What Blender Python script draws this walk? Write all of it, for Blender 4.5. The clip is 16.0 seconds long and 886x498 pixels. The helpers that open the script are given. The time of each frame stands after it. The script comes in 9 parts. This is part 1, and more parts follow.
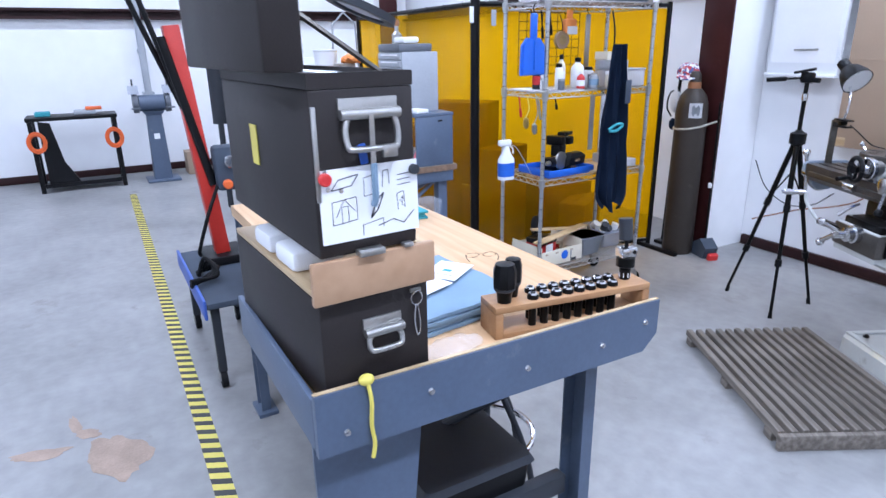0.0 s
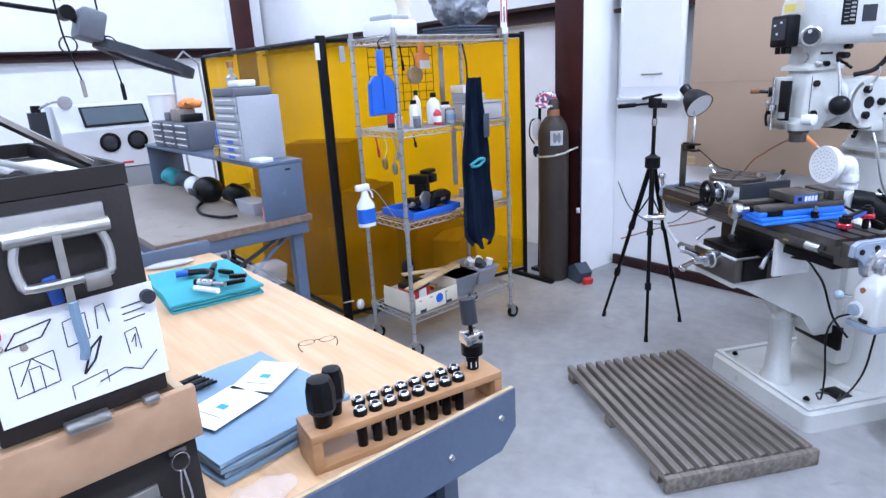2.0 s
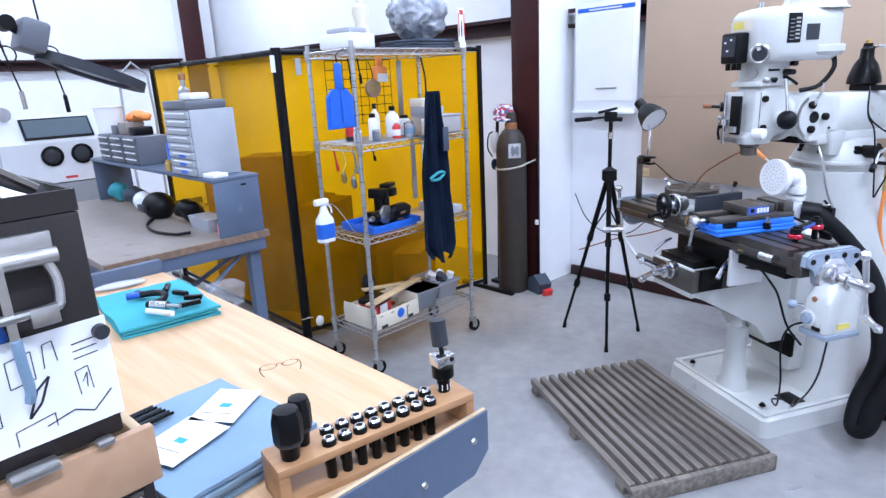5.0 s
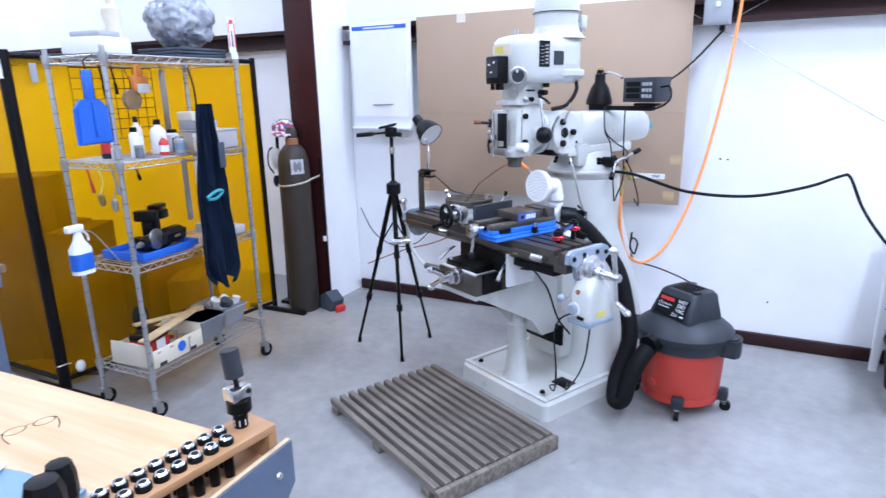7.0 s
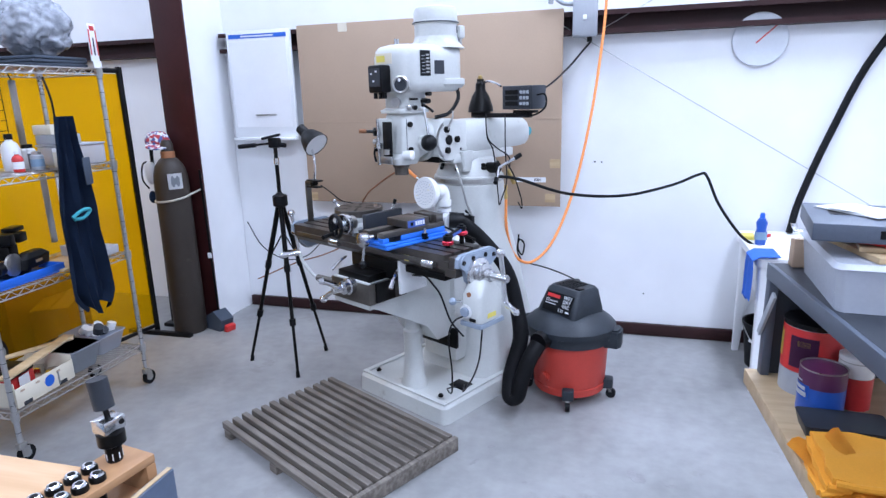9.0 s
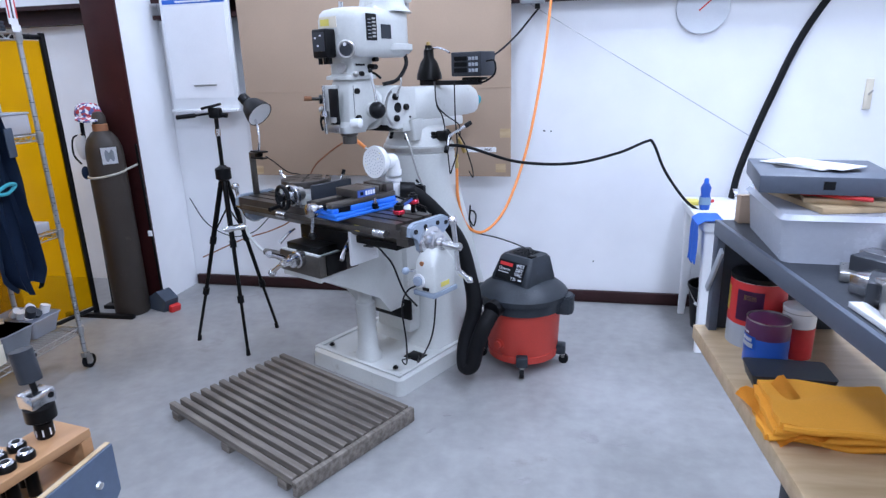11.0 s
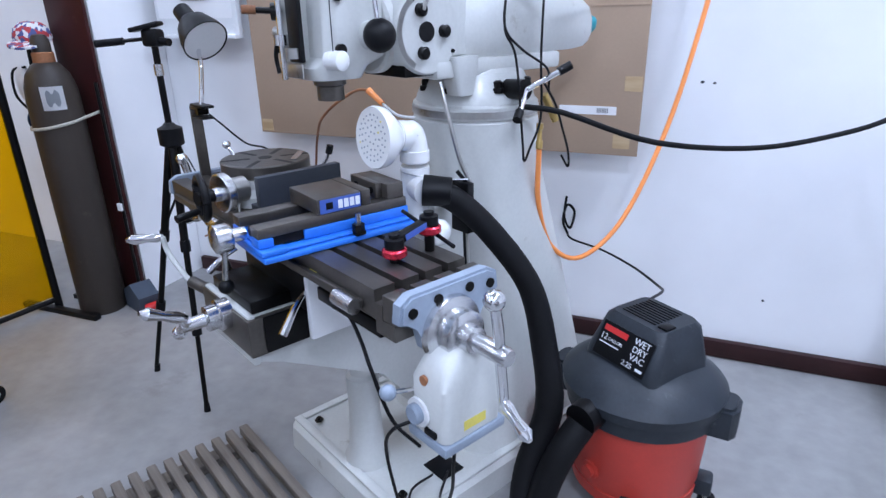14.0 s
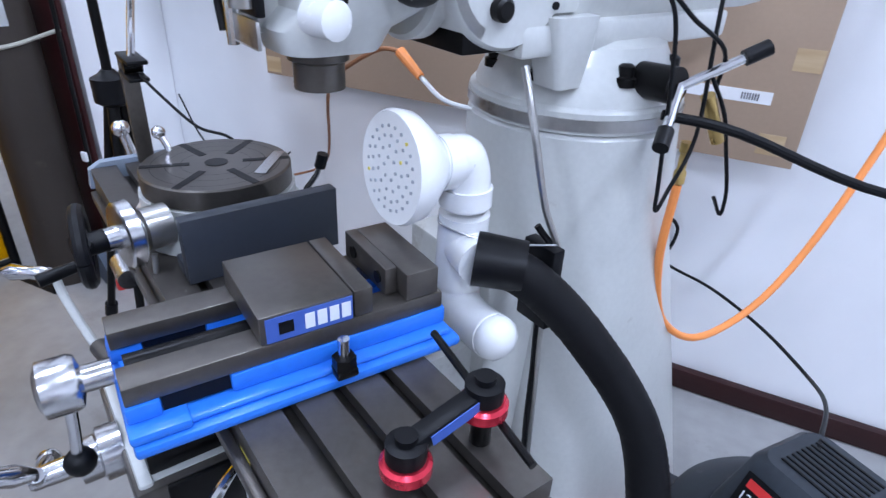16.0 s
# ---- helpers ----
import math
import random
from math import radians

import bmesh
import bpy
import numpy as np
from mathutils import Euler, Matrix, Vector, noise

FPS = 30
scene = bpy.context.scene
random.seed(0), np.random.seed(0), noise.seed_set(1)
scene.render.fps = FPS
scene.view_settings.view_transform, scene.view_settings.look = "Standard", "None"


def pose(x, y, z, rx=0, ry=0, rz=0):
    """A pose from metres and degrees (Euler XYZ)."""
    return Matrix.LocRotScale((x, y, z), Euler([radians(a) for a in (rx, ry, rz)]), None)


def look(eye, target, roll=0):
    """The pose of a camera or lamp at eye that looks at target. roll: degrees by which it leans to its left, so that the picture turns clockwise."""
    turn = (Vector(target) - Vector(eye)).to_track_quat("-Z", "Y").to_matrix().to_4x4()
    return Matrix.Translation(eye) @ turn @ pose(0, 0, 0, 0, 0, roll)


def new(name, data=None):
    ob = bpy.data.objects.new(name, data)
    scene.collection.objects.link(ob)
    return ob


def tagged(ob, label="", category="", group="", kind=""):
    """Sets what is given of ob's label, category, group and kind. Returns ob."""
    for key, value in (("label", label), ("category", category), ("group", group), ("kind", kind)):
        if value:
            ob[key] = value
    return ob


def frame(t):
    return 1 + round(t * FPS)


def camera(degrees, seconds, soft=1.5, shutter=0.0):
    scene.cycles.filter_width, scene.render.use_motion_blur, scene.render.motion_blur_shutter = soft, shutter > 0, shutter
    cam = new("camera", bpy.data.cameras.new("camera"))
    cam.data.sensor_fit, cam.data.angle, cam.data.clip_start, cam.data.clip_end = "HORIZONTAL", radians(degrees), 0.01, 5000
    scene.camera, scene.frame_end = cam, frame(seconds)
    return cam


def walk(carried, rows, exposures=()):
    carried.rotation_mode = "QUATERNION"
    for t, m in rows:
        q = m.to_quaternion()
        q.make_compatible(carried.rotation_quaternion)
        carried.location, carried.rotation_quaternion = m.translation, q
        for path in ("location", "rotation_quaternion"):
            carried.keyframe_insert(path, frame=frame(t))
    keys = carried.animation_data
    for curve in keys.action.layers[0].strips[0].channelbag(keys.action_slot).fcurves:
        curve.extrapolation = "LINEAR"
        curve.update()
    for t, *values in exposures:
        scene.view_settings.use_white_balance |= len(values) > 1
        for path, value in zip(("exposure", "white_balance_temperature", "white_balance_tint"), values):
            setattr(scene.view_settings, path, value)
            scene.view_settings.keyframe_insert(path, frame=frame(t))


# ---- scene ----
cam = camera(71.9, 16.0, soft=1.35, shutter=0.3)
PATH = [
    (0, (0.4, 0.24, 1.634), (-1.251, 1.176, 1.004), -0.9),
    (0.5, (0.321, 0.341, 1.627), (-1.25, 1.344, 0.903), -3.4),
    (1, (0.219, 0.413, 1.647), (-1.229, 1.585, 0.92), -3.2),
    (1.5, (0.214, 0.482, 1.679), (-1.248, 1.661, 0.992), -2.0),
    (2, (0.25, 0.544, 1.686), (-1.22, 1.777, 1.122), -3.1),
    (2.5, (0.274, 0.546, 1.682), (-1.234, 1.763, 1.186), -3.3),
    (3, (0.261, 0.549, 1.687), (-1.254, 1.746, 1.164), -2.5),
    (5.5, (0.17, 0.549, 1.696), (-1.155, 1.951, 1.169), -2.2),
    (6, (0.133, 0.546, 1.688), (-1.104, 2.029, 1.169), -1.4),
    (6.5, (0.146, 0.556, 1.68), (-0.885, 2.185, 1.145), -1.6),
    (7, (0.176, 0.565, 1.686), (-0.649, 2.314, 1.177), -1.2),
    (7.5, (0.198, 0.574, 1.682), (-0.482, 2.389, 1.189), -1.1),
    (8, (0.206, 0.578, 1.69), (-0.408, 2.421, 1.215), -1.2),
    (8.5, (0.202, 0.573, 1.693), (-0.361, 2.436, 1.23), -1.4),
    (9, (0.202, 0.566, 1.684), (-0.307, 2.437, 1.194), -1.6),
    (9.5, (0.221, 0.548, 1.676), (-0.208, 2.427, 1.142), -1.2),
    (10, (0.228, 0.499, 1.673), (-0.13, 2.39, 1.128), -2.0),
    (12.5, (0.129, 1.172, 1.538), (-0.278, 3.018, 0.884), -0.1),
    (13, (0.132, 1.496, 1.52), (-0.334, 3.311, 0.822), -0.1),
    (13.5, (0.068, 1.821, 1.524), (-0.444, 3.617, 0.807), -0.7),
    (14, (0.048, 2.119, 1.513), (-0.625, 3.852, 0.777), -1.1),
    (14.5, (-0.008, 2.373, 1.509), (-0.747, 4.051, 0.711), 0.2),
    (15, (-0.166, 2.63, 1.538), (-0.887, 4.299, 0.704), 1.1),
    (15.5, (-0.264, 2.806, 1.529), (-0.932, 4.433, 0.576), 1.2),
    (16, (-0.292, 2.852, 1.514), (-1.025, 4.443, 0.548), 2.7),
]
EXPOSURES = ((0.0, -0.02), (1.0, -0.02), (3.0, 0.0), (6.5, 0.1), (8.5, -0.1), (12.5, -0.38), (16.0, -0.25))
walk(cam, [(t, look(eye, target, roll)) for t, eye, target, roll in PATH], EXPOSURES)


# ---- light ----
world = bpy.data.worlds.new("world")
scene.world = world
world.use_nodes = True
world.node_tree.nodes["Background"].inputs[0].default_value = (0.75, 0.82, 1.0, 1)
world.node_tree.nodes["Background"].inputs[1].default_value = 0.02
CEILING = 4.6
LAMP_WATTS = 92.0
LAMP_COLOUR = (0.62, 0.735, 1.0)
LAMPS = [(x, y, k) for x, k in ((-7.0, 1.0), (-4.2, 0.4), (-1.4, 0.82), (1.4, 1.75)) for y in (-2.6, 0.7, 3.85)]


# ---- materials ----
def mat(name, colour, rough=0.5, metal=0.0, vary=0.12, scale=6.0, bump=0.08, grain=90.0, dirt=None, dirt_at=0.62, coat=0.0, piece=0.0, spec=0.5):
    """A surface with broad tone changes, fine grain, slight relief and, where wanted, dirt of another colour."""
    m = bpy.data.materials.new(name)
    m.use_nodes = True
    nt = m.node_tree
    n, l = nt.nodes, nt.links
    b = n["Principled BSDF"]
    co = n.new("ShaderNodeTexCoord")
    broad, fine = n.new("ShaderNodeTexNoise"), n.new("ShaderNodeTexNoise")
    broad.inputs["Scale"].default_value, broad.inputs["Detail"].default_value = scale, 5
    fine.inputs["Scale"].default_value, fine.inputs["Detail"].default_value = grain, 3
    l.new(co.outputs["Object"], broad.inputs["Vector"])
    l.new(co.outputs["Object"], fine.inputs["Vector"])
    add = n.new("ShaderNodeMath")
    add.operation = "MULTIPLY_ADD"
    add.inputs[1].default_value = 0.65
    l.new(broad.outputs["Fac"], add.inputs[0])
    half = n.new("ShaderNodeMath")
    half.operation = "MULTIPLY"
    half.inputs[1].default_value = 0.35
    l.new(fine.outputs["Fac"], half.inputs[0])
    l.new(half.outputs[0], add.inputs[2])
    ramp = n.new("ShaderNodeValToRGB")
    lo, hi = [max(0, c * (1 - vary)) for c in colour], [min(1, c * (1 + vary)) for c in colour]
    ramp.color_ramp.elements[0].position, ramp.color_ramp.elements[1].position = 0.3, 0.7
    ramp.color_ramp.elements[0].color, ramp.color_ramp.elements[1].color = (*lo, 1), (*hi, 1)
    l.new(add.outputs[0], ramp.inputs["Fac"])
    last = ramp.outputs["Color"]
    if piece:
        info, hsv = n.new("ShaderNodeObjectInfo"), n.new("ShaderNodeHueSaturation")
        span = n.new("ShaderNodeMapRange")
        span.inputs[3].default_value, span.inputs[4].default_value = 1 - piece, 1 + piece
        l.new(info.outputs["Random"], span.inputs[0])
        l.new(span.outputs[0], hsv.inputs["Value"])
        l.new(last, hsv.inputs["Color"])
        last = hsv.outputs["Color"]
    if dirt:
        spots, mix, edge = n.new("ShaderNodeTexNoise"), n.new("ShaderNodeMixRGB"), n.new("ShaderNodeMapRange")
        spots.inputs["Scale"].default_value, spots.inputs["Detail"].default_value = scale * 1.7, 7
        spots.inputs["Roughness"].default_value = 0.68
        l.new(co.outputs["Object"], spots.inputs["Vector"])
        edge.inputs[1].default_value, edge.inputs[2].default_value = dirt_at, dirt_at + 0.12
        l.new(spots.outputs["Fac"], edge.inputs[0])
        l.new(edge.outputs[0], mix.inputs[0])
        l.new(last, mix.inputs[1])
        mix.inputs[2].default_value = (*dirt, 1)
        last = mix.outputs[0]
    l.new(last, b.inputs["Base Color"])
    rr = n.new("ShaderNodeMapRange")
    rr.inputs[3].default_value, rr.inputs[4].default_value = max(0.03, rough - 0.1), min(1, rough + 0.1)
    l.new(add.outputs[0], rr.inputs[0])
    l.new(rr.outputs[0], b.inputs["Roughness"])
    b.inputs["Metallic"].default_value = metal
    b.inputs["Coat Weight"].default_value = coat
    b.inputs["Specular IOR Level"].default_value = spec
    if bump:
        bp = n.new("ShaderNodeBump")
        bp.inputs["Strength"].default_value, bp.inputs["Distance"].default_value = bump, 0.004
        l.new(add.outputs[0], bp.inputs["Height"])
        l.new(bp.outputs[0], b.inputs["Normal"])
    return m


def wood_mat(name, light, dark, stretch=(1.2, 16, 16), rough=0.45):
    m = mat(name, light, rough, vary=0.05)
    n, l = m.node_tree.nodes, m.node_tree.links
    co, mp, tex, ramp = n.new("ShaderNodeTexCoord"), n.new("ShaderNodeMapping"), n.new("ShaderNodeTexNoise"), n.new("ShaderNodeValToRGB")
    mp.inputs["Scale"].default_value = stretch
    tex.inputs["Scale"].default_value, tex.inputs["Detail"].default_value = 2.2, 9
    l.new(co.outputs["Object"], mp.inputs[0])
    l.new(mp.outputs[0], tex.inputs["Vector"])
    l.new(tex.outputs["Fac"], ramp.inputs[0])
    ramp.color_ramp.elements[0].position, ramp.color_ramp.elements[1].position = 0.35, 0.68
    ramp.color_ramp.elements[0].color, ramp.color_ramp.elements[1].color = (*dark, 1), (*light, 1)
    l.new(ramp.outputs[0], n["Principled BSDF"].inputs["Base Color"])
    return m


def clear_mat(name, colour, rough=0.08, see=0.6):
    """A thin see-through sheet: part dyed plastic, part pass-through tinted by the dye."""
    m = mat(name, colour, rough, vary=0.06, bump=0.03, scale=3)
    n, l = m.node_tree.nodes, m.node_tree.links
    out, b = n["Material Output"], n["Principled BSDF"]
    tr, mix = n.new("ShaderNodeBsdfTransparent"), n.new("ShaderNodeMixShader")
    tr.inputs[0].default_value = (*[min(1, c * 1.25) for c in colour], 1)
    mix.inputs[0].default_value = see
    l.new(b.outputs[0], mix.inputs[1])
    l.new(tr.outputs[0], mix.inputs[2])
    l.new(mix.outputs[0], out.inputs[0])
    return m


CONCRETE = mat("concrete", (0.285, 0.28, 0.275), 0.45, vary=0.27, scale=1.6, bump=0.05, grain=13, dirt=(0.22, 0.208, 0.195), dirt_at=0.60)
WALL = mat("white_vinyl_lining", (0.86, 0.86, 0.87), 0.38, vary=0.05, scale=1.3, bump=1.0, grain=5)
OXBLOOD = mat("oxblood_paint", (0.042, 0.0095, 0.0095), 0.42, vary=0.25, spec=0.25, dirt=(0.06, 0.02, 0.02))
DARKRED = mat("dark_girt_paint", (0.03, 0.01, 0.01), 0.5, vary=0.25, spec=0.25)
CEIL = mat("ceiling_lining", (0.8, 0.8, 0.82), 0.5, vary=0.03)
MILLGREY = mat("mill_paint", (0.56, 0.565, 0.54), 0.34, vary=0.08, scale=4, bump=0.08, dirt=(0.36, 0.34, 0.30), dirt_at=0.63, coat=0.2)
CASTBLUE = mat("blue_grey_casting", (0.27, 0.32, 0.39), 0.4, vary=0.1, bump=0.15)
STEELBLUE = mat("blue_grey_steel", (0.085, 0.115, 0.17), 0.42, vary=0.15, scale=5, dirt=(0.16, 0.18, 0.22))
BARE = mat("oily_ground_steel", (0.125, 0.112, 0.1), 0.35, metal=0.75, vary=0.2, scale=9, bump=0.05, dirt=(0.12, 0.1, 0.085))
BRIGHT = mat("bright_steel", (0.62, 0.62, 0.63), 0.22, metal=1.0, vary=0.1, bump=0.03)
CHROME = mat("chrome", (0.75, 0.75, 0.77), 0.12, metal=1.0, vary=0.05, bump=0.02)
WIRE = mat("plated_wire", (0.5, 0.5, 0.5), 0.3, metal=0.85, vary=0.15)
BLACK = mat("black_plastic", (0.005, 0.005, 0.006), 0.42, vary=0.3, spec=0.2)
RUBBER = mat("black_rubber", (0.005, 0.005, 0.006), 0.6, vary=0.3, spec=0.18)
BLACKSTEEL = mat("black_oxide_steel", (0.009, 0.0085, 0.0085), 0.33, metal=0.5, vary=0.3, spec=0.25)
VISEBLUE = mat("blue_vise_enamel", (0.02, 0.17, 0.68), 0.35, vary=0.12, coat=0.2)
LABELBLUE = mat("label_blue", (0.05, 0.11, 0.4), 0.5, vary=0.1)
WHITEINK = mat("white_ink", (0.75, 0.77, 0.8), 0.5, vary=0.05)
WHITEPLASTIC = mat("white_plastic", (0.8, 0.8, 0.8), 0.3, vary=0.04, bump=0.03)
PVC = mat("white_pvc", (0.82, 0.82, 0.81), 0.25, vary=0.03, bump=0.03, dirt=(0.6, 0.55, 0.46), dirt_at=0.7)
VACRED = mat("red_drum_plastic", (0.5, 0.045, 0.03), 0.42, vary=0.1, dirt=(0.33, 0.06, 0.05))
VACGREY = mat("charcoal_plastic", (0.024, 0.029, 0.036), 0.45, vary=0.25, scale=14, dirt=(0.075, 0.082, 0.09), spec=0.3)
ORANGE = mat("orange_hose", (0.95, 0.31, 0.08), 0.4, vary=0.06)
# carton brown darkened: the dimness behind the amber screen is in the colour
DARKCARD = mat("dimmed_brown_carton", (0.15, 0.105, 0.07), 0.75, vary=0.15, scale=2.5, bump=0.1)
CARD = mat("cardboard", (0.42, 0.30, 0.21), 0.75, vary=0.06, scale=2.5, bump=0.1)
PAPER = mat("white_paper", (0.82, 0.82, 0.83), 0.6, vary=0.03, bump=0.05)
BOARDWHITE = mat("white_board", (0.8, 0.81, 0.82), 0.25, vary=0.02, bump=0.0)
INK = mat("ink", (0.03, 0.03, 0.04), 0.6, vary=0.1)
MAPLE = wood_mat("maple_bench_top", (0.66, 0.43, 0.25), (0.55, 0.33, 0.17))
OAK = wood_mat("oak_block", (0.48, 0.27, 0.13), (0.36, 0.18, 0.08), (3, 12, 12))
PALLETWOOD = wood_mat("weathered_slat", (0.25, 0.215, 0.18), (0.12, 0.1, 0.082), (1.5, 22, 22), 0.8)
TANWOOD = wood_mat("pale_ply", (0.58, 0.43, 0.26), (0.45, 0.31, 0.17), (2, 14, 14))
BOARDWOOD = wood_mat("brown_ply", (0.47, 0.29, 0.175), (0.40, 0.235, 0.135), (2, 9, 9))
GREYTOP = mat("worn_grey_bench_top", (0.245, 0.21, 0.18), 0.55, vary=0.15, dirt=(0.16, 0.135, 0.115), dirt_at=0.58)
CHEST = mat("dark_brown_crackle", (0.023, 0.0185, 0.018), 0.5, vary=0.15, grain=220, bump=0.25, spec=0.3)
NICKEL = mat("worn_nickel", (0.45, 0.44, 0.42), 0.3, metal=0.9, vary=0.15, dirt=(0.25, 0.24, 0.22))
CYLBROWN = mat("brown_cylinder_paint", (0.047, 0.038, 0.032), 0.45, vary=0.12, dirt=(0.085, 0.07, 0.058), spec=0.25)
RUST = mat("rusty_collar", (0.3, 0.12, 0.05), 0.7, vary=0.3)
NAVY = mat("navy_cloth", (0.015, 0.028, 0.058), 0.85, vary=0.2, spec=0.15, bump=0.2, grain=300)
TEAL = mat("teal_cloth", (0.04, 0.32, 0.37), 0.85, vary=0.12, bump=0.25, grain=300)
PALEBLUE = mat("pale_blue_cloth", (0.2, 0.3, 0.4), 0.85, vary=0.1, bump=0.25, grain=300)
YELLOWCLOTH = mat("orange_shop_cloth", (0.85, 0.36, 0.03), 0.85, vary=0.08, bump=0.3, grain=240)
BLUECLOTH = mat("blue_rag", (0.03, 0.13, 0.55), 0.85, vary=0.15, bump=0.3)
AMBER = clear_mat("amber_vinyl", (0.82, 0.41, 0.003), 0.14, 0.72)
AMBERDARK = mat("amber_in_shade", (0.30, 0.2, 0.08), 0.7, vary=0.2)
BLUEPLASTIC = mat("blue_plastic", (0.015, 0.12, 0.55), 0.35, vary=0.1)
GREYDRAWER = mat("grey_drawer_steel", (0.36, 0.38, 0.41), 0.42, vary=0.08)
DARKDRAWER = mat("dark_grey_drawer", (0.11, 0.12, 0.14), 0.42, vary=0.1)
HOISTRED = mat("hoist_red", (0.5, 0.03, 0.02), 0.4, vary=0.12)
YELLOW = mat("yellow_tape", (0.72, 0.6, 0.12), 0.5, vary=0.1, dirt=(0.5, 0.44, 0.2))
TAPEBLACK = mat("black_tape", (0.03, 0.03, 0.03), 0.5, vary=0.3)
SANDBLAST = mat("cabinet_white", (0.66, 0.68, 0.71), 0.4, vary=0.05)
SLATE = mat("slate_grey_steel", (0.032, 0.036, 0.044), 0.45, vary=0.12, spec=0.3)
BROWNSTAIN = mat("rust_stain", (0.36, 0.26, 0.2), 0.6, vary=0.25, scale=9)
GREYSTAIN = mat("oil_stain", (0.27, 0.26, 0.26), 0.5, vary=0.2, scale=14)
GLASSDARK = mat("dark_window_glass", (0.1, 0.13, 0.15), 0.08, vary=0.05, bump=0)
MILKY = clear_mat("cloudy_tub_plastic", (0.64, 0.66, 0.71), 0.25, 0.4)
CREAM = mat("cream_card_tray", (0.7, 0.63, 0.5), 0.6, vary=0.06)
REDPLASTIC = mat("red_plastic", (0.6, 0.03, 0.03), 0.4, vary=0.1)
REDANODISED = mat("red_anodised", (0.7, 0.04, 0.07), 0.25, metal=0.7, vary=0.1)
CANBLUE = mat("can_blue", (0.02, 0.09, 0.4), 0.3, vary=0.1)
CANPLUM = mat("can_plum", (0.09, 0.02, 0.07), 0.35, vary=0.1)
ROPE = mat("rope", (0.42, 0.4, 0.34), 0.9, vary=0.2, bump=0.5, grain=150)
LAMPGLOW = bpy.data.materials.new("tube_glow")
LAMPGLOW.use_nodes = True
LAMPGLOW.node_tree.nodes["Principled BSDF"].inputs["Emission Color"].default_value = (0.93, 0.96, 1, 1)
LAMPGLOW.node_tree.nodes["Principled BSDF"].inputs["Emission Strength"].default_value = 6.0


# ---- shape helpers ----
def link_mesh(name, bm, material, parent=None, label="", sharp=35):
    me = bpy.data.meshes.new(name)
    bmesh.ops.recalc_face_normals(bm, faces=bm.faces[:])
    bm.to_mesh(me)
    bm.free()
    for p in me.polygons:
        p.use_smooth = True
    me.set_sharp_from_angle(angle=radians(sharp))
    me.materials.append(material)
    ob = new(name, me)
    if parent:
        ob.parent = parent
    if label:
        ob["label"] = label
    return ob


part = link_mesh


def thing(name, m, label, category, group="", kind=""):
    ob = new(name)
    ob.matrix_basis = m
    ob.empty_display_size = 0.05
    return tagged(ob, label, category, group, kind)


def solo(name, bm, material, m, label, category, group="", kind=""):
    ob = link_mesh(name, bm, material)
    ob.matrix_basis = m
    return tagged(ob, label, category, group, kind)


def box(x0, x1, y0, y1, z0, z1, bevel=0.0, bm=None, m=None, seg=2):
    bm = bm or bmesh.new()
    vs = [bm.verts.new((x, y, z)) for z in (z0, z1) for x, y in ((x0, y0), (x1, y0), (x1, y1), (x0, y1))]
    fs = [bm.faces.new([vs[i] for i in f]) for f in ((3, 2, 1, 0), (4, 5, 6, 7), (0, 1, 5, 4), (1, 2, 6, 5), (2, 3, 7, 6), (3, 0, 4, 7))]
    if bevel:
        out = bmesh.ops.bevel(bm, geom=list({e for f in fs for e in f.edges}), offset=bevel, segments=seg, affect="EDGES", profile=0.5)
        vs = list({v for f in out["faces"] for v in f.verts} | {v for v in vs if v.is_valid})
    if m:
        bmesh.ops.transform(bm, matrix=m, verts=vs)
    return bm


def ring(bm, c, q, r, n):
    return [bm.verts.new(Vector(c) + q @ Vector((r * math.cos(2 * math.pi * i / n), r * math.sin(2 * math.pi * i / n), 0))) for i in range(n)]


def skin(bm, rings, caps=True):
    for a, b in zip(rings, rings[1:]):
        for i in range(len(a)):
            j = (i + 1) % len(a)
            bm.faces.new((a[i], a[j], b[j], b[i]))
    if caps:
        bm.faces.new(rings[0][::-1])
        bm.faces.new(rings[-1])
    return bm


def cyl(p0, p1, r0, r1=None, n=24, bm=None):
    bm = bm or bmesh.new()
    d = Vector(p1) - Vector(p0)
    q = d.to_track_quat("Z", "Y")
    return skin(bm, [ring(bm, p0, q, r0, n), ring(bm, p1, q, r0 if r1 is None else r1, n)])


def lathe(profile, p0=(0, 0, 0), axis=(0, 0, 1), n=28, bm=None):
    """A turned shape: profile rows of (radius, distance along the axis)."""
    bm = bm or bmesh.new()
    q = Vector(axis).to_track_quat("Z", "Y")
    return skin(bm, [ring(bm, Vector(p0) + Vector(axis).normalized() * z, q, max(r, 0.0004), n) for r, z in profile])


def smooth_line(pts, steps=6):
    pts = [Vector(p) for p in pts]
    if len(pts) < 3:
        return pts
    ext = [2 * pts[0] - pts[1], *pts, 2 * pts[-1] - pts[-2]]
    out = []
    for a, b, c, d in zip(ext, ext[1:], ext[2:], ext[3:]):
        for i in range(steps):
            t = i / steps
            out.append(0.5 * (2 * b + (c - a) * t + (2 * a - 5 * b + 4 * c - d) * t * t + (3 * b - a - 3 * c + d) * t ** 3))
    return out + [pts[-1]]


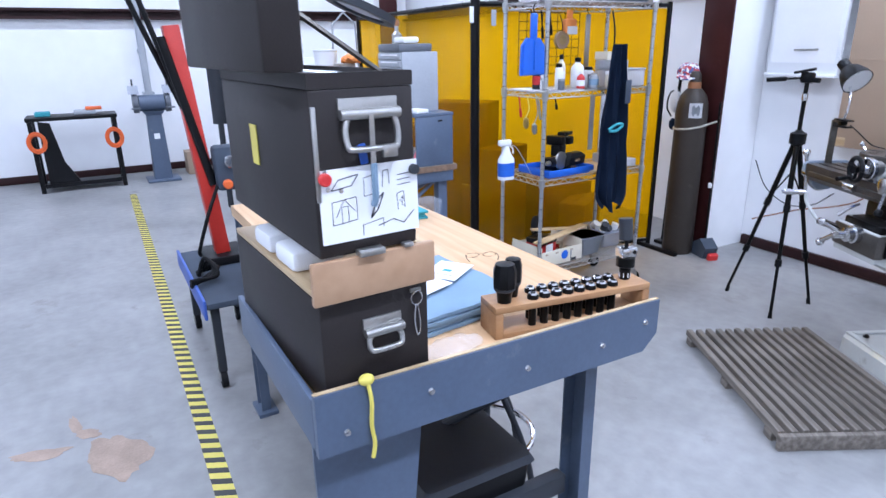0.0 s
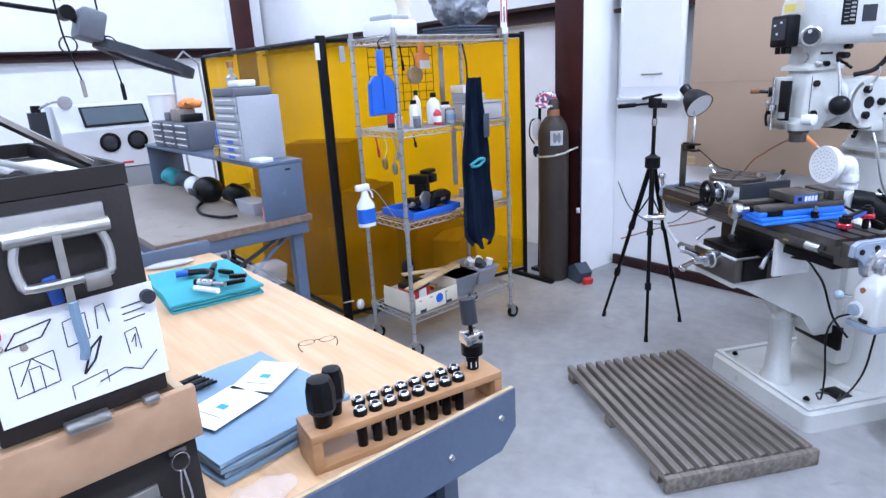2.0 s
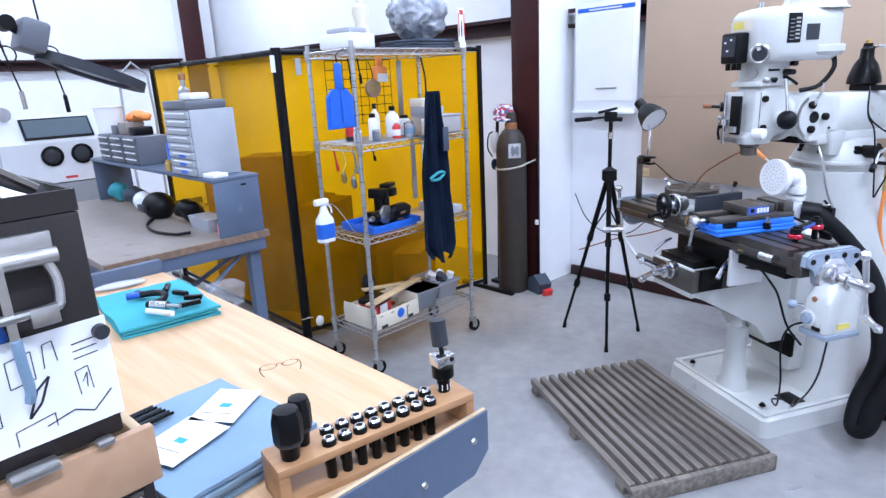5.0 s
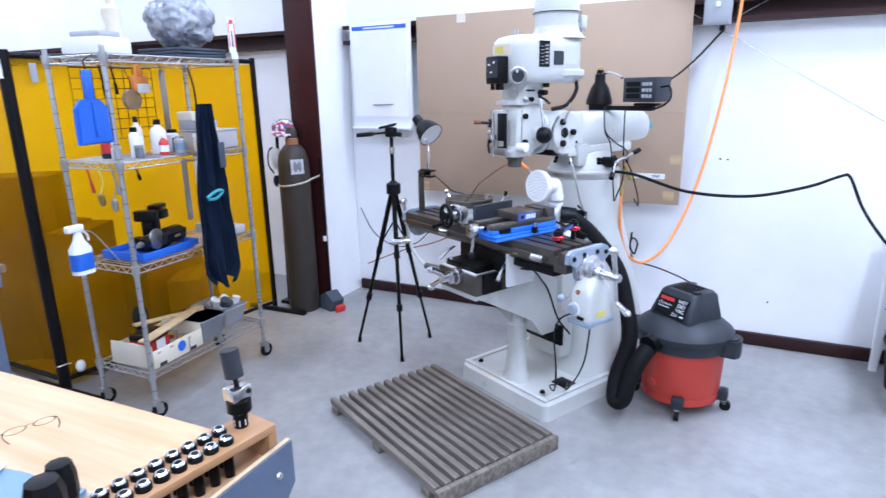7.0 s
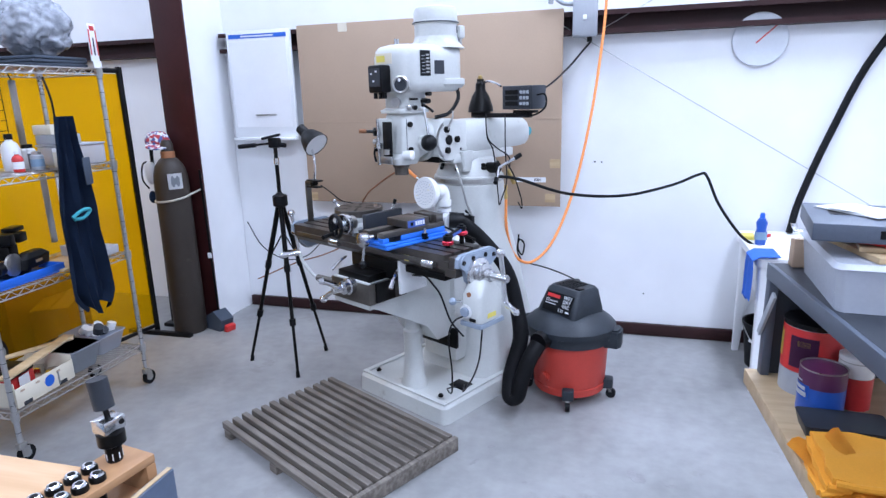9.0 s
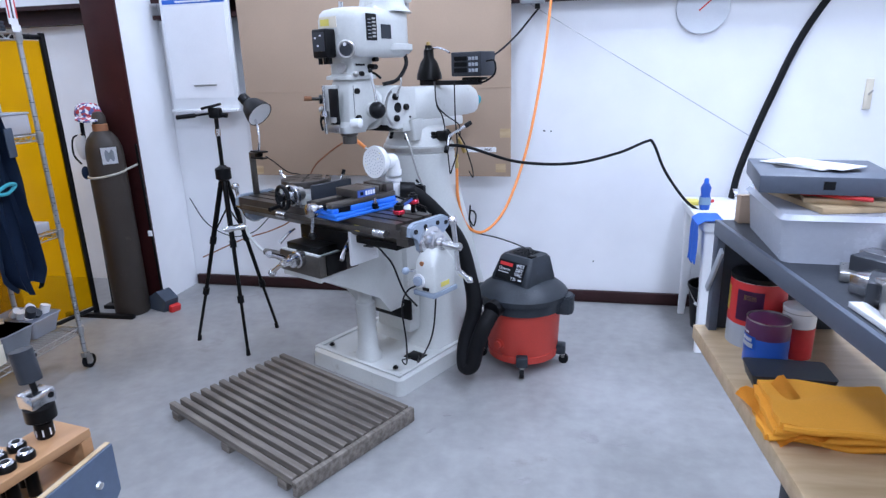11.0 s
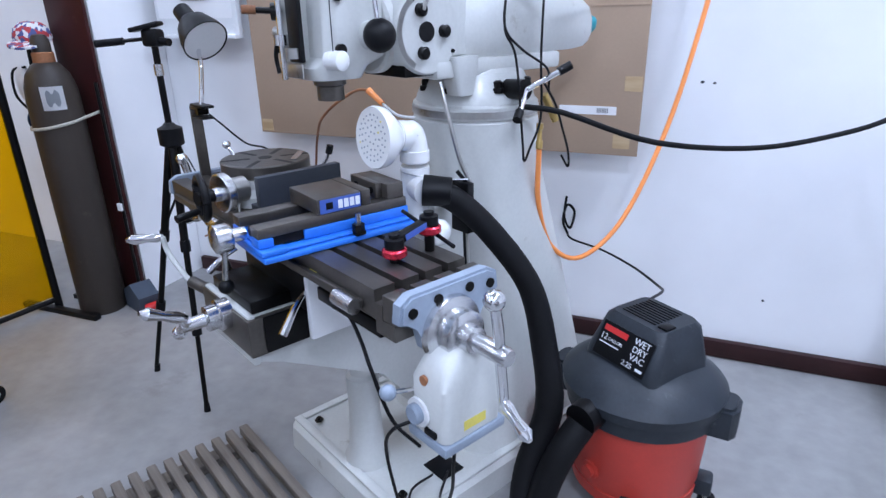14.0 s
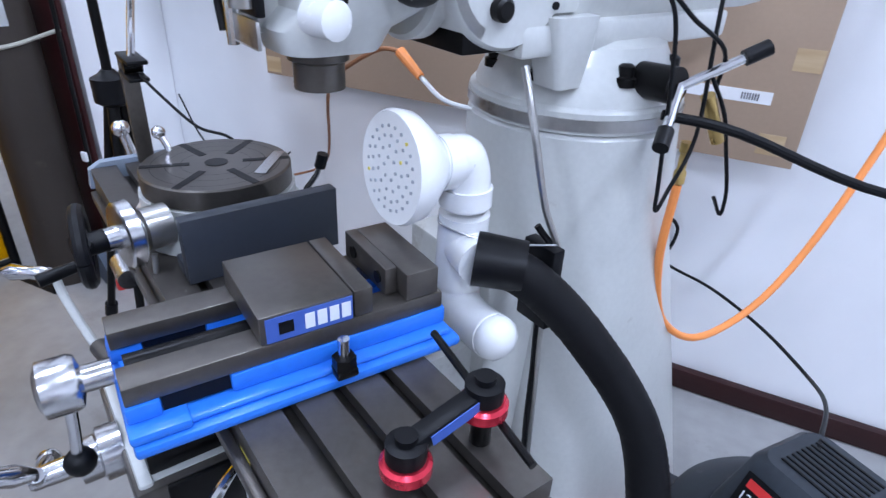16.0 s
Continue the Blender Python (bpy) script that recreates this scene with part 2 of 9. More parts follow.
def tube(pts, r, n=8, bm=None, steps=6, radii=None):
    bm = bm or bmesh.new()
    line = smooth_line(pts, steps)
    rings, up = [], None
    for i, p in enumerate(line):
        d = (line[min(i + 1, len(line) - 1)] - line[max(i - 1, 0)]).normalized()
        if up is None:
            up = d.orthogonal().normalized()
        up = (up - d * up.dot(d)).normalized()
        side = d.cross(up)
        rad = radii(i / (len(line) - 1)) if radii else r
        rings.append([bm.verts.new(p + rad * (math.cos(2 * math.pi * k / n) * up + math.sin(2 * math.pi * k / n) * side)) for k in range(n)])
    return skin(bm, rings)


def prism(outline, z0, z1, bm=None, m=None, bevel=0.0):
    bm = bm or bmesh.new()
    lo, hi = [bm.verts.new((x, y, z0)) for x, y in outline], [bm.verts.new((x, y, z1)) for x, y in outline]
    skin(bm, [lo, hi])
    if bevel:
        edges = [e for e in bm.edges if e.verts[0] in hi and e.verts[1] in hi]
        bmesh.ops.bevel(bm, geom=edges, offset=bevel, segments=2, affect="EDGES")
    if m:
        bmesh.ops.transform(bm, matrix=m, verts=bm.verts[:])
    return bm


def rounded(x0, x1, y0, y1, r, n=5):
    out = []
    for cx, cy, a in ((x1 - r, y1 - r, 0), (x0 + r, y1 - r, 90), (x0 + r, y0 + r, 180), (x1 - r, y0 + r, 270)):
        out += [(cx + r * math.cos(radians(a + 90 * i / n)), cy + r * math.sin(radians(a + 90 * i / n))) for i in range(n + 1)]
    return out


def loft(sections):
    """sections: rows of (z, x0, x1, y0, y1, corner radius)."""
    bm = bmesh.new()
    return skin(bm, [[bm.verts.new((x, y, z)) for x, y in rounded(x0, x1, y0, y1, r)] for z, x0, x1, y0, y1, r in sections])


def ball(c, r, bm=None, squash=(1, 1, 1), sub=2):
    bm = bm or bmesh.new()
    bmesh.ops.create_icosphere(bm, subdivisions=sub, radius=r, matrix=Matrix.Translation(c) @ Matrix.Diagonal((*squash, 1)))
    return bm


def cloth(x0, x1, y0, y1, z, nx=18, ny=18, lift=0.006, thick=0.003, seed=0.0):
    """A soft rectangle with wavy edges and low folds, given thickness."""
    bm = bmesh.new()
    grid = []
    for j in range(ny + 1):
        row = []
        for i in range(nx + 1):
            u, v = i / nx, j / ny
            w = noise.noise((u * 3 + seed, v * 3, seed))
            e = noise.noise((u * 5, v * 5, seed + 7))
            row.append(bm.verts.new((x0 + (x1 - x0) * u + 0.008 * e, y0 + (y1 - y0) * v + 0.008 * w, z + thick + lift * (0.5 + 0.5 * w))))
        grid.append(row)
    top = [bm.faces.new((grid[j][i], grid[j][i + 1], grid[j + 1][i + 1], grid[j + 1][i])) for j in range(ny) for i in range(nx)]
    low = bmesh.ops.extrude_face_region(bm, geom=top)
    for v in [g for g in low["geom"] if isinstance(g, bmesh.types.BMVert)]:
        v.co.z = z
    return bm


def words(text, size, m, material, parent, thick=0.0006):
    """Raised lettering as a mesh, with the built-in font, centred on m."""
    cu = bpy.data.curves.new("lettering", "FONT")
    cu.body, cu.size, cu.extrude, cu.align_x, cu.align_y = text, size, thick, "CENTER", "CENTER"
    ob = new("lettering", cu)
    me = bpy.data.meshes.new_from_object(ob.evaluated_get(bpy.context.evaluated_depsgraph_get()))
    bpy.data.objects.remove(ob)
    me.materials.append(material)
    made = new("lettering", me)
    made.parent = parent
    made.matrix_basis = m
    return made


def ident():
    return Matrix.Identity(4)


# ---- structure ----
X0, X1, Y0, Y1 = -9.2, 4.5, -5.5, 4.87
NORTH = pose(-0.7, Y1, 0, 0, 0, -1.5) @ pose(0.7, -Y1, 0)  # the mill wall stands slightly askew
floor = solo("floor", box(X0 - 0.2, X1 + 0.2, Y0 - 0.2, Y1 + 0.2, -0.15, 0), CONCRETE, ident(), "pale grey sealed concrete workshop floor with stains", "floor", kind="structure")
solo("wall_north", box(X0 - 0.1, X1 + 0.1, Y1, Y1 + 0.18, 0, CEILING), WALL, NORTH, "white lined metal building wall behind the milling machine", "wall", kind="structure")
solo("wall_west", box(X0 - 0.18, X0, Y0, Y1 + 0.18, 0, CEILING), WALL, ident(), "white lined metal building wall at the far end", "wall", kind="structure")
solo("wall_south", box(X0, X1, Y0 - 0.18, Y0, 0, CEILING), WALL, ident(), "plain white lined wall closing the workshop", "wall", kind="structure")
solo("wall_east", box(X1, X1 + 0.18, Y0 - 0.18, Y1 + 0.18, 0, CEILING), WALL, ident(), "plain white lined wall closing the workshop", "wall", kind="structure")
solo("ceiling", box(X0 - 0.2, X1 + 0.2, Y0 - 0.2, Y1 + 0.2, CEILING, CEILING + 0.15), CEIL, ident(), "white lined workshop ceiling", "ceiling", kind="structure")


def channel(x0, x1, y, z0, z1, depth=0.1):
    prof = [(y, z0), (y, z1), (y - depth, z1), (y - depth, z1 - 0.03), (y - depth + 0.008, z1 - 0.03), (y - depth + 0.008, z1 - 0.01), (y - 0.008, z1 - 0.01),
            (y - 0.008, z0 + 0.01), (y - depth + 0.008, z0 + 0.01), (y - depth + 0.008, z0 + 0.03), (y - depth, z0 + 0.03), (y - depth, z0)]
    return prism(prof, x0, x1, m=Matrix(((0, 0, 1, 0), (1, 0, 0, 0), (0, 1, 0, 0), (0, 0, 0, 1))))


solo("girt_north", channel(-2.66, X1, Y1 - 0.002, 2.03, 2.17), DARKRED, NORTH, "dark red steel girt running along the white wall", "girt", kind="structure")
solo("girt_north_left", channel(X0, -2.89, Y1 - 0.002, 2.03, 2.17), DARKRED, NORTH, "dark red steel girt running along the white wall", "girt", kind="structure")
solo("girt_west", channel(Y0, Y1, 0, 2.03, 2.16), DARKRED, pose(X0 + 0.002, 0, 0, 0, 0, 90), "dark red steel girt on the far white wall", "girt", kind="structure")
solo("baseboard", box(-2.66, X1, Y1 - 0.035, Y1 - 0.002, 0.004, 0.085, 0.004), DARKRED, NORTH, "dark red steel base angle along the wall foot", "baseboard", kind="structure")
solo("baseboard_far", box(X0 + 0.002, X0 + 0.035, Y0, Y1, 0.004, 0.1, 0.004), DARKRED, ident(), "dark base angle along the far wall foot", "baseboard", kind="structure")


def steel_column(m, h, half=0.128, depth=0.5):
    col = thing("steel_column", m, "dark oxblood painted steel frame column against the wall", "column", kind="structure")
    part("flange", box(-half, half, -depth, 0.02 - depth, 0, h, 0.002), OXBLOOD, col)
    part("web", box(-0.006, 0.006, 0.02 - depth, 0.06 - depth, 0, h), OXBLOOD, col)
    part("lining_wrap", box(0.035 - half, half - 0.035, 0.06 - depth, -0.004, 0, h), WALL, col, "white vinyl lining wrapped round the column web")
    part("base_plate", box(-half - 0.02, half + 0.02, -depth - 0.02, 0.06 - depth, 0, 0.016, 0.003), OXBLOOD, col)
    return col


steel_column(NORTH @ pose(-2.775, Y1, 0), CEILING - 0.01)
for y in (-1.9, 4.6):
    steel_column(pose(X0, y, 0, 0, 0, 90), CEILING - 0.01, 0.15, 0.3)


def ceiling_light(x, y, k):
    t = thing("ceiling_light", pose(x, y, CEILING), "long white tube light fixed to the ceiling", "ceiling light", "ceiling lights")
    part("housing", box(-0.16, 0.16, -0.62, 0.62, -0.07, -0.002, 0.006), WHITEPLASTIC, t)
    for sx in (-0.07, 0.07):
        part("tube", cyl((sx, -0.58, -0.09), (sx, 0.58, -0.09), 0.014, n=12), LAMPGLOW, t)
    la = bpy.data.lights.new("tube_light", "AREA")
    la.shape, la.size, la.size_y, la.energy, la.color = "RECTANGLE", 0.32, 1.2, LAMP_WATTS * k, LAMP_COLOUR
    lo = new("tube_light", la)
    lo.parent = t
    lo.matrix_basis = pose(0, 0, -0.115)


for lx, ly, lk in LAMPS:
    ceiling_light(lx, ly, lk)


# ---- milling machine: local x to the operator's right, y away from the operator ----
MILL = pose(-1.16, 3.70, 0, 0, 0, -28)


def on_mill(m):
    return MILL @ m


def milling_machine():
    t = thing("milling_machine", MILL, "light grey upright knee milling machine standing on the concrete", "milling machine")
    base = part("base", loft([(0, 0.0, 0.70, -0.05, 0.98, 0.04), (0.085, 0.005, 0.695, -0.045, 0.975, 0.04), (0.1, 0.02, 0.68, -0.03, 0.96, 0.03)]), MILLGREY, t)
    for x0, x1, y0, y1 in ((0.02, 0.68, -0.03, 0.0), (0.02, 0.05, 0.0, 0.9), (0.65, 0.68, 0.0, 0.9)):
        part("rim", box(x0, x1, y0, y1, 0.1, 0.112, 0.004), MILLGREY, base)
    for x, y in ((0.10, 0.03), (0.60, 0.03), (0.10, 0.85), (0.60, 0.85)):
        part("bolt", lathe([(0.016, 0), (0.016, 0.006), (0.01, 0.008), (0.01, 0.014), (0.0, 0.015)], (x, y, 0.112), n=6), BLACKSTEEL, base)
    part("drain_cover", box(0.53, 0.63, 0.17, 0.26, 0.1, 0.106, 0.002), BLACK, base, "black square pad")
    col = part("column", loft([(0.1, 0.10, 0.66, 0.32, 0.96, 0.12), (0.25, 0.125, 0.645, 0.36, 0.94, 0.14), (0.7, 0.15, 0.60, 0.36, 0.86, 0.18),
                               (1.0, 0.165, 0.575, 0.36, 0.79, 0.2), (1.19, 0.17, 0.57, 0.36, 0.76, 0.195), (1.2, 0.18, 0.56, 0.37, 0.75, 0.185)]), MILLGREY, t)
    part("dovetail_way", box(0.25, 0.50, 0.27, 0.40, 0.2, 0.97, 0.008), MILLGREY, col)
    part("way_face", box(0.24, 0.51, 0.262, 0.285, 0.28, 0.40, 0.004), BLACKSTEEL, col)
    part("way_guard", box(0.53, 0.60, 0.31, 0.335, 0.90, 1.05, 0.003), BLACK, col, "black flexible way guard")
    part("knee_pedestal", lathe([(0.075, 0), (0.075, 0.02), (0.06, 0.05), (0.05, 0.2), (0.052, 0.33), (0.04, 0.34), (0.03, 0.5)], (0.37, 0.06, 0.1)), MILLGREY, t)
    # knee: deep at the column, shallow at the front
    side = [(0.27, 0.36), (0.27, 0.80), (-0.30, 0.80), (-0.30, 0.67), (-0.24, 0.645), (0.08, 0.465), (0.16, 0.36)]
    knee = part("knee", prism([(y, z) for y, z in side], -0.13, 0.13, m=Matrix(((0, 0, 1, 0.335), (1, 0, 0, 0), (0, 1, 0, 0), (0, 0, 0, 1)))), MILLGREY, t)
    part("front_plate", box(0.19, 0.472, -0.318, -0.298, 0.665, 0.805, 0.006), MILLGREY, knee)
    part("way_cover", box(0.215, 0.455, -0.30, -0.15, 0.80, 0.835, 0.004), BLACKSTEEL, knee, "black oily way cover")
    part("oily_cap", box(0.183, 0.4795, -0.324, -0.07, 0.692, 0.7985, 0.005), BARE, knee, "dark oily cast front of the knee")
    part("side_cover", box(0.4805, 0.49, -0.285, -0.16, 0.70, 0.80, 0.003), BLACKSTEEL, knee)
    sad = part("saddle", box(0.19, 0.56, -0.19, 0.10, 0.80, 0.90, 0.008), BLACKSTEEL, t)
    part("apron", box(0.555, 0.575, -0.20, -0.02, 0.74, 0.91, 0.004), WHITEPLASTIC, sad, "white guard plate with yellow stickers")
    part("sticker", box(0.5755, 0.5765, -0.12, -0.08, 0.86, 0.895), YELLOW, sad)
    part("sticker", box(0.62, 0.65, -0.2125, -0.2115, 0.925, 0.955), YELLOW, sad)
    part("lock_lever", tube([(0.56, -0.2, 0.87), (0.58, -0.24, 0.85), (0.6, -0.29, 0.80)], 0.007, radii=lambda k: 0.005 + 0.006 * k), CHROME, sad)
    part("lock_lever", tube([(0.16, -0.2, 0.87), (0.15, -0.24, 0.85), (0.13, -0.28, 0.81)], 0.007, radii=lambda k: 0.005 + 0.006 * k), CHROME, sad)
    # table with three tee slots
    tab_y0, tab_y1, top = -0.212, 0.037, 0.99
    prof = [(tab_y0, 0.925), (tab_y0, top)]
    for c in (-0.152, -0.0875, -0.023):
        prof += [(c - 0.009, top), (c - 0.009, top - 0.018), (c - 0.016, top - 0.018), (c - 0.016, top - 0.03),
                 (c + 0.016, top - 0.03), (c + 0.016, top - 0.018), (c + 0.009, top - 0.018), (c + 0.009, top)]
    prof += [(tab_y1, top), (tab_y1, 0.925), (tab_y1 - 0.03, 0.895), (tab_y0 + 0.03, 0.895)]
    along = Matrix(((0, 0, 1, 0), (1, 0, 0, 0), (0, 1, 0, 0), (0, 0, 0, 1)))
    table = part("table", prism(prof, -0.29, 0.88, m=along), BARE, t, "oily brown-grey steel table with tee slots")
    bm = bmesh.new()
    edges = [tab_y0, -0.161, -0.143, -0.0965, -0.0785, -0.032, -0.014, tab_y1]
    for a, b in zip(edges[::2], edges[1::2]):
        box(0.905, 0.945, a, b, 0.93, top - 0.002, 0.003, bm=bm)
    box(0.88, 0.945, tab_y0, tab_y1, 0.895, 0.93, bm=bm)
    box(0.88, 0.905, tab_y0, tab_y1, 0.93, top - 0.028, bm=bm)
    part("table_end", bm, BARE, table)
    part("way_wiper", box(0.60, 0.86, -0.19, 0.015, 0.86, 0.895, 0.004), BLACKSTEEL, table)
    part("stop_rail", box(-0.25, 0.84, -0.226, -0.213, 0.935, 0.955, 0.002), BARE, table)
    for u in (0.79, 0.1):
        part("stop_block", cyl((u - 0.02, -0.235, 0.945), (u + 0.05, -0.235, 0.945), 0.018, n=16), BRIGHT, table)
    # end bracket
    for sgn, u in ((1, 0.947), (-1, -0.293)):
        pts = [(-0.215, 0.985), (-0.19, 1.0), (0.015, 1.0), (0.045, 0.985), (0.05, 0.945), (0.0, 0.925), (-0.02, 0.87), (-0.06, 0.84), (-0.125, 0.84), (-0.16, 0.87), (-0.175, 0.93), (-0.22, 0.945)]
        br = part("end_bracket", prism(pts, u, u + sgn * 0.028, m=along, bevel=0.006), CASTBLUE, t, "blue-grey cast end bracket")
        for y, z in ((-0.19, 0.965), (-0.125, 0.975), (-0.04, 0.975), (0.02, 0.965)):
            part("bolt", cyl((u + sgn * 0.026, y, z), (u + sgn * 0.032, y, z), 0.011, n=12), BLACKSTEEL, br)
        part("bearing_hub", lathe([(0.075, 0), (0.072, 0.016), (0.052, 0.022), (0.052, 0.05), (0.046, 0.054), (0.03, 0.056), (0.028, 0.08), (0.02, 0.082), (0.02, 0.16), (0.016, 0.17)], (u + sgn * 0.026, -0.095, 0.9), (sgn, 0, 0)), BRIGHT, br)
        hx = u + sgn * 0.17
        han = part("ball_handle", tube([(hx, -0.11, 1.01), (hx, -0.1, 0.95), (hx, -0.095, 0.9), (hx, -0.088, 0.84), (hx, -0.082, 0.79)], 0.011, 12), CHROME, br, "polished ball crank handle")
        part("knob", ball((hx, -0.112, 1.018), 0.022), CHROME, han)
        part("grip", lathe([(0.01, 0), (0.014, 0.02), (0.011, 0.05), (0.016, 0.085), (0.006, 0.1)], (hx, -0.082, 0.785), (sgn * 0.9, -0.25, -0.25), 16), CHROME, han)
    # power feed
    feed = part("power_feed", loft([(0.70, 0.955, 1.065, -0.19, -0.03, 0.02), (0.82, 0.955, 1.065, -0.19, -0.03, 0.02), (0.87, 0.96, 1.05, -0.16, -0.055, 0.03), (0.885, 0.965, 1.04, -0.14, -0.07, 0.03)]), MILLGREY, t, "off-white power feed gearbox")
    part("base_plate", box(0.95, 1.07, -0.195, -0.025, 0.675, 0.698, 0.004), CASTBLUE, feed)
    part("dial", lathe([(0.022, 0), (0.022, 0.018), (0.018, 0.022)], (0.985, -0.19, 0.745), (0, -1, 0), 20), CASTBLUE, feed)
    part("dial_ring", lathe([(0.032, 0), (0.032, 0.006)], (0.985, -0.19, 0.745), (0, -1, 0), 24), WHITEPLASTIC, feed)
    part("push_button", lathe([(0.011, 0), (0.011, 0.006)], (1.0, -0.185, 0.825), (0, -1, 0), 14), RUST, feed)
    part("direction_knob", ball((0.955, -0.245, 0.80), 0.018), CASTBLUE, feed)
    part("lever", cyl((0.965, -0.18, 0.785), (0.957, -0.235, 0.798), 0.005, n=8), CHROME, feed)
    part("label", box(1.0652, 1.0662, -0.14, -0.08, 0.715, 0.737), YELLOW, feed, "yellow warning sticker")
    part("socket", box(1.005, 1.04, -0.197, -0.188, 0.705, 0.72, 0.003), BLACK, feed)
    # cross feed handwheel at the knee front
    yh = part("cross_feed_dial", lathe([(0.042, 0), (0.042, 0.03), (0.034, 0.034), (0.034, 0.06), (0.018, 0.065), (0.016, 0.12), (0.012, 0.125)], (0.345, -0.318, 0.775), (0, -1, 0)), BRIGHT, t)
    part("ball_crank", tube([(0.245, -0.42, 0.715), (0.30, -0.425, 0.75), (0.345, -0.43, 0.775), (0.365, -0.43, 0.80)], 0.011, 12), CHROME, yh)
    part("knob", ball((0.24, -0.42, 0.708), 0.02), CHROME, yh)
    part("grip", lathe([(0.009, 0), (0.016, 0.025), (0.012, 0.06), (0.017, 0.10), (0.006, 0.118)], (0.367, -0.43, 0.805), (0.05, -0.88, 0.45), 16), CHROME, yh)
    # knee lifting crank
    kc = part("knee_crank_shaft", cyl((0.185, -0.27, 0.745), (0.03, -0.30, 0.752), 0.018, n=16), BARE, t)
    part("crank_arm", tube([(0.04, -0.30, 0.752), (0.01, -0.31, 0.765), (-0.05, -0.33, 0.83), (-0.062, -0.336, 0.881)], 0.0085, 10), MILLGREY, kc)
    part("grip", lathe([(0.009, 0), (0.015, 0.02), (0.012, 0.05), (0.017, 0.09), (0.007, 0.115)], (-0.062, -0.336, 0.881), (-0.7, -0.7, -0.1), 16), CHROME, kc)
    # turret and ram
    tur = part("turret", lathe([(0.2, 1.2), (0.2, 1.235), (0.196, 1.24), (0.19, 1.242), (0.185, 1.26), (0.15, 1.33), (0.13, 1.34)], (0.37, 0.56, 0), n=40), MILLGREY, t)
    part("scale_ring", lathe([(0.203, 1.206), (0.203, 1.226)], (0.37, 0.56, 0), n=40), NICKEL, tur)
    for a in (-70, -20, 30, 110, 200, 250):
        p = (0.37 + 0.165 * math.cos(radians(a)), 0.56 + 0.165 * math.sin(radians(a)), 1.275)
        part("turret_nut", lathe([(0.02, 0), (0.02, 0.014), (0.014, 0.016), (0.014, 0.032), (0.008, 0.036)], p, n=12), BLACKSTEEL, tur)
    part("ram_seat", box(0.25, 0.49, 0.30, 0.83, 1.325, 1.375, 0.01), MILLGREY, tur)
    part("pinion_lever_hub", cyl((0.53, 0.54, 1.283), (0.60, 0.54, 1.287), 0.03, n=20), BLACKSTEEL, tur)
    for a in ((0.055, 0.088, 0.052), (0.04, -0.075, -0.056)):
        lv = part("lever", cyl((0.605, 0.54, 1.287), (0.605 + a[0], 0.54 + a[1], 1.287 + a[2]), 0.008, n=10), CHROME, tur)
        part("knob", cyl((0.605 + 0.9 * a[0], 0.54 + 0.9 * a[1], 1.287 + 0.9 * a[2]), (0.605 + 1.25 * a[0], 0.54 + 1.25 * a[1], 1.287 + 1.25 * a[2]), 0.013, n=12), BLACK, lv)
    ramx = Matrix(((1, 0, 0, 0), (0, 0, 1, 0), (0, 1, 0, 0), (0, 0, 0, 1)))
    sect = [(0.27, 1.375), (0.47, 1.375), (0.485, 1.41), (0.485, 1.47), (0.465, 1.52), (0.43, 1.548), (0.31, 1.548), (0.275, 1.52), (0.255, 1.47), (0.255, 1.41)]
    cx, cz = 0.37, 1.46
    bm = bmesh.new()
    rows = [(0.34, 0.95), (0.38, 1), (0.90, 1), (0.98, 0.93), (1.035, 0.75), (1.045, 0.6)]
    skin(bm, [[bm.verts.new((cx + (x - cx) * k, y, cz + (z - cz) * k)) for x, z in sect] for y, k in rows])
    ram = part("ram", bm, MILLGREY, t)
    part("knuckle", lathe([(0.104, 0.262), (0.112, 0.27), (0.112, 0.478), (0.106, 0.487), (0.0, 0.487)], (0, 0.275, 1.452), (1, 0, 0), 48), MILLGREY, ram, "round tilting knuckle of the ram")
    part("side_cheek", box(0.27, 0.4855, 0.285, 0.42, 1.385, 1.553, 0.012), MILLGREY, ram)
    arc = bmesh.new()
    sweep = [[arc.verts.new((0.4878, 0.275 + r * math.cos(radians(a)), 1.452 + r * math.sin(radians(a)))) for a in range(120, 241, 8)] for r in (0.089, 0.105)]
    for i in range(len(sweep[0]) - 1):
        arc.faces.new((sweep[0][i], sweep[0][i + 1], sweep[1][i + 1], sweep[1][i]))
    bmesh.ops.solidify(arc, geom=arc.faces[:], thickness=0.0008)
    part("tilt_scale", arc, NICKEL, ram, "worn steel tilt scale")
    part("swivel_flange", lathe([(0.10, 0), (0.108, 0.006), (0.108, 0.03), (0.098, 0.036), (0.09, 0.05)], (0.37, 0.155, 1.455), (0, 1, 0), 40), MILLGREY, ram)
    part("oil_cap", lathe([(0.026, 0), (0.026, 0.003), (0.022, 0.004)], (0.487, 0.268, 1.453), (1, 0, 0), 20), BLACK, ram)
    for y, z in ((0.327, 1.453), (0.252, 1.40), (0.247, 1.508)):
        part("cap_screw", lathe([(0.017, 0), (0.017, 0.014), (0.012, 0.018)], (0.487, y, z), (1, 0, 0), 14), BLACKSTEEL, ram)
    part("clamp_stud", lathe([(0.006, 0), (0.006, 0.005)], (0.486, 0.36, 1.40), (1, 0, 0), 10), BLACKSTEEL, ram)
    part("worm_lever", tube([(0.50, 0.247, 1.508), (0.505, 0.255, 1.53), (0.50, 0.285, 1.565), (0.49, 0.30, 1.60)], 0.006, 8, radii=lambda k: 0.007 - 0.003 * k), NICKEL, ram)
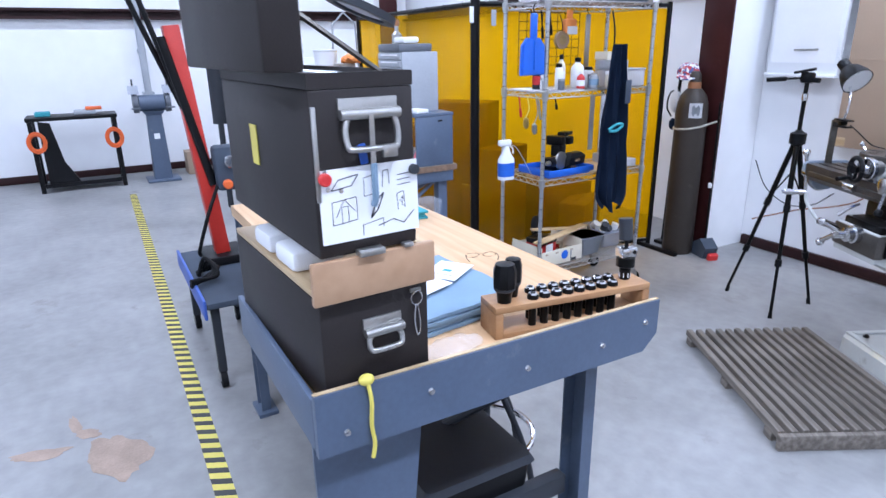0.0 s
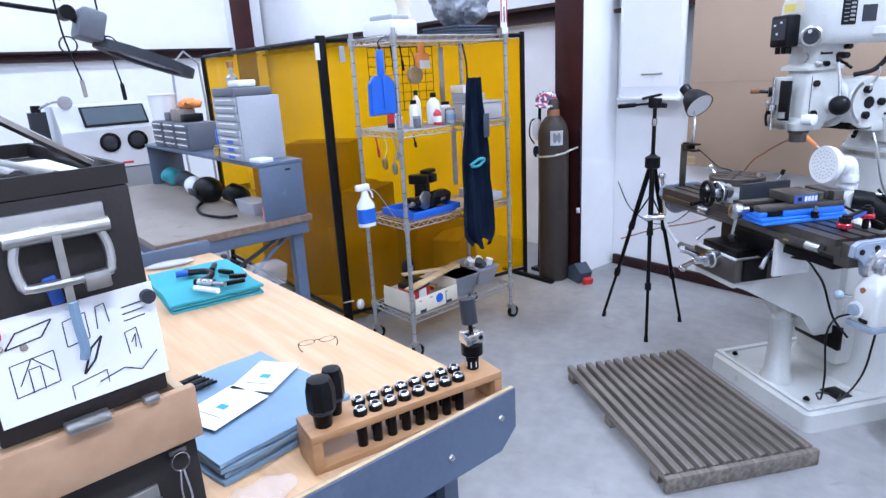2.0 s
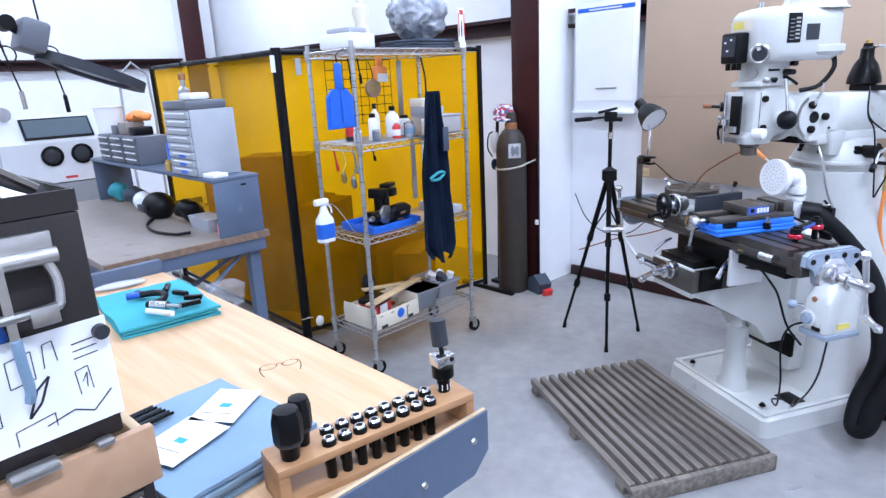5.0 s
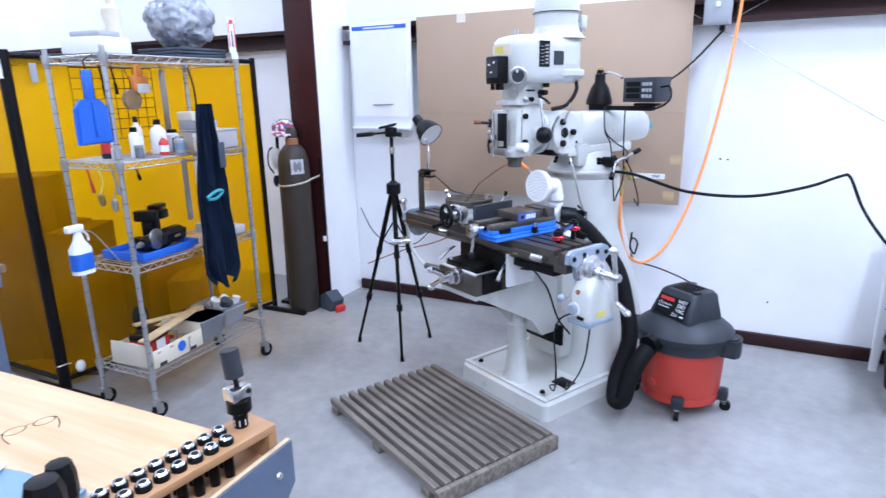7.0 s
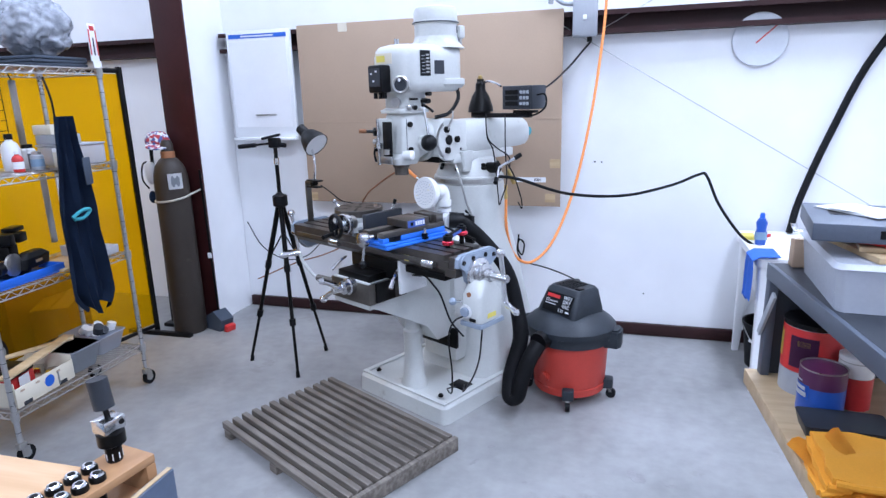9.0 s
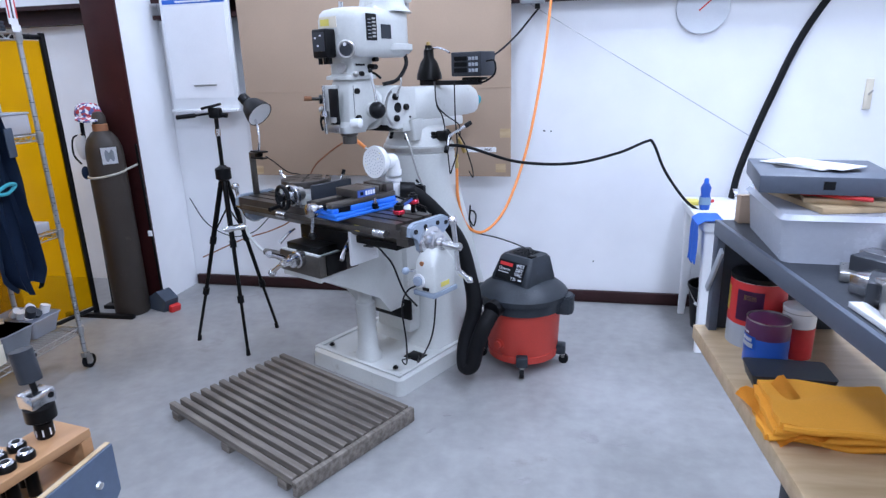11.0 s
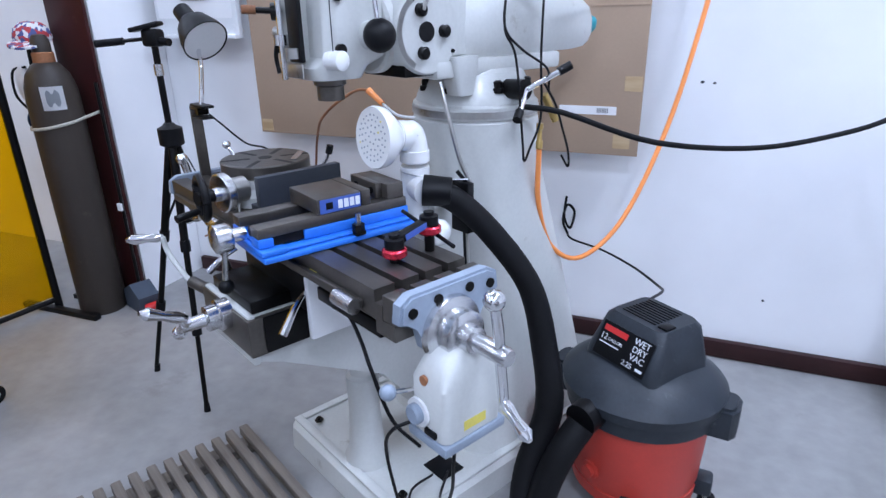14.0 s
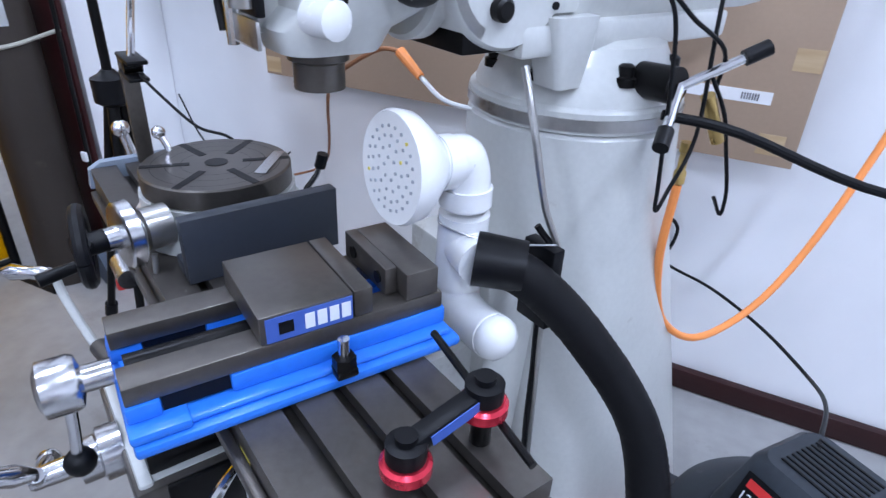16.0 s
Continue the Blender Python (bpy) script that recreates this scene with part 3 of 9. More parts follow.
    # dovetail block coloured black to give the dark recess under the ram
    part("dovetail_recess", box(0.285, 0.475, 0.20, 0.345, 1.338, 1.384, 0.004), BLACKSTEEL, ram, "dovetail block under the ram, black for the dark recess")
    part("turret_lug", loft([(1.275, 0.44, 0.50, 0.375, 0.43, 0.01), (1.34, 0.435, 0.505, 0.36, 0.445, 0.012), (1.384, 0.43, 0.505, 0.35, 0.45, 0.012)]), MILLGREY, tur)
    # head
    hd = part("head", loft([(1.345, 0.30, 0.43, -0.03, 0.11, 0.04), (1.375, 0.29, 0.44, -0.04, 0.13, 0.05), (1.40, 0.285, 0.45, -0.015, 0.172, 0.03), (1.56, 0.285, 0.45, -0.01, 0.172, 0.03), (1.6, 0.29, 0.44, 0.0, 0.165, 0.04)]), MILLGREY, t)
    part("quill", lathe([(0.043, 1.355), (0.043, 1.33), (0.036, 1.326), (0.036, 1.29), (0.022, 1.288)], (0.365, 0.035, 0), n=28), BARE, hd)
    part("head_seam", box(0.4505, 0.4525, -0.002, 0.0, 1.385, 1.575), SLATE, hd)
    part("depth_boss", box(0.285, 0.36, -0.045, -0.008, 1.365, 1.575, 0.008), MILLGREY, hd)
    part("depth_rod", cyl((0.305, -0.06, 1.345), (0.305, -0.06, 1.575), 0.008, n=10), BRIGHT, hd)
    part("depth_rod_cover", box(0.335, 0.395, -0.058, -0.0455, 1.39, 1.56, 0.003), BLACK, hd, "black depth stop plate")
    part("stop_bracket", box(0.29, 0.40, -0.06, -0.0585, 1.352, 1.388, 0.003), NICKEL, hd)
    part("micrometer_nut", cyl((0.305, -0.06, 1.43), (0.305, -0.06, 1.455), 0.02, n=20), BRIGHT, hd)
    part("micrometer_nut", cyl((0.365, -0.062, 1.40), (0.365, -0.062, 1.425), 0.019, n=20), NICKEL, hd)
    part("feed_lever", cyl((0.29, -0.04, 1.51), (0.25, -0.10, 1.515), 0.008, n=8), BLACKSTEEL, hd)
    part("feed_knob", cyl((0.253, -0.095, 1.515), (0.235, -0.125, 1.517), 0.011, n=12), RUST, hd, "brown lever grip")
    part("feed_hub", cyl((0.285, -0.05, 1.51), (0.275, -0.065, 1.51), 0.022, n=16), BLACKSTEEL, hd)
    part("lock_knob", ball((0.27, -0.05, 1.46), 0.016), NICKEL, hd)
    part("lock_knob", ball((0.275, -0.055, 1.42), 0.012), BLACKSTEEL, hd)
    part("stop_lever", tube([(0.28, -0.06, 1.44), (0.275, -0.065, 1.40), (0.285, -0.065, 1.36)], 0.006, 8), BLACKSTEEL, hd)
    part("quill_lock", lathe([(0.020, 0), (0.024, 0.004), (0.024, 0.05), (0.014, 0.055)], (0.425, 0.0, 1.395), (0.9, 0.2, 0), 16), PVC, hd)
    part("feed_ball", ball((0.492, 0.112, 1.45), 0.042, sub=3), BLACK, hd, "large black feed handle ball")
    part("feed_boss", cyl((0.449, 0.112, 1.45), (0.475, 0.112, 1.45), 0.036, n=22), MILLGREY, hd)
    part("hand_lever", tube([(0.492, 0.107, 1.485), (0.49, 0.10, 1.55), (0.482, 0.09, 1.63)], 0.0065, 8), CHROME, hd)
    part("lever_ball", ball((0.482, 0.09, 1.637), 0.011), BLACK, hd)
    for y, z in ((0.02, 1.545), (0.02, 1.42)):
        part("head_bolt", cyl((0.449, y, z), (0.462, y, z), 0.014, n=12), BLACKSTEEL, hd)
    gear = part("gear_case", loft([(1.6, 0.275, 0.455, -0.025, 0.175, 0.03), (1.615, 0.275, 0.455, -0.025, 0.175, 0.03), (1.625, 0.285, 0.445, -0.01, 0.165, 0.05), (1.665, 0.285, 0.445, -0.01, 0.165, 0.05), (1.702, 0.27, 0.46, -0.02, 0.19, 0.06)]), MILLGREY, hd)
    part("name_plate", box(0.446, 0.4475, 0.03, 0.09, 1.662, 1.69), BLACK, gear)
    part("shift_knob", cyl((0.44, 0.125, 1.655), (0.50, 0.115, 1.655), 0.016, 0.012, 12), BLACK, gear)
    part("shift_stem", cyl((0.455, 0.145, 1.69), (0.485, 0.14, 1.69), 0.011, n=12), BLACKSTEEL, gear)
    part("back_gear_lever", tube([(0.43, 0.155, 1.63), (0.46, 0.16, 1.615), (0.475, 0.17, 1.60)], 0.007, 8), BLACKSTEEL, gear)
    part("feed_selector", lathe([(0.014, 0), (0.014, 0.03), (0.008, 0.034)], (0.44, 0.03, 1.625), (0.8, -0.6, 0), 12), NICKEL, gear)
    part("feed_selector", lathe([(0.012, 0), (0.012, 0.03), (0.006, 0.034)], (0.44, 0.06, 1.625), (0.9, -0.3, 0), 12), BLACKSTEEL, gear)
    part("shift_plate", lathe([(0.024, 0), (0.024, 0.012)], (0.40, -0.012, 1.655), (0.3, -1, 0), 18), NICKEL, gear)
    bell = part("belt_housing", loft([(1.70, 0.245, 0.485, -0.025, 0.385, 0.09), (1.71, 0.235, 0.495, -0.035, 0.395, 0.09), (1.745, 0.225, 0.505, -0.04, 0.405, 0.09), (1.87, 0.225, 0.505, -0.04, 0.405, 0.09), (1.90, 0.23, 0.50, -0.032, 0.41, 0.09), (1.918, 0.245, 0.485, -0.015, 0.41, 0.08), (1.928, 0.275, 0.455, 0.02, 0.40, 0.07)]), MILLGREY, hd)
    part("rear_skirt", loft([(1.715, 0.25, 0.495, 0.20, 0.395, 0.05), (1.735, 0.245, 0.512, 0.19, 0.412, 0.06), (1.76, 0.245, 0.512, 0.19, 0.412, 0.06), (1.765, 0.25, 0.505, 0.20, 0.405, 0.06)]), MILLGREY, bell)
    part("motor_shoulder", lathe([(0.15, 1.915), (0.135, 1.93), (0.118, 1.95), (0.112, 1.975)], (0.37, 0.315, 0), n=36), MILLGREY, bell)
    pl = part("speed_plate", box(0.5055, 0.507, 0.055, 0.125, 1.775, 1.895), BLACK, bell)
    for k in range(6):
        part("plate_line", box(0.5072, 0.5077, 0.095, 0.118, 1.79 + 0.016 * k, 1.798 + 0.016 * k), NICKEL, pl)
        part("plate_line", box(0.5072, 0.5077, 0.065, 0.088, 1.788 + 0.016 * k, 1.791 + 0.016 * k), GREYDRAWER, pl)
    part("logo_plate", box(0.29, 0.41, -0.0415, -0.0402, 1.835, 1.885), CREAM, bell)
    part("logo_mark", box(0.30, 0.36, -0.0425, -0.0417, 1.845, 1.875), YELLOW, bell)
    part("logo_frame", box(0.5055, 0.507, 0.155, 0.225, 1.785, 1.85), SLATE, bell)
    for y in (-0.005, 0.01):
        part("lifting_pin", cyl((0.36, y + 0.04, 1.92), (0.36, y + 0.04, 1.955), 0.006, n=8), BRIGHT, bell)
    sw = part("speed_switch", box(0.30, 0.40, -0.105, -0.041, 1.70, 1.83, 0.01), BLACK, hd, "black speed control box")
    part("switch_plate", box(0.31, 0.39, -0.1075, -0.1055, 1.73, 1.815), SLATE, sw)
    for x, z in ((0.33, 1.79), (0.365, 1.80), (0.345, 1.755)):
        part("switch_mark", box(x - 0.006, x + 0.006, -0.1085, -0.1077, z - 0.004, z + 0.004), WHITEINK, sw)
    for x in (0.32, 0.355, 0.385):
        part("cable_gland", cyl((x, -0.075, 1.70), (x, -0.075, 1.672), 0.011, n=12), BLACKSTEEL, sw)
    wheel = part("speed_wheel", lathe([(0.042, 0), (0.044, 0.006), (0.044, 0.02), (0.036, 0.024), (0.03, 0.02), (0.0, 0.02)], (0.455, -0.03, 1.735), (0.62, -0.78, 0), 30), NICKEL, bell)
    part("wheel_face", lathe([(0.029, 0.021), (0.029, 0.0235)], (0.455, -0.03, 1.735), (0.62, -0.78, 0), 26), SLATE, wheel)
    part("wheel_knob", cyl((0.478, -0.055, 1.752), (0.502, -0.085, 1.756), 0.008, n=10), BRIGHT, wheel)
    mo = part("motor", lathe([(0.111, 1.94), (0.111, 2.035), (0.12, 2.04), (0.12, 2.05), (0.113, 2.052), (0.113, 2.095), (0.104, 2.115), (0.06, 2.125)], (0.37, 0.315, 0), n=40), MILLGREY, hd)
    part("motor_band", lathe([(0.1215, 2.0395), (0.1215, 2.0445)], (0.37, 0.315, 0), n=40), SLATE, mo)
    part("motor_plate", box(0.458, 0.468, 0.31, 0.375, 1.99, 2.025, 0.002, m=pose(0, 0, 0, 0, 0, 0)), SLATE, mo)
    part("junction_box", box(0.42, 0.475, 0.385, 0.43, 1.965, 2.03, 0.01), MILLGREY, mo)
    part("conduit_elbow", tube([(0.45, 0.41, 1.965), (0.452, 0.412, 1.945), (0.45, 0.40, 1.925)], 0.011, 10), NICKEL, mo)
    part("motor_cable", tube([(0.46, 0.37, 1.72), (0.475, 0.36, 1.66), (0.455, 0.31, 1.59), (0.42, 0.24, 1.57)], 0.010, 10), BLACK, hd)
    # oil line and cable down the column
    part("oil_line", tube([(0.50, 0.30, 1.32), (0.54, 0.29, 1.25), (0.565, 0.31, 1.12), (0.58, 0.34, 1.03), (0.575, 0.33, 0.93), (0.58, 0.33, 0.75), (0.58, 0.34, 0.55)], 0.006, 8), NICKEL, col)
    part("control_cable", tube([(0.555, 0.31, 1.08), (0.585, 0.34, 1.02), (0.57, 0.325, 0.97), (0.575, 0.325, 0.8), (0.585, 0.32, 0.62), (0.60, 0.33, 0.45)], 0.006, 8), BLACK, col)
    part("feed_cable", tube([(0.985, -0.2, 0.73), (0.95, -0.24, 0.70), (0.90, -0.22, 0.60), (0.88, -0.18, 0.42), (0.80, -0.10, 0.25), (0.66, 0.02, 0.18), (0.60, 0.15, 0.12)], 0.004, 8), BLACK, feed)
    part("feed_cable", tube([(1.02, -0.12, 0.675), (1.02, -0.13, 0.6), (0.98, -0.1, 0.48), (0.9, -0.05, 0.35), (0.72, 0.08, 0.16), (0.62, 0.2, 0.12)], 0.004, 8), BLACK, feed)
    part("sensor_cable", tube([(0.57, -0.05, 0.8), (0.62, -0.16, 0.84), (0.72, -0.18, 0.86), (0.80, -0.2, 0.83), (0.86, -0.22, 0.80), (0.9, -0.2, 0.68), (0.93, -0.15, 0.6)], 0.0045, 8), BLACK, feed)
    return t


milling_machine()


def machine_vise():
    t = thing("machine_vise", on_mill(pose(0.527, -0.10, 0.99, 0, 0, -3.5)), "blue machine vise with ground steel jaws bolted to the mill table", "vise")
    base = part("base", box(-0.105, 0.105, -0.212, 0.20, 0.001, 0.016, 0.005), VISEBLUE, t)
    part("base_step", box(-0.094, 0.094, -0.20, 0.19, 0.0165, 0.026, 0.005), VISEBLUE, base)
    part("front_plinth", box(-0.10, 0.10, -0.214, -0.15, 0.017, 0.03, 0.004), VISEBLUE, base)
    for s in (-1, 1):
        part("side_wall", box(min(s * 0.036, s * 0.078), max(s * 0.036, s * 0.078), -0.10, 0.19, 0.0265, 0.052, 0.004), VISEBLUE, base)
        part("end_foot", box(min(s * 0.036, s * 0.08), max(s * 0.036, s * 0.08), -0.212, -0.175, 0.0305, 0.052, 0.004), VISEBLUE, base)
        part("side_recess", box(min(s * 0.04, s * 0.072), max(s * 0.04, s * 0.072), -0.174, -0.1005, 0.0305, 0.052), BLACK, base)
        part("bed_rail", box(min(s * 0.034, s * 0.076), max(s * 0.034, s * 0.076), -0.21, 0.185, 0.0525, 0.077, 0.002), BARE, t)
    part("channel_floor", box(-0.034, 0.034, -0.205, 0.18, 0.027, 0.036), VISEBLUE, base)
    part("screw", cyl((0, -0.2, 0.052), (0, 0.05, 0.052), 0.013, n=16), BLACKSTEEL, t)
    jaw = part("moving_jaw", box(-0.075, 0.075, -0.062, 0.055, 0.0775, 0.115, 0.002), BARE, t, "ground steel moving jaw")
    part("jaw_plate", box(-0.075, 0.075, 0.0565, 0.082, 0.0775, 0.1155, 0.002), BARE, jaw)
    pl = part("name_plate", box(0.0755, 0.077, -0.055, 0.053, 0.079, 0.112), LABELBLUE, jaw, "blue name plate")
    for k in range(4):
        part("emblem_bar", box(0.0771, 0.0776, -0.008 + 0.0155 * k, 0.004 + 0.0155 * k, 0.085, 0.106), WHITEINK, pl)
    part("emblem", box(0.0771, 0.0777, -0.04, -0.022, 0.088, 0.104), BLACK, pl)
    fx = part("fixed_jaw", box(-0.075, 0.075, 0.13, 0.178, 0.0775, 0.117, 0.002), BARE, t, "ground steel fixed jaw")
    part("jaw_plate", box(-0.075, 0.05, 0.112, 0.1295, 0.0775, 0.1175, 0.002), BARE, fx)
    for s in (-0.045, 0.03):
        part("jaw_screw", cyl((s, 0.1125, 0.097), (s, 0.1095, 0.097), 0.009, n=12), BLACKSTEEL, fx)
    hub = part("screw_hub", lathe([(0.016, 0), (0.016, 0.03), (0.03, 0.034), (0.033, 0.04), (0.033, 0.07), (0.02, 0.076)], (0, -0.212, 0.05), (0, -1, 0), 24), BRIGHT, t)
    part("hub_lever", tube([(0.0, -0.262, 0.02), (-0.004, -0.266, -0.02), (-0.006, -0.27, -0.055)], 0.007, 10), BRIGHT, hub)
    part("lever_ball", ball((-0.006, -0.27, -0.07), 0.019), BLACK, hub)
    for s, y in ((1, 0.03), (-1, 0.03)):
        st = part("hold_down", box(s * 0.098 - 0.012, s * 0.098 + 0.012, y - 0.014, y + 0.014, 0.0165, 0.027, 0.002), BLACKSTEEL, t)
        part("stud", cyl((s * 0.098, y, 0.0275), (s * 0.098, y, 0.07), 0.0075, n=12), BRIGHT, st)
        part("nut", cyl((s * 0.098, y, 0.0275), (s * 0.098, y, 0.044), 0.015, n=6), BLACKSTEEL, st)


machine_vise()


def rotary_table():
    t = thing("rotary_table", on_mill(pose(0.10, -0.05, 0.992)), "steel rotary table with radial slots on the mill table", "rotary table")
    part("base", lathe([(0.15, 0), (0.15, 0.03), (0.135, 0.05), (0.135, 0.075)], n=40), MILLGREY, t)
    top = part("platter", lathe([(0.13, 0.078), (0.13, 0.11), (0.127, 0.113), (0.06, 0.113), (0.02, 0.113)], n=48), BARE, t)
    for k in range(6):
        part("slot", box(0.045, 0.127, -0.007, 0.007, 0.1132, 0.1136, m=pose(0, 0, 0, 0, 0, 60 * k + 12)), BLACK, top)
    part("bore", cyl((0, 0, 0.1132), (0, 0, 0.1138), 0.02, n=24), BLACK, top)
    for r in (0.06, 0.085, 0.11):
        bm = bmesh.new()
        a, b = [ring(bm, (0, 0, 0.1133), Matrix.Identity(3).to_quaternion(), q, 40) for q in (r, r + 0.0012)]
        skin(bm, [a, b], caps=False)
        part("scribed_ring", bm, BLACKSTEEL, top)
    part("rule", box(-0.01, 0.01, -0.055, 0.055, 0.1138, 0.116, m=pose(0.05, 0.08, 0, 0, 0, 50)), BRIGHT, top)
    part("angle_plate", box(0.175, 0.20, -0.12, 0.135, 0.0, 0.108, 0.002), SLATE, t, "dark ground angle plate")
    part("plate_foot", box(0.135, 0.175, -0.12, 0.135, 0.0, 0.025, 0.002), SLATE, t)
    wh = part("worm_housing", lathe([(0.035, 0), (0.035, 0.04), (0.024, 0.042), (0.024, 0.06)], (0.09, -0.115, 0.06), (0.15, -1, 0), 26), NICKEL, t)
    part("dial", lathe([(0.05, 0), (0.054, 0.003), (0.054, 0.022), (0.05, 0.025), (0.02, 0.026), (0.018, 0.045)], (0.097, -0.165, 0.06), (0.15, -1, 0), 36), BRIGHT, wh, "brushed steel dial ring")
    part("dial_lock", cyl((0.128, -0.15, 0.03), (0.13, -0.155, -0.02), 0.005, n=10), NICKEL, wh)
    bm = bmesh.new()
    pts = [(0.107 + 0.055 * math.cos(radians(a)), -0.24 - 0.008 * math.cos(radians(a)), 0.06 + 0.055 * math.sin(radians(a))) for a in range(0, 361, 20)]
    tube(pts, 0.011, 10, bm, 2)
    for a in (30, 150, 270):
        cyl((0.107, -0.235, 0.06), (0.107 + 0.052 * math.cos(radians(a)), -0.24, 0.06 + 0.052 * math.sin(radians(a))), 0.008, n=8, bm=bm)
    cyl((0.1, -0.21, 0.06), (0.109, -0.255, 0.06), 0.018, n=14, bm=bm)
    part("handwheel", bm, BLACK, wh, "black handwheel")
    part("grip", cyl((0.08, -0.245, 0.018), (0.09, -0.31, 0.012), 0.009, 0.011, 12), BLACK, wh)
    part("lock_lever", tube([(0.12, 0.115, 0.08), (0.135, 0.13, 0.11), (0.14, 0.135, 0.13)], 0.005, 8), BRIGHT, t)
    part("lever_knob", cyl((0.14, 0.135, 0.125), (0.145, 0.14, 0.15), 0.01, n=10), BLACK, t)
    part("lock_lever", tube([(-0.09, -0.05, 0.09), (-0.11, -0.055, 0.12), (-0.12, -0.06, 0.135)], 0.006, 8), CHROME, t)
    part("lever_knob", ball((-0.125, -0.062, 0.142), 0.013), CHROME, t)


rotary_table()


def clamp_pair():
    t = thing("hold_down_clamp", on_mill(pose(0.795, -0.05, 0.992)), "black and red swivelling clamp standing on the mill table", "clamp")
    for y, z in ((-0.045, 0.0), (0.055, 0.03)):
        k = part("post", cyl((0, y, 0 if z == 0 else 0.0), (0, y, z + 0.03), 0.012, n=14), BLACKSTEEL, t)
        part("ring", lathe([(0.024, 0), (0.028, 0.004), (0.028, 0.016), (0.024, 0.02)], (0, y, z + 0.012), n=28), REDANODISED, k, "red anodised ring")
        part("head", lathe([(0.022, 0), (0.022, 0.02), (0.012, 0.022), (0.012, 0.03)], (0, y, z + 0.034), n=20), BLACK, k)
    part("arm", box(-0.012, 0.012, -0.06, 0.06, 0.0, 0.02, 0.004, m=pose(0.0, 0.0, 0.048, 14)), BLACK, t)
    part("label_strip", box(0.0123, 0.0135, -0.02, 0.045, 0.003, 0.017, m=pose(0.0, 0.0, 0.048, 14)), LABELBLUE, t, "blue strip with white mark")
    part("handle_bar", cyl((-0.13, 0.08, 0.058), (0.08, 0.058, 0.03), 0.005, n=10), BLACKSTEEL, t)


clamp_pair()


def dust_pipe():
    t = thing("dust_pipe", on_mill(pose(0, 0, 0)), "white plastic pipe with a perforated funnel mouth and elbows", "pipe")
    f = Vector((-0.02, -0.99, 0.08)).normalized()
    c = Vector((0.48, 0.08, 1.197))
    mouth = part("funnel", lathe([(0.08, 0.0), (0.083, -0.008), (0.079, -0.03), (0.05, -0.065), (0.04, -0.075), (0.038, -0.1)], c, f, 36), PVC, t)
    rng = random.Random(3)
    side = f.cross(Vector((0, 0, 1))).normalized()
    up = side.cross(f)
    for rad, count in ((0.016, 6), (0.032, 11), (0.047, 17), (0.06, 22)):
        for i in range(count):
            a = 2 * math.pi * i / count + rad * 9
            p = c + f * 0.0005 + side * rad * math.cos(a) + up * rad * math.sin(a)
            part("hole", cyl(p - f * 0.001, p + f * 0.0012, 0.0027, n=8), GREYDRAWER if rng.random() < 0.96 else YELLOW, mouth)
    e0 = c - f * 0.09
    part("elbow", tube([e0, e0 - f * 0.02, (0.483, 0.205, 1.19), (0.485, 0.215, 1.16), (0.485, 0.215, 1.11)], 0.037, 20), PVC, t)
    part("elbow_collar", cyl((0.485, 0.215, 1.145), (0.485, 0.215, 1.115), 0.042, n=28), PVC, t)
    part("elbow_collar", cyl(e0 + f * 0.012, e0 - f * 0.012, 0.042, n=28), PVC, t)
    tee = part("tee", cyl((0.485, 0.215, 1.1), (0.48, 0.215, 0.97), 0.041, n=28), PVC, t)
    part("tee_branch", cyl((0.484, 0.215, 1.045), (0.545, 0.205, 1.04), 0.039, n=28), PVC, tee)
    part("lower_elbow", tube([(0.48, 0.215, 0.985), (0.48, 0.215, 0.955), (0.495, 0.21, 0.932), (0.53, 0.205, 0.925), (0.57, 0.20, 0.928), (0.60, 0.195, 0.935)], 0.038, 20), PVC, t)
    part("end_cap", ball((0.605, 0.195, 0.936), 0.039, squash=(0.8, 1, 1)), PVC, t)
    part("tie_wire", tube([(0.445, 0.20, 1.088), (0.48, 0.170, 1.09), (0.525, 0.19, 1.082), (0.57, 0.25, 1.07), (0.60, 0.31, 1.065)], 0.0018, 6), WIRE, t)


dust_pipe()


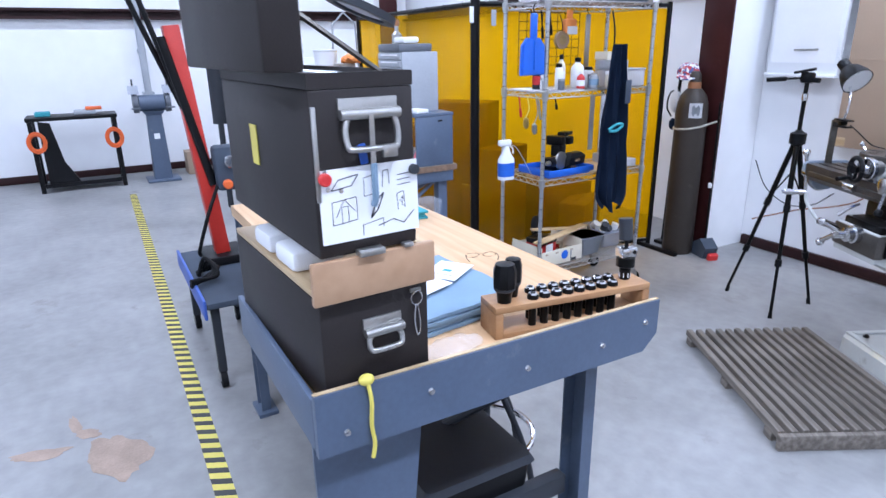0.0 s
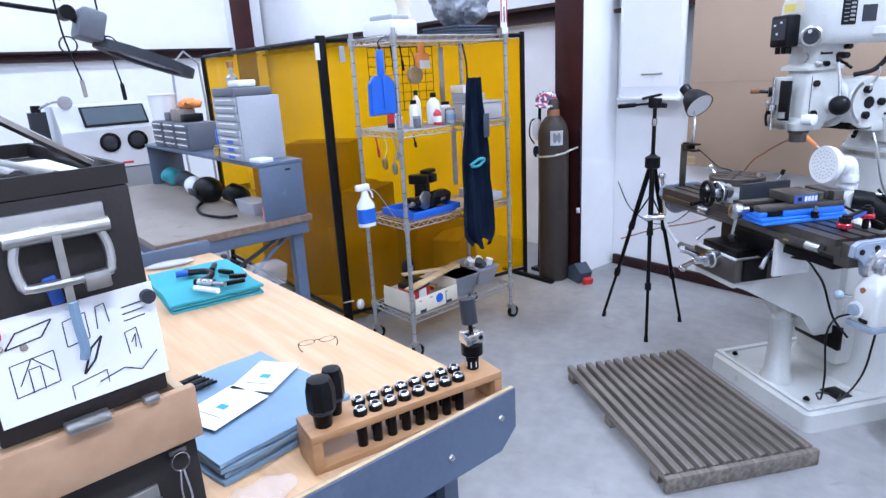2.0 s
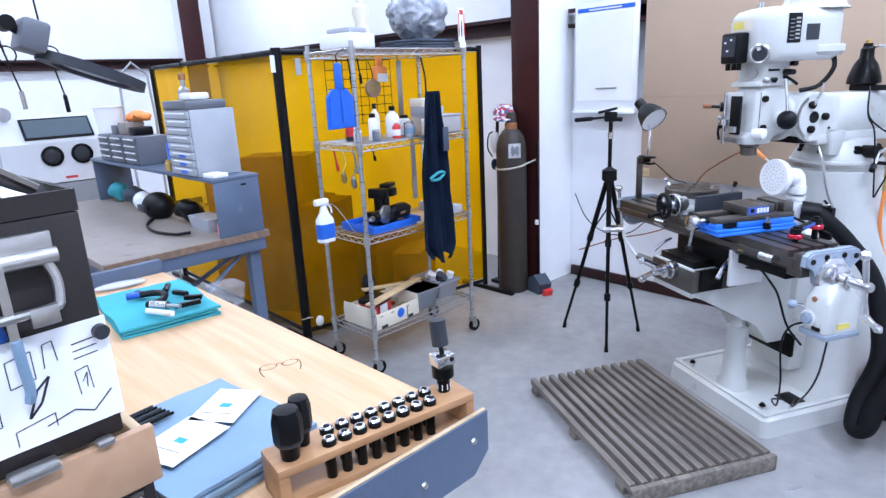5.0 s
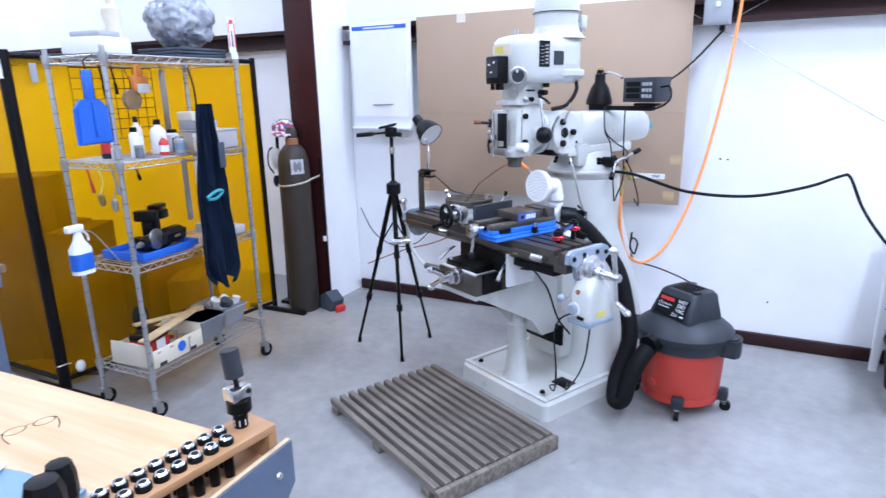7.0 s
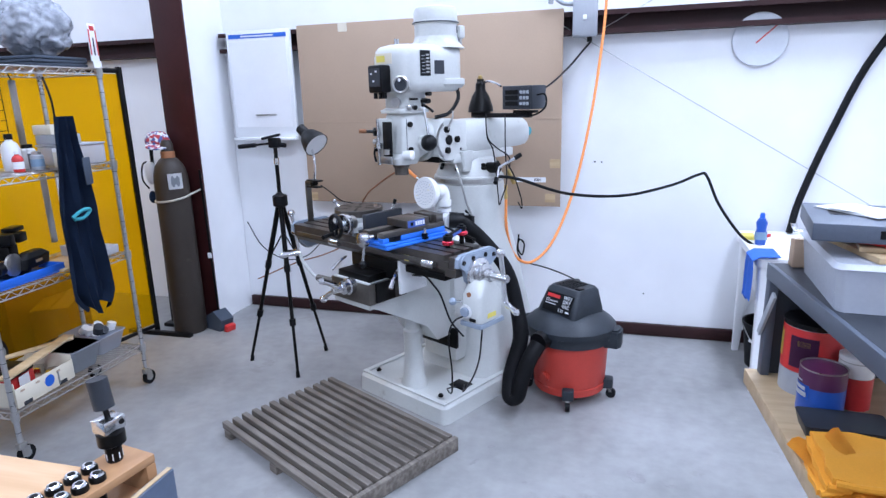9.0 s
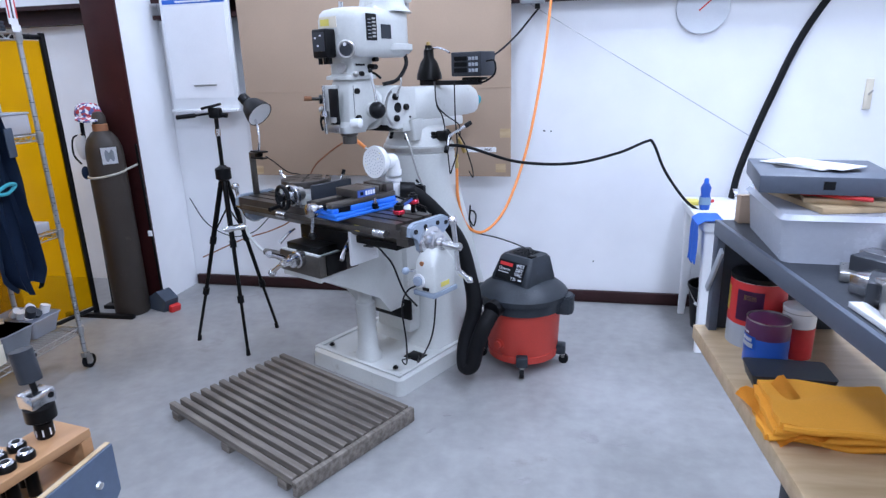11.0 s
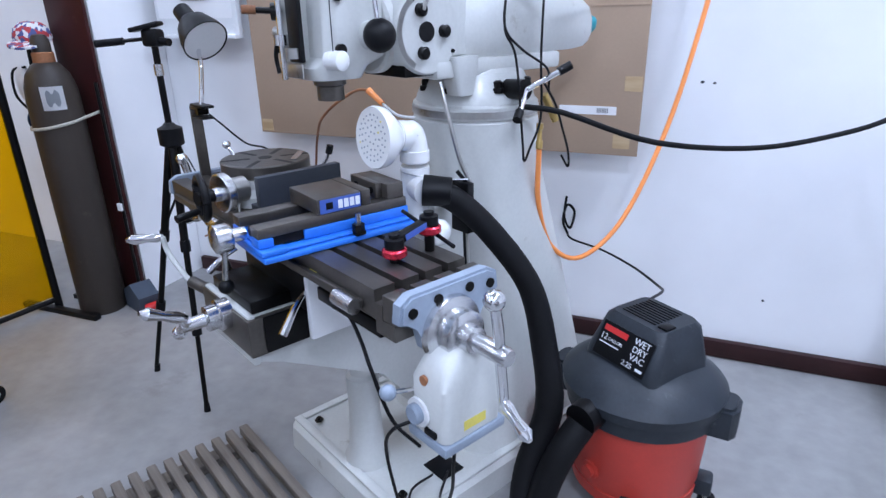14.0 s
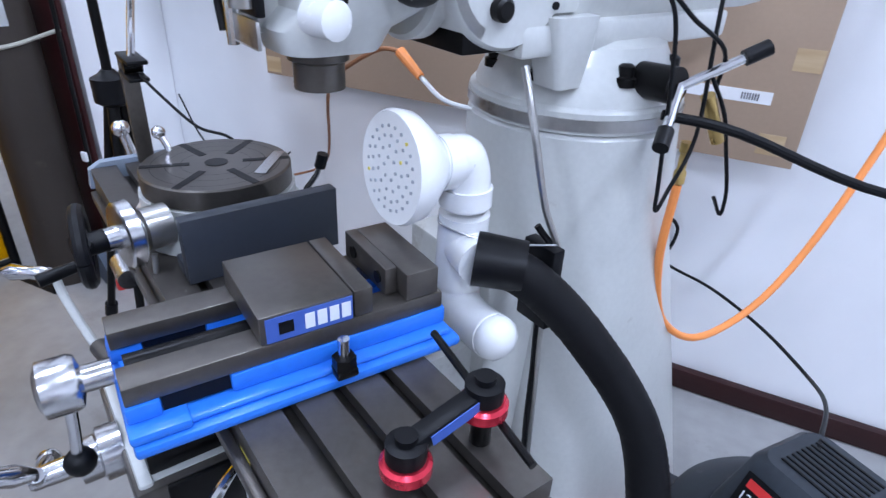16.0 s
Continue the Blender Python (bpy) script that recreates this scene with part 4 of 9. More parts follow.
def clip_lamp():
    t = thing("clip_lamp", on_mill(pose(0, 0, 0)), "clip-on lamp with a dark shade clamped to an upright bar", "lamp")
    part("upright_bar", box(-0.292, -0.278, -0.115, -0.08, 0.93, 1.225, 0.003), BARE, t)
    part("bar_top", box(-0.292, -0.215, -0.115, -0.085, 1.215, 1.225, 0.002), BARE, t)
    cl = part("clip", box(-0.27, -0.16, -0.12, -0.08, 1.227, 1.236, 0.003, m=pose(0, 0, 0, 0, 0, 0)), BLACK, t)
    part("clip_jaw", box(-0.27, -0.17, -0.12, -0.08, 1.192, 1.2, 0.003), BLACK, cl)
    part("clip_spring", cyl((-0.22, -0.118, 1.213), (-0.22, -0.082, 1.213), 0.012, n=12), BLACKSTEEL, cl)
    part("gooseneck", tube([(-0.215, -0.1, 1.235), (-0.215, -0.09, 1.29), (-0.235, -0.075, 1.35), (-0.275, -0.06, 1.40), (-0.30, -0.05, 1.45)], 0.0075, 10), CHROME, t)
    ax = Vector((0.78, 0.12, -0.60)).normalized()
    sh = part("shade", lathe([(0.02, -0.085), (0.028, -0.08), (0.03, -0.03), (0.055, 0.0), (0.072, 0.05), (0.076, 0.075), (0.072, 0.074), (0.067, 0.05), (0.05, 0.002), (0.02, -0.02)], (-0.31, -0.05, 1.47), ax, 32), BLACK, t, "black bell shade with a white inside")
    part("shade_lining", lathe([(0.071, 0.073), (0.066, 0.05), (0.048, 0.004), (0.02, -0.016)], (-0.31, -0.05, 1.47), ax, 32), WHITEPLASTIC, sh)
    part("bulb", ball(Vector((-0.31, -0.05, 1.47)) + ax * 0.03, 0.028), WHITEPLASTIC, sh)
    part("cord", tube([(-0.16, -0.1, 1.21), (-0.12, -0.08, 1.18), (-0.07, -0.03, 1.12), (-0.03, 0.02, 1.10), (0.0, 0.06, 1.04)], 0.003, 6), BLACK, t)


clip_lamp()


def ram_top_things():
    t = thing("readout_display", on_mill(pose(0.42, 0.675, 1.55)), "dark digital readout box on a bracket over the mill ram", "display")
    part("bracket", box(-0.08, 0.30, -0.02, 0.02, 0.0, 0.025, 0.003), BLACK, t)
    part("bracket_arm", box(0.20, 0.33, -0.03, 0.03, 0.025, 0.04, 0.003), BLACKSTEEL, t)
    c = part("case", box(0.14, 0.34, -0.045, 0.085, 0.045, 0.17, 0.006), SLATE, t)
    f = part("face", box(0.15, 0.33, -0.049, -0.0455, 0.052, 0.163, 0.002), SLATE, c)
    for k in range(3):
        part("digit_window", box(0.165, 0.25, -0.0515, -0.0495, 0.125 - 0.03 * k, 0.147 - 0.03 * k), BLACK, f)
        for j in range(3):
            part("key", box(0.262 + 0.021 * j, 0.278 + 0.021 * j, -0.0525, -0.0495, 0.127 - 0.03 * k, 0.144 - 0.03 * k, 0.001), GREYDRAWER, f)
    part("cable", tube([(0.34, 0.0, 0.12), (0.39, 0.0, 0.12), (0.395, 0.0, 0.06), (0.34, 0.0, 0.02), (0.28, 0.01, 0.01)], 0.005, 8), BLACK, t)
    u = thing("reflector_lamp", on_mill(pose(0.37, 0.675, 1.55)), "glossy black reflector work lamp standing on the mill ram", "lamp")
    part("shade", lathe([(0.07, 0.03), (0.073, 0.035), (0.07, 0.06), (0.05, 0.12), (0.03, 0.15), (0.028, 0.19), (0.02, 0.2), (0.02, 0.215)], n=30), BLACKSTEEL, u)
    part("foot", box(-0.05, 0.05, -0.03, 0.03, 0.0, 0.03, 0.005), BLACK, u)
    part("socket_screw", lathe([(0.012, 0.215), (0.012, 0.23), (0.005, 0.235)], n=10), BRASSY, u)
    part("arm", tube([(0.02, 0.0, 0.19), (0.06, -0.01, 0.2), (0.12, -0.02, 0.19), (0.17, -0.03, 0.17)], 0.006, 8), CHROME, u)
    b = solo("cloth_bag", ball((0, 0, 0), 0.05, squash=(0.75, 1.1, 0.65), sub=3), TEAL, on_mill(pose(0.40, 1.06, 1.45)), "teal cloth cap stuffed on the ram tail", "cloth")
    for v in b.data.vertices:
        v.co += v.normal * 0.012 * noise.noise(v.co * 30)
    # hanging cables
    c = thing("hanging_cord", on_mill(pose(0, 0, 0)), "black cords hanging in loops beside the mill turret", "cord")
    part("loop", tube([(0.5, 0.56, 1.572), (0.59, 0.46, 1.455), (0.62, 0.475, 1.377), (0.63, 0.50, 1.15), (0.63, 0.51, 1.088), (0.632, 0.53, 1.12), (0.632, 0.575, 1.21), (0.62, 0.58, 1.377), (0.58, 0.63, 1.565)], 0.0036, 8), BLACK, c)
    part("loop", tube([(0.5, 0.56, 1.57), (0.595, 0.455, 1.46), (0.62, 0.50, 1.40), (0.635, 0.59, 1.345), (0.62, 0.62, 1.28)], 0.0036, 8), BLACK, c)
    part("loop", tube([(0.62, 0.60, 1.30), (0.64, 0.63, 1.24), (0.645, 0.66, 1.17), (0.65, 0.69, 1.09), (0.645, 0.70, 1.04), (0.64, 0.67, 1.08)], 0.0036, 8), BLACK, c)
    part("coupling", cyl((0.62, 0.60, 1.27), (0.635, 0.64, 1.19), 0.012, n=12), BRASSY, c)


BRASSY = mat("brass", (0.55, 0.38, 0.14), 0.3, metal=0.9, vary=0.15)
ram_top_things()


# ---- things round the mill ----
def slat_mat():
    """Duckboard of long parallel slats on cross bearers; local x along the slats."""
    t = thing("duckboard", pose(-1.075, 3.075, 0, 0, 0, -29), "weathered wooden duckboard of parallel slats lying on the concrete", "floor mat")
    w, d, n = 0.98, 0.70, 13
    for x in (-0.44, 0.0, 0.42):
        part("bearer", box(x - 0.03, x + 0.03, -d / 2, d / 2, 0.0, 0.04, 0.003), PALLETWOOD, t)
    step = (d - 0.036) / (n - 1)
    proto = None
    for i in range(n):
        y = -d / 2 + 0.018 + i * step
        if proto is None:
            proto = part("slat", box(-w / 2, w / 2, -0.0155, 0.0155, 0.0, 0.036, 0.004), PALLETWOOD, t)
            s = proto
        else:
            s = new("slat", proto.data)
            s.parent = t
        s.matrix_basis = pose(0.004 * math.sin(i * 2.1), y, 0.0405, 0.0, 0.0, 0.2 * math.sin(i * 1.7))
    part("end_board", box(w / 2 + 0.006, w / 2 + 0.034, -d / 2 - 0.005, d / 2 + 0.005, 0.0, 0.074, 0.006), PALLETWOOD, t)


slat_mat()


def tripod():
    t = thing("camera_tripod", pose(0, 0, 0), "black camera tripod with its legs spread on the concrete", "tripod")
    top = Vector((-1.735, 3.90, 1.10))
    hub = part("hub", lathe([(0.03, -0.06), (0.045, -0.05), (0.045, 0.01), (0.025, 0.02), (0.016, 0.03)], top, n=20), BLACK, t)
    part("centre_column", cyl(top - Vector((0, 0, 0.25)), top + Vector((0, 0, 0.31)), 0.012, n=14), BLACKSTEEL, t)
    part("column_collar", cyl(top + Vector((0, 0, 0.2)), top + Vector((0, 0, 0.24)), 0.016, n=14), BRIGHT, t)
    h = part("pan_head", box(-0.035, 0.035, -0.025, 0.025, 0.0, 0.06, 0.012, m=Matrix.Translation(top + Vector((0, 0, 0.30)))), BLACK, t)
    part("plate", box(-0.06, 0.05, -0.03, 0.03, 0.062, 0.078, 0.006, m=Matrix.Translation(top + Vector((0, 0, 0.30))) @ pose(0, 0, 0, 0, -12, 20)), BLACK, h)
    part("pan_handle", cyl(top + Vector((0.0, 0, 0.33)), top + Vector((-0.17, -0.05, 0.315)), 0.007, n=10), BLACKSTEEL, h)
    part("handle_grip", cyl(top + Vector((-0.11, -0.032, 0.32)), top + Vector((-0.21, -0.062, 0.312)), 0.013, n=12), RUBBER, h)
    part("side_knob", cyl(top + Vector((0.02, 0, 0.32)), top + Vector((0.07, 0.0, 0.315)), 0.014, n=12), BLACK, h)
    for fx, fy in ((-1.61, 3.704), (-1.617, 4.124), (-2.038, 3.873)):
        foot = Vector((fx, fy, 0.0))
        a = top + (foot - top).normalized() * 0.04
        k1, k2 = a.lerp(foot, 0.37), a.lerp(foot, 0.68)
        leg = part("leg", cyl(a, k1, 0.0155, n=12), BLACKSTEEL, t)
        part("leg_middle", cyl(k1, k2, 0.012, n=12), BLACKSTEEL, leg)
        part("leg_lower", cyl(k2, foot + Vector((0, 0, 0.02)), 0.0095, n=12), BLACKSTEEL, leg)
        for k in (k1, k2):
            d = (foot - a).normalized() * 0.022
            part("leg_lock", cyl(k - d, k + d, 0.0195, n=12), BLACK, leg)
        part("rubber_foot", cyl(foot, foot + (a - foot).normalized() * 0.035, 0.013, 0.011, 12), RUBBER, leg)
        m = top - Vector((0, 0, 0.22))
        part("brace", cyl(m, a.lerp(foot, 0.33), 0.005, n=8), BLACKSTEEL, leg)


tripod()


def wet_dry_vac():
    t = thing("shop_vacuum", pose(0.035, 3.86, 0), "red and charcoal wet and dry drum vacuum on castors", "vacuum")
    part("drum", lathe([(0.175, 0.075), (0.19, 0.08), (0.2, 0.12), (0.212, 0.355), (0.205, 0.36)], n=48), VACRED, t, "red plastic drum")
    part("drum_foot", lathe([(0.18, 0.055), (0.196, 0.06), (0.2, 0.1), (0.19, 0.105)], n=48), VACRED, t)
    lid = part("lid", lathe([(0.215, 0.345), (0.228, 0.35), (0.23, 0.40), (0.245, 0.405), (0.248, 0.435), (0.235, 0.45), (0.17, 0.5), (0.12, 0.51)], n=48), VACGREY, t, "charcoal plastic lid")
    hd = part("motor_head", loft([(0.47, -0.14, 0.14, -0.13, 0.13, 0.03), (0.52, -0.135, 0.135, -0.125, 0.125, 0.03), (0.625, -0.115, 0.115, -0.075, 0.11, 0.03), (0.64, -0.10, 0.10, -0.06, 0.10, 0.03)]), VACGREY, lid)
    hd.matrix_basis = pose(0, 0, 0, 0, 0, -38)
    lab = part("label", box(-0.095, 0.10, -0.012, 0.095, 0.0, 0.0015, m=pose(0, -0.1245, 0.527, 64, 0, 0)), BLACK, hd, "black label with white and red print")
    face = pose(0, -0.1245, 0.527, 64, 0, 0)
    for k, w in enumerate(("WET", "DRY", "VAC")):
        words(w, 0.027, face @ pose(0.06, 0.078 - 0.024 * k, 0.002), WHITEINK, lab)
    words("12", 0.026, face @ pose(-0.075, 0.047, 0.002), WHITEINK, lab)
    words("GALLON", 0.014, face @ pose(-0.03, 0.045, 0.002), WHITEINK, lab)
    words("2.25", 0.022, face @ pose(0.035, 0.004, 0.002), WHITEINK, lab)
    part("red_mark", box(-0.085, 0.005, 0.066, 0.084, 0.0015, 0.0022, m=face), REDPLASTIC, lab)
    part("print_bar", box(-0.085, -0.01, 0.027, 0.031, 0.0015, 0.0022, m=face), WHITEINK, lab)
    part("print_bar", box(0.068, 0.092, 0.0, 0.008, 0.0015, 0.0022, m=face), WHITEINK, lab)
    for k in range(9):
        part("vent_rib", box(-0.075, 0.05, -0.035 + 0.014 * k, -0.029 + 0.014 * k, 0.64, 0.643, 0.001), BLACK, hd)
    part("switch", box(0.062, 0.095, -0.04, 0.0, 0.639, 0.647, 0.002), BLACK, hd)
    for a in (-12, 168):
        c = part("lid_latch", prism([(0.20, -0.06), (0.27, -0.055), (0.285, -0.03), (0.285, 0.03), (0.27, 0.055), (0.20, 0.06)], 0.33, 0.43, bevel=0.01), VACGREY, lid)
        c.matrix_basis = pose(0, 0, 0, 0, 0, a)
    part("inlet", cyl((-0.12, -0.17, 0.395), (-0.155, -0.235, 0.388), 0.05, n=24), BLACK, lid)
    for a in (-88, -5, 85, 175):
        d = pose(0, 0, 0, 0, 0, a)
        c = part("castor_arm", box(0.17, 0.245, -0.032, 0.032, 0.06, 0.12, 0.01, m=d), VACGREY, t)
        w = part("castor_fork", box(0.218, 0.242, -0.012, 0.012, 0.03, 0.065, 0.004, m=d), NICKEL, c)
        part("castor_wheel", cyl(d @ Vector((0.235, -0.012, 0.027)), d @ Vector((0.235, 0.012, 0.027)), 0.027, n=20), RUBBER, c)
    part("drain_plug", lathe([(0.03, 0), (0.03, 0.012), (0.02, 0.014), (0.02, 0.028)], (-0.115, -0.16, 0.165), (-0.58, -0.81, 0), 18), VACRED, t)


wet_dry_vac()


def vac_hose():
    """Ribbed hose from the mill's pipe tee down to the floor and up into the vacuum."""
    pts = [(-0.585, 3.635, 1.04), (-0.51, 3.66, 1.01), (-0.41, 3.69, 0.91), (-0.30, 3.70, 0.76), (-0.245, 3.68, 0.58), (-0.215, 3.64, 0.40), (-0.255, 3.58, 0.22), (-0.255, 3.53, 0.11),
           (-0.215, 3.52, 0.12), (-0.19, 3.535, 0.22), (-0.155, 3.56, 0.32), (-0.115, 3.61, 0.385)]
    t = thing("vacuum_hose", ident(), "black ribbed vacuum hose sagging between pipe and drum", "hose")
    part("hose", tube(pts, 0.04, 16, steps=26, radii=lambda k: 0.035 + 0.007 * max(0, min(1, (k - 0.25) / 0.2)) + (0.0009 if int(k * 286) % 2 else 0)), RUBBER, t)
    part("cuff", cyl((-0.595, 3.632, 1.04), (-0.52, 3.655, 1.034), 0.044, 0.041, n=24), BLACK, t)


vac_hose()


def gas_cylinder():
    t = thing("gas_cylinder", pose(-2.81, 4.28, 0), "tall brown gas cylinder tied to the column", "gas cylinder")
    part("body", lathe([(0.11, 0), (0.117, 0.012), (0.117, 1.13), (0.112, 1.19), (0.095, 1.25), (0.065, 1.29), (0.045, 1.305)], n=44), CYLBROWN, t)
    part("collar", lathe([(0.048, 1.3), (0.048, 1.345), (0.042, 1.35)], n=24), RUST, t, "rusty orange neck ring")
    part("cap", lathe([(0.042, 1.345), (0.042, 1.4), (0.03, 1.425), (0.01, 1.43)], n=24), CYLBROWN, t)
    lab = bmesh.new()
    rows = []
    for z in (1.09, 1.20):
        rows.append([lab.verts.new((0.1185 * math.cos(radians(a)), 0.1185 * math.sin(radians(a)), z)) for a in range(-62, -8, 6)])
    for i in range(len(rows[0]) - 1):
        lab.faces.new((rows[0][i], rows[0][i + 1], rows[1][i + 1], rows[1][i]))
    bmesh.ops.solidify(lab, geom=lab.faces[:], thickness=0.0008)
    lb = part("label", lab, PAPER, t, "white paper label with a grey print")
    sm = bmesh.new()
    rows = [[sm.verts.new((0.1198 * math.cos(radians(a)), 0.1198 * math.sin(radians(a)), z + 0.012 * math.sin(a * 0.4 + z * 60))) for a in range(-52, -20, 4)] for z in (1.115, 1.145, 1.175)]
    for r0, r1 in zip(rows, rows[1:]):
        for i in range(len(r0) - 1):
            sm.faces.new((r0[i], r0[i + 1], r1[i + 1], r1[i]))
    bmesh.ops.solidify(sm, geom=sm.faces[:], thickness=0.0005)
    part("print", sm, GREYDRAWER, lb)
    part("rope", tube([(0.121 * math.cos(radians(a)), 0.121 * math.sin(radians(a)), 1.02 + 0.02 * math.sin(radians(a + 30))) for a in range(-200, 40, 20)] + [(0.14, 0.14, 1.06)], 0.008, 8, steps=3), ROPE, t)


gas_cylinder()


def wall_things():
    b = thing("wall_board", NORTH @ pose(-2.306, 4.757, 1.385) @ Matrix.Diagonal((0.978, 1, 0.978, 1)), "tall white dry-erase flip board hung on the wall", "board")
    part("panel", box(-0.27, 0.27, -0.025, 0.008, 0.0, 0.81, 0.006), BOARDWHITE, b)
    part("blue_strip", box(-0.245, 0.245, -0.027, -0.0255, 0.755, 0.785), BLUEPLASTIC, b, "blue strip with small white print")
    part("print_bar", box(-0.14, 0.14, -0.028, -0.0272, 0.764, 0.775), WHITEINK, b)
    part("sheet", box(-0.245, 0.24, -0.0265, -0.0255, 0.10, 0.74), PAPER, b)
    part("tray", box(-0.27, 0.27, -0.06, -0.0255, 0.0, 0.022, 0.004), BOARDWHITE, b)
    part("pen", cyl((-0.07, -0.03, 0.19), (0.11, -0.03, 0.193), 0.006, n=8), NICKEL, b)
    c = thing("cardboard_sheet", NORTH @ pose(-1.044, 4.765, 0.92) @ Matrix.Diagonal((0.978, 1, 0.978, 1)), "large brown cardboard sheet fixed against the wall", "cardboard")
    part("sheet", box(-0.97, 0.97, -0.01, 0.0, 0.0, 1.30, 0.002), CARD, c)
    part("crease", box(-0.969, 0.969, -0.0118, -0.0102, 0.60, 0.606), CARD, c)
    for x, z in ((-0.93, 0.04), (0.93, 0.3), (0.9, 0.06), (-0.6, 1.27), (0.2, 1.27)):
        part("tape", box(x - 0.035, x + 0.035, -0.0115, -0.0102, z - 0.03, z + 0.03), CREAM if z > 1 else TANWOOD, c)
    part("label", box(0.63, 0.87, -0.0118, -0.0102, 0.17, 0.205), PAPER, c, "white shipping label with a small code")
    for k in range(7):
        part("code_bar", box(0.79 + 0.007 * k, 0.7935 + 0.007 * k, -0.0126, -0.0119, 0.178, 0.197), INK, c)
    th = thing("wall_thermometer", NORTH @ pose(1.065, 4.868, 1.955), "round white dial thermometer hung on the wall", "thermometer")
    d = part("dial", lathe([(0.145, 0), (0.152, 0.006), (0.152, 0.02), (0.146, 0.026), (0.142, 0.022), (0.0, 0.022)], (0, 0, 0), (0, -1, 0), 48), BOARDWHITE, th)
    for k, a in zip(("-60", "-40", "-20", "0", "20", "40", "60", "80", "100", "120", "140"), range(225, -46, -27)):
        words(k, 0.03, Matrix.Translation((0.105 * math.cos(radians(a)), -0.0235, 0.105 * math.sin(radians(a)))) @ pose(0, 0, 0, 90), INK, d)
    for a in range(225, -46, -9):
        r = pose(0, -0.023, 0, 0, -a, 0)
        part("tick", box(0.128, 0.136, -0.0006, 0.0006, -0.0012, 0.0012, m=r), INK, d)
    # light grey ring stands in for the shadow along the dial's edge
    part("rim", lathe([(0.1525, 0.001), (0.156, 0.004), (0.156, 0.022), (0.1525, 0.027)], (0, 0, 0), (0, -1, 0), 48), SANDBLAST, th)
    part("needle", box(-0.03, 0.125, -0.002, 0.0, -0.004, 0.004, m=pose(0, -0.026, 0, 0, -42, 0)), REDPLASTIC, d, "red needle")
    e = thing("electrical_box", NORTH @ pose(0.04, 4.76, 2.06), "grey conduit junction box on the girt", "electrical box")
    part("case", box(-0.075, 0.075, -0.06, 0.0, -0.05, 0.18, 0.008), GREYDRAWER, e)
    part("cover", box(-0.065, 0.065, -0.066, -0.0605, -0.04, 0.17, 0.003), GREYDRAWER, e)
    part("lever", box(-0.012, 0.012, -0.075, -0.0665, 0.05, 0.08, 0.002), BOARDWHITE, e)
    part("connector", cyl((0.03, -0.03, -0.05), (0.03, -0.03, -0.08), 0.016, n=14), BLACKSTEEL, e)
    part("conduit", tube([(-0.075, -0.03, 0.15), (-0.14, -0.03, 0.16), (-0.2, -0.03, 0.22), (-0.22, -0.03, 0.35), (-0.22, -0.03, 2.4)], 0.014, 10), GREYDRAWER, e)


wall_things()


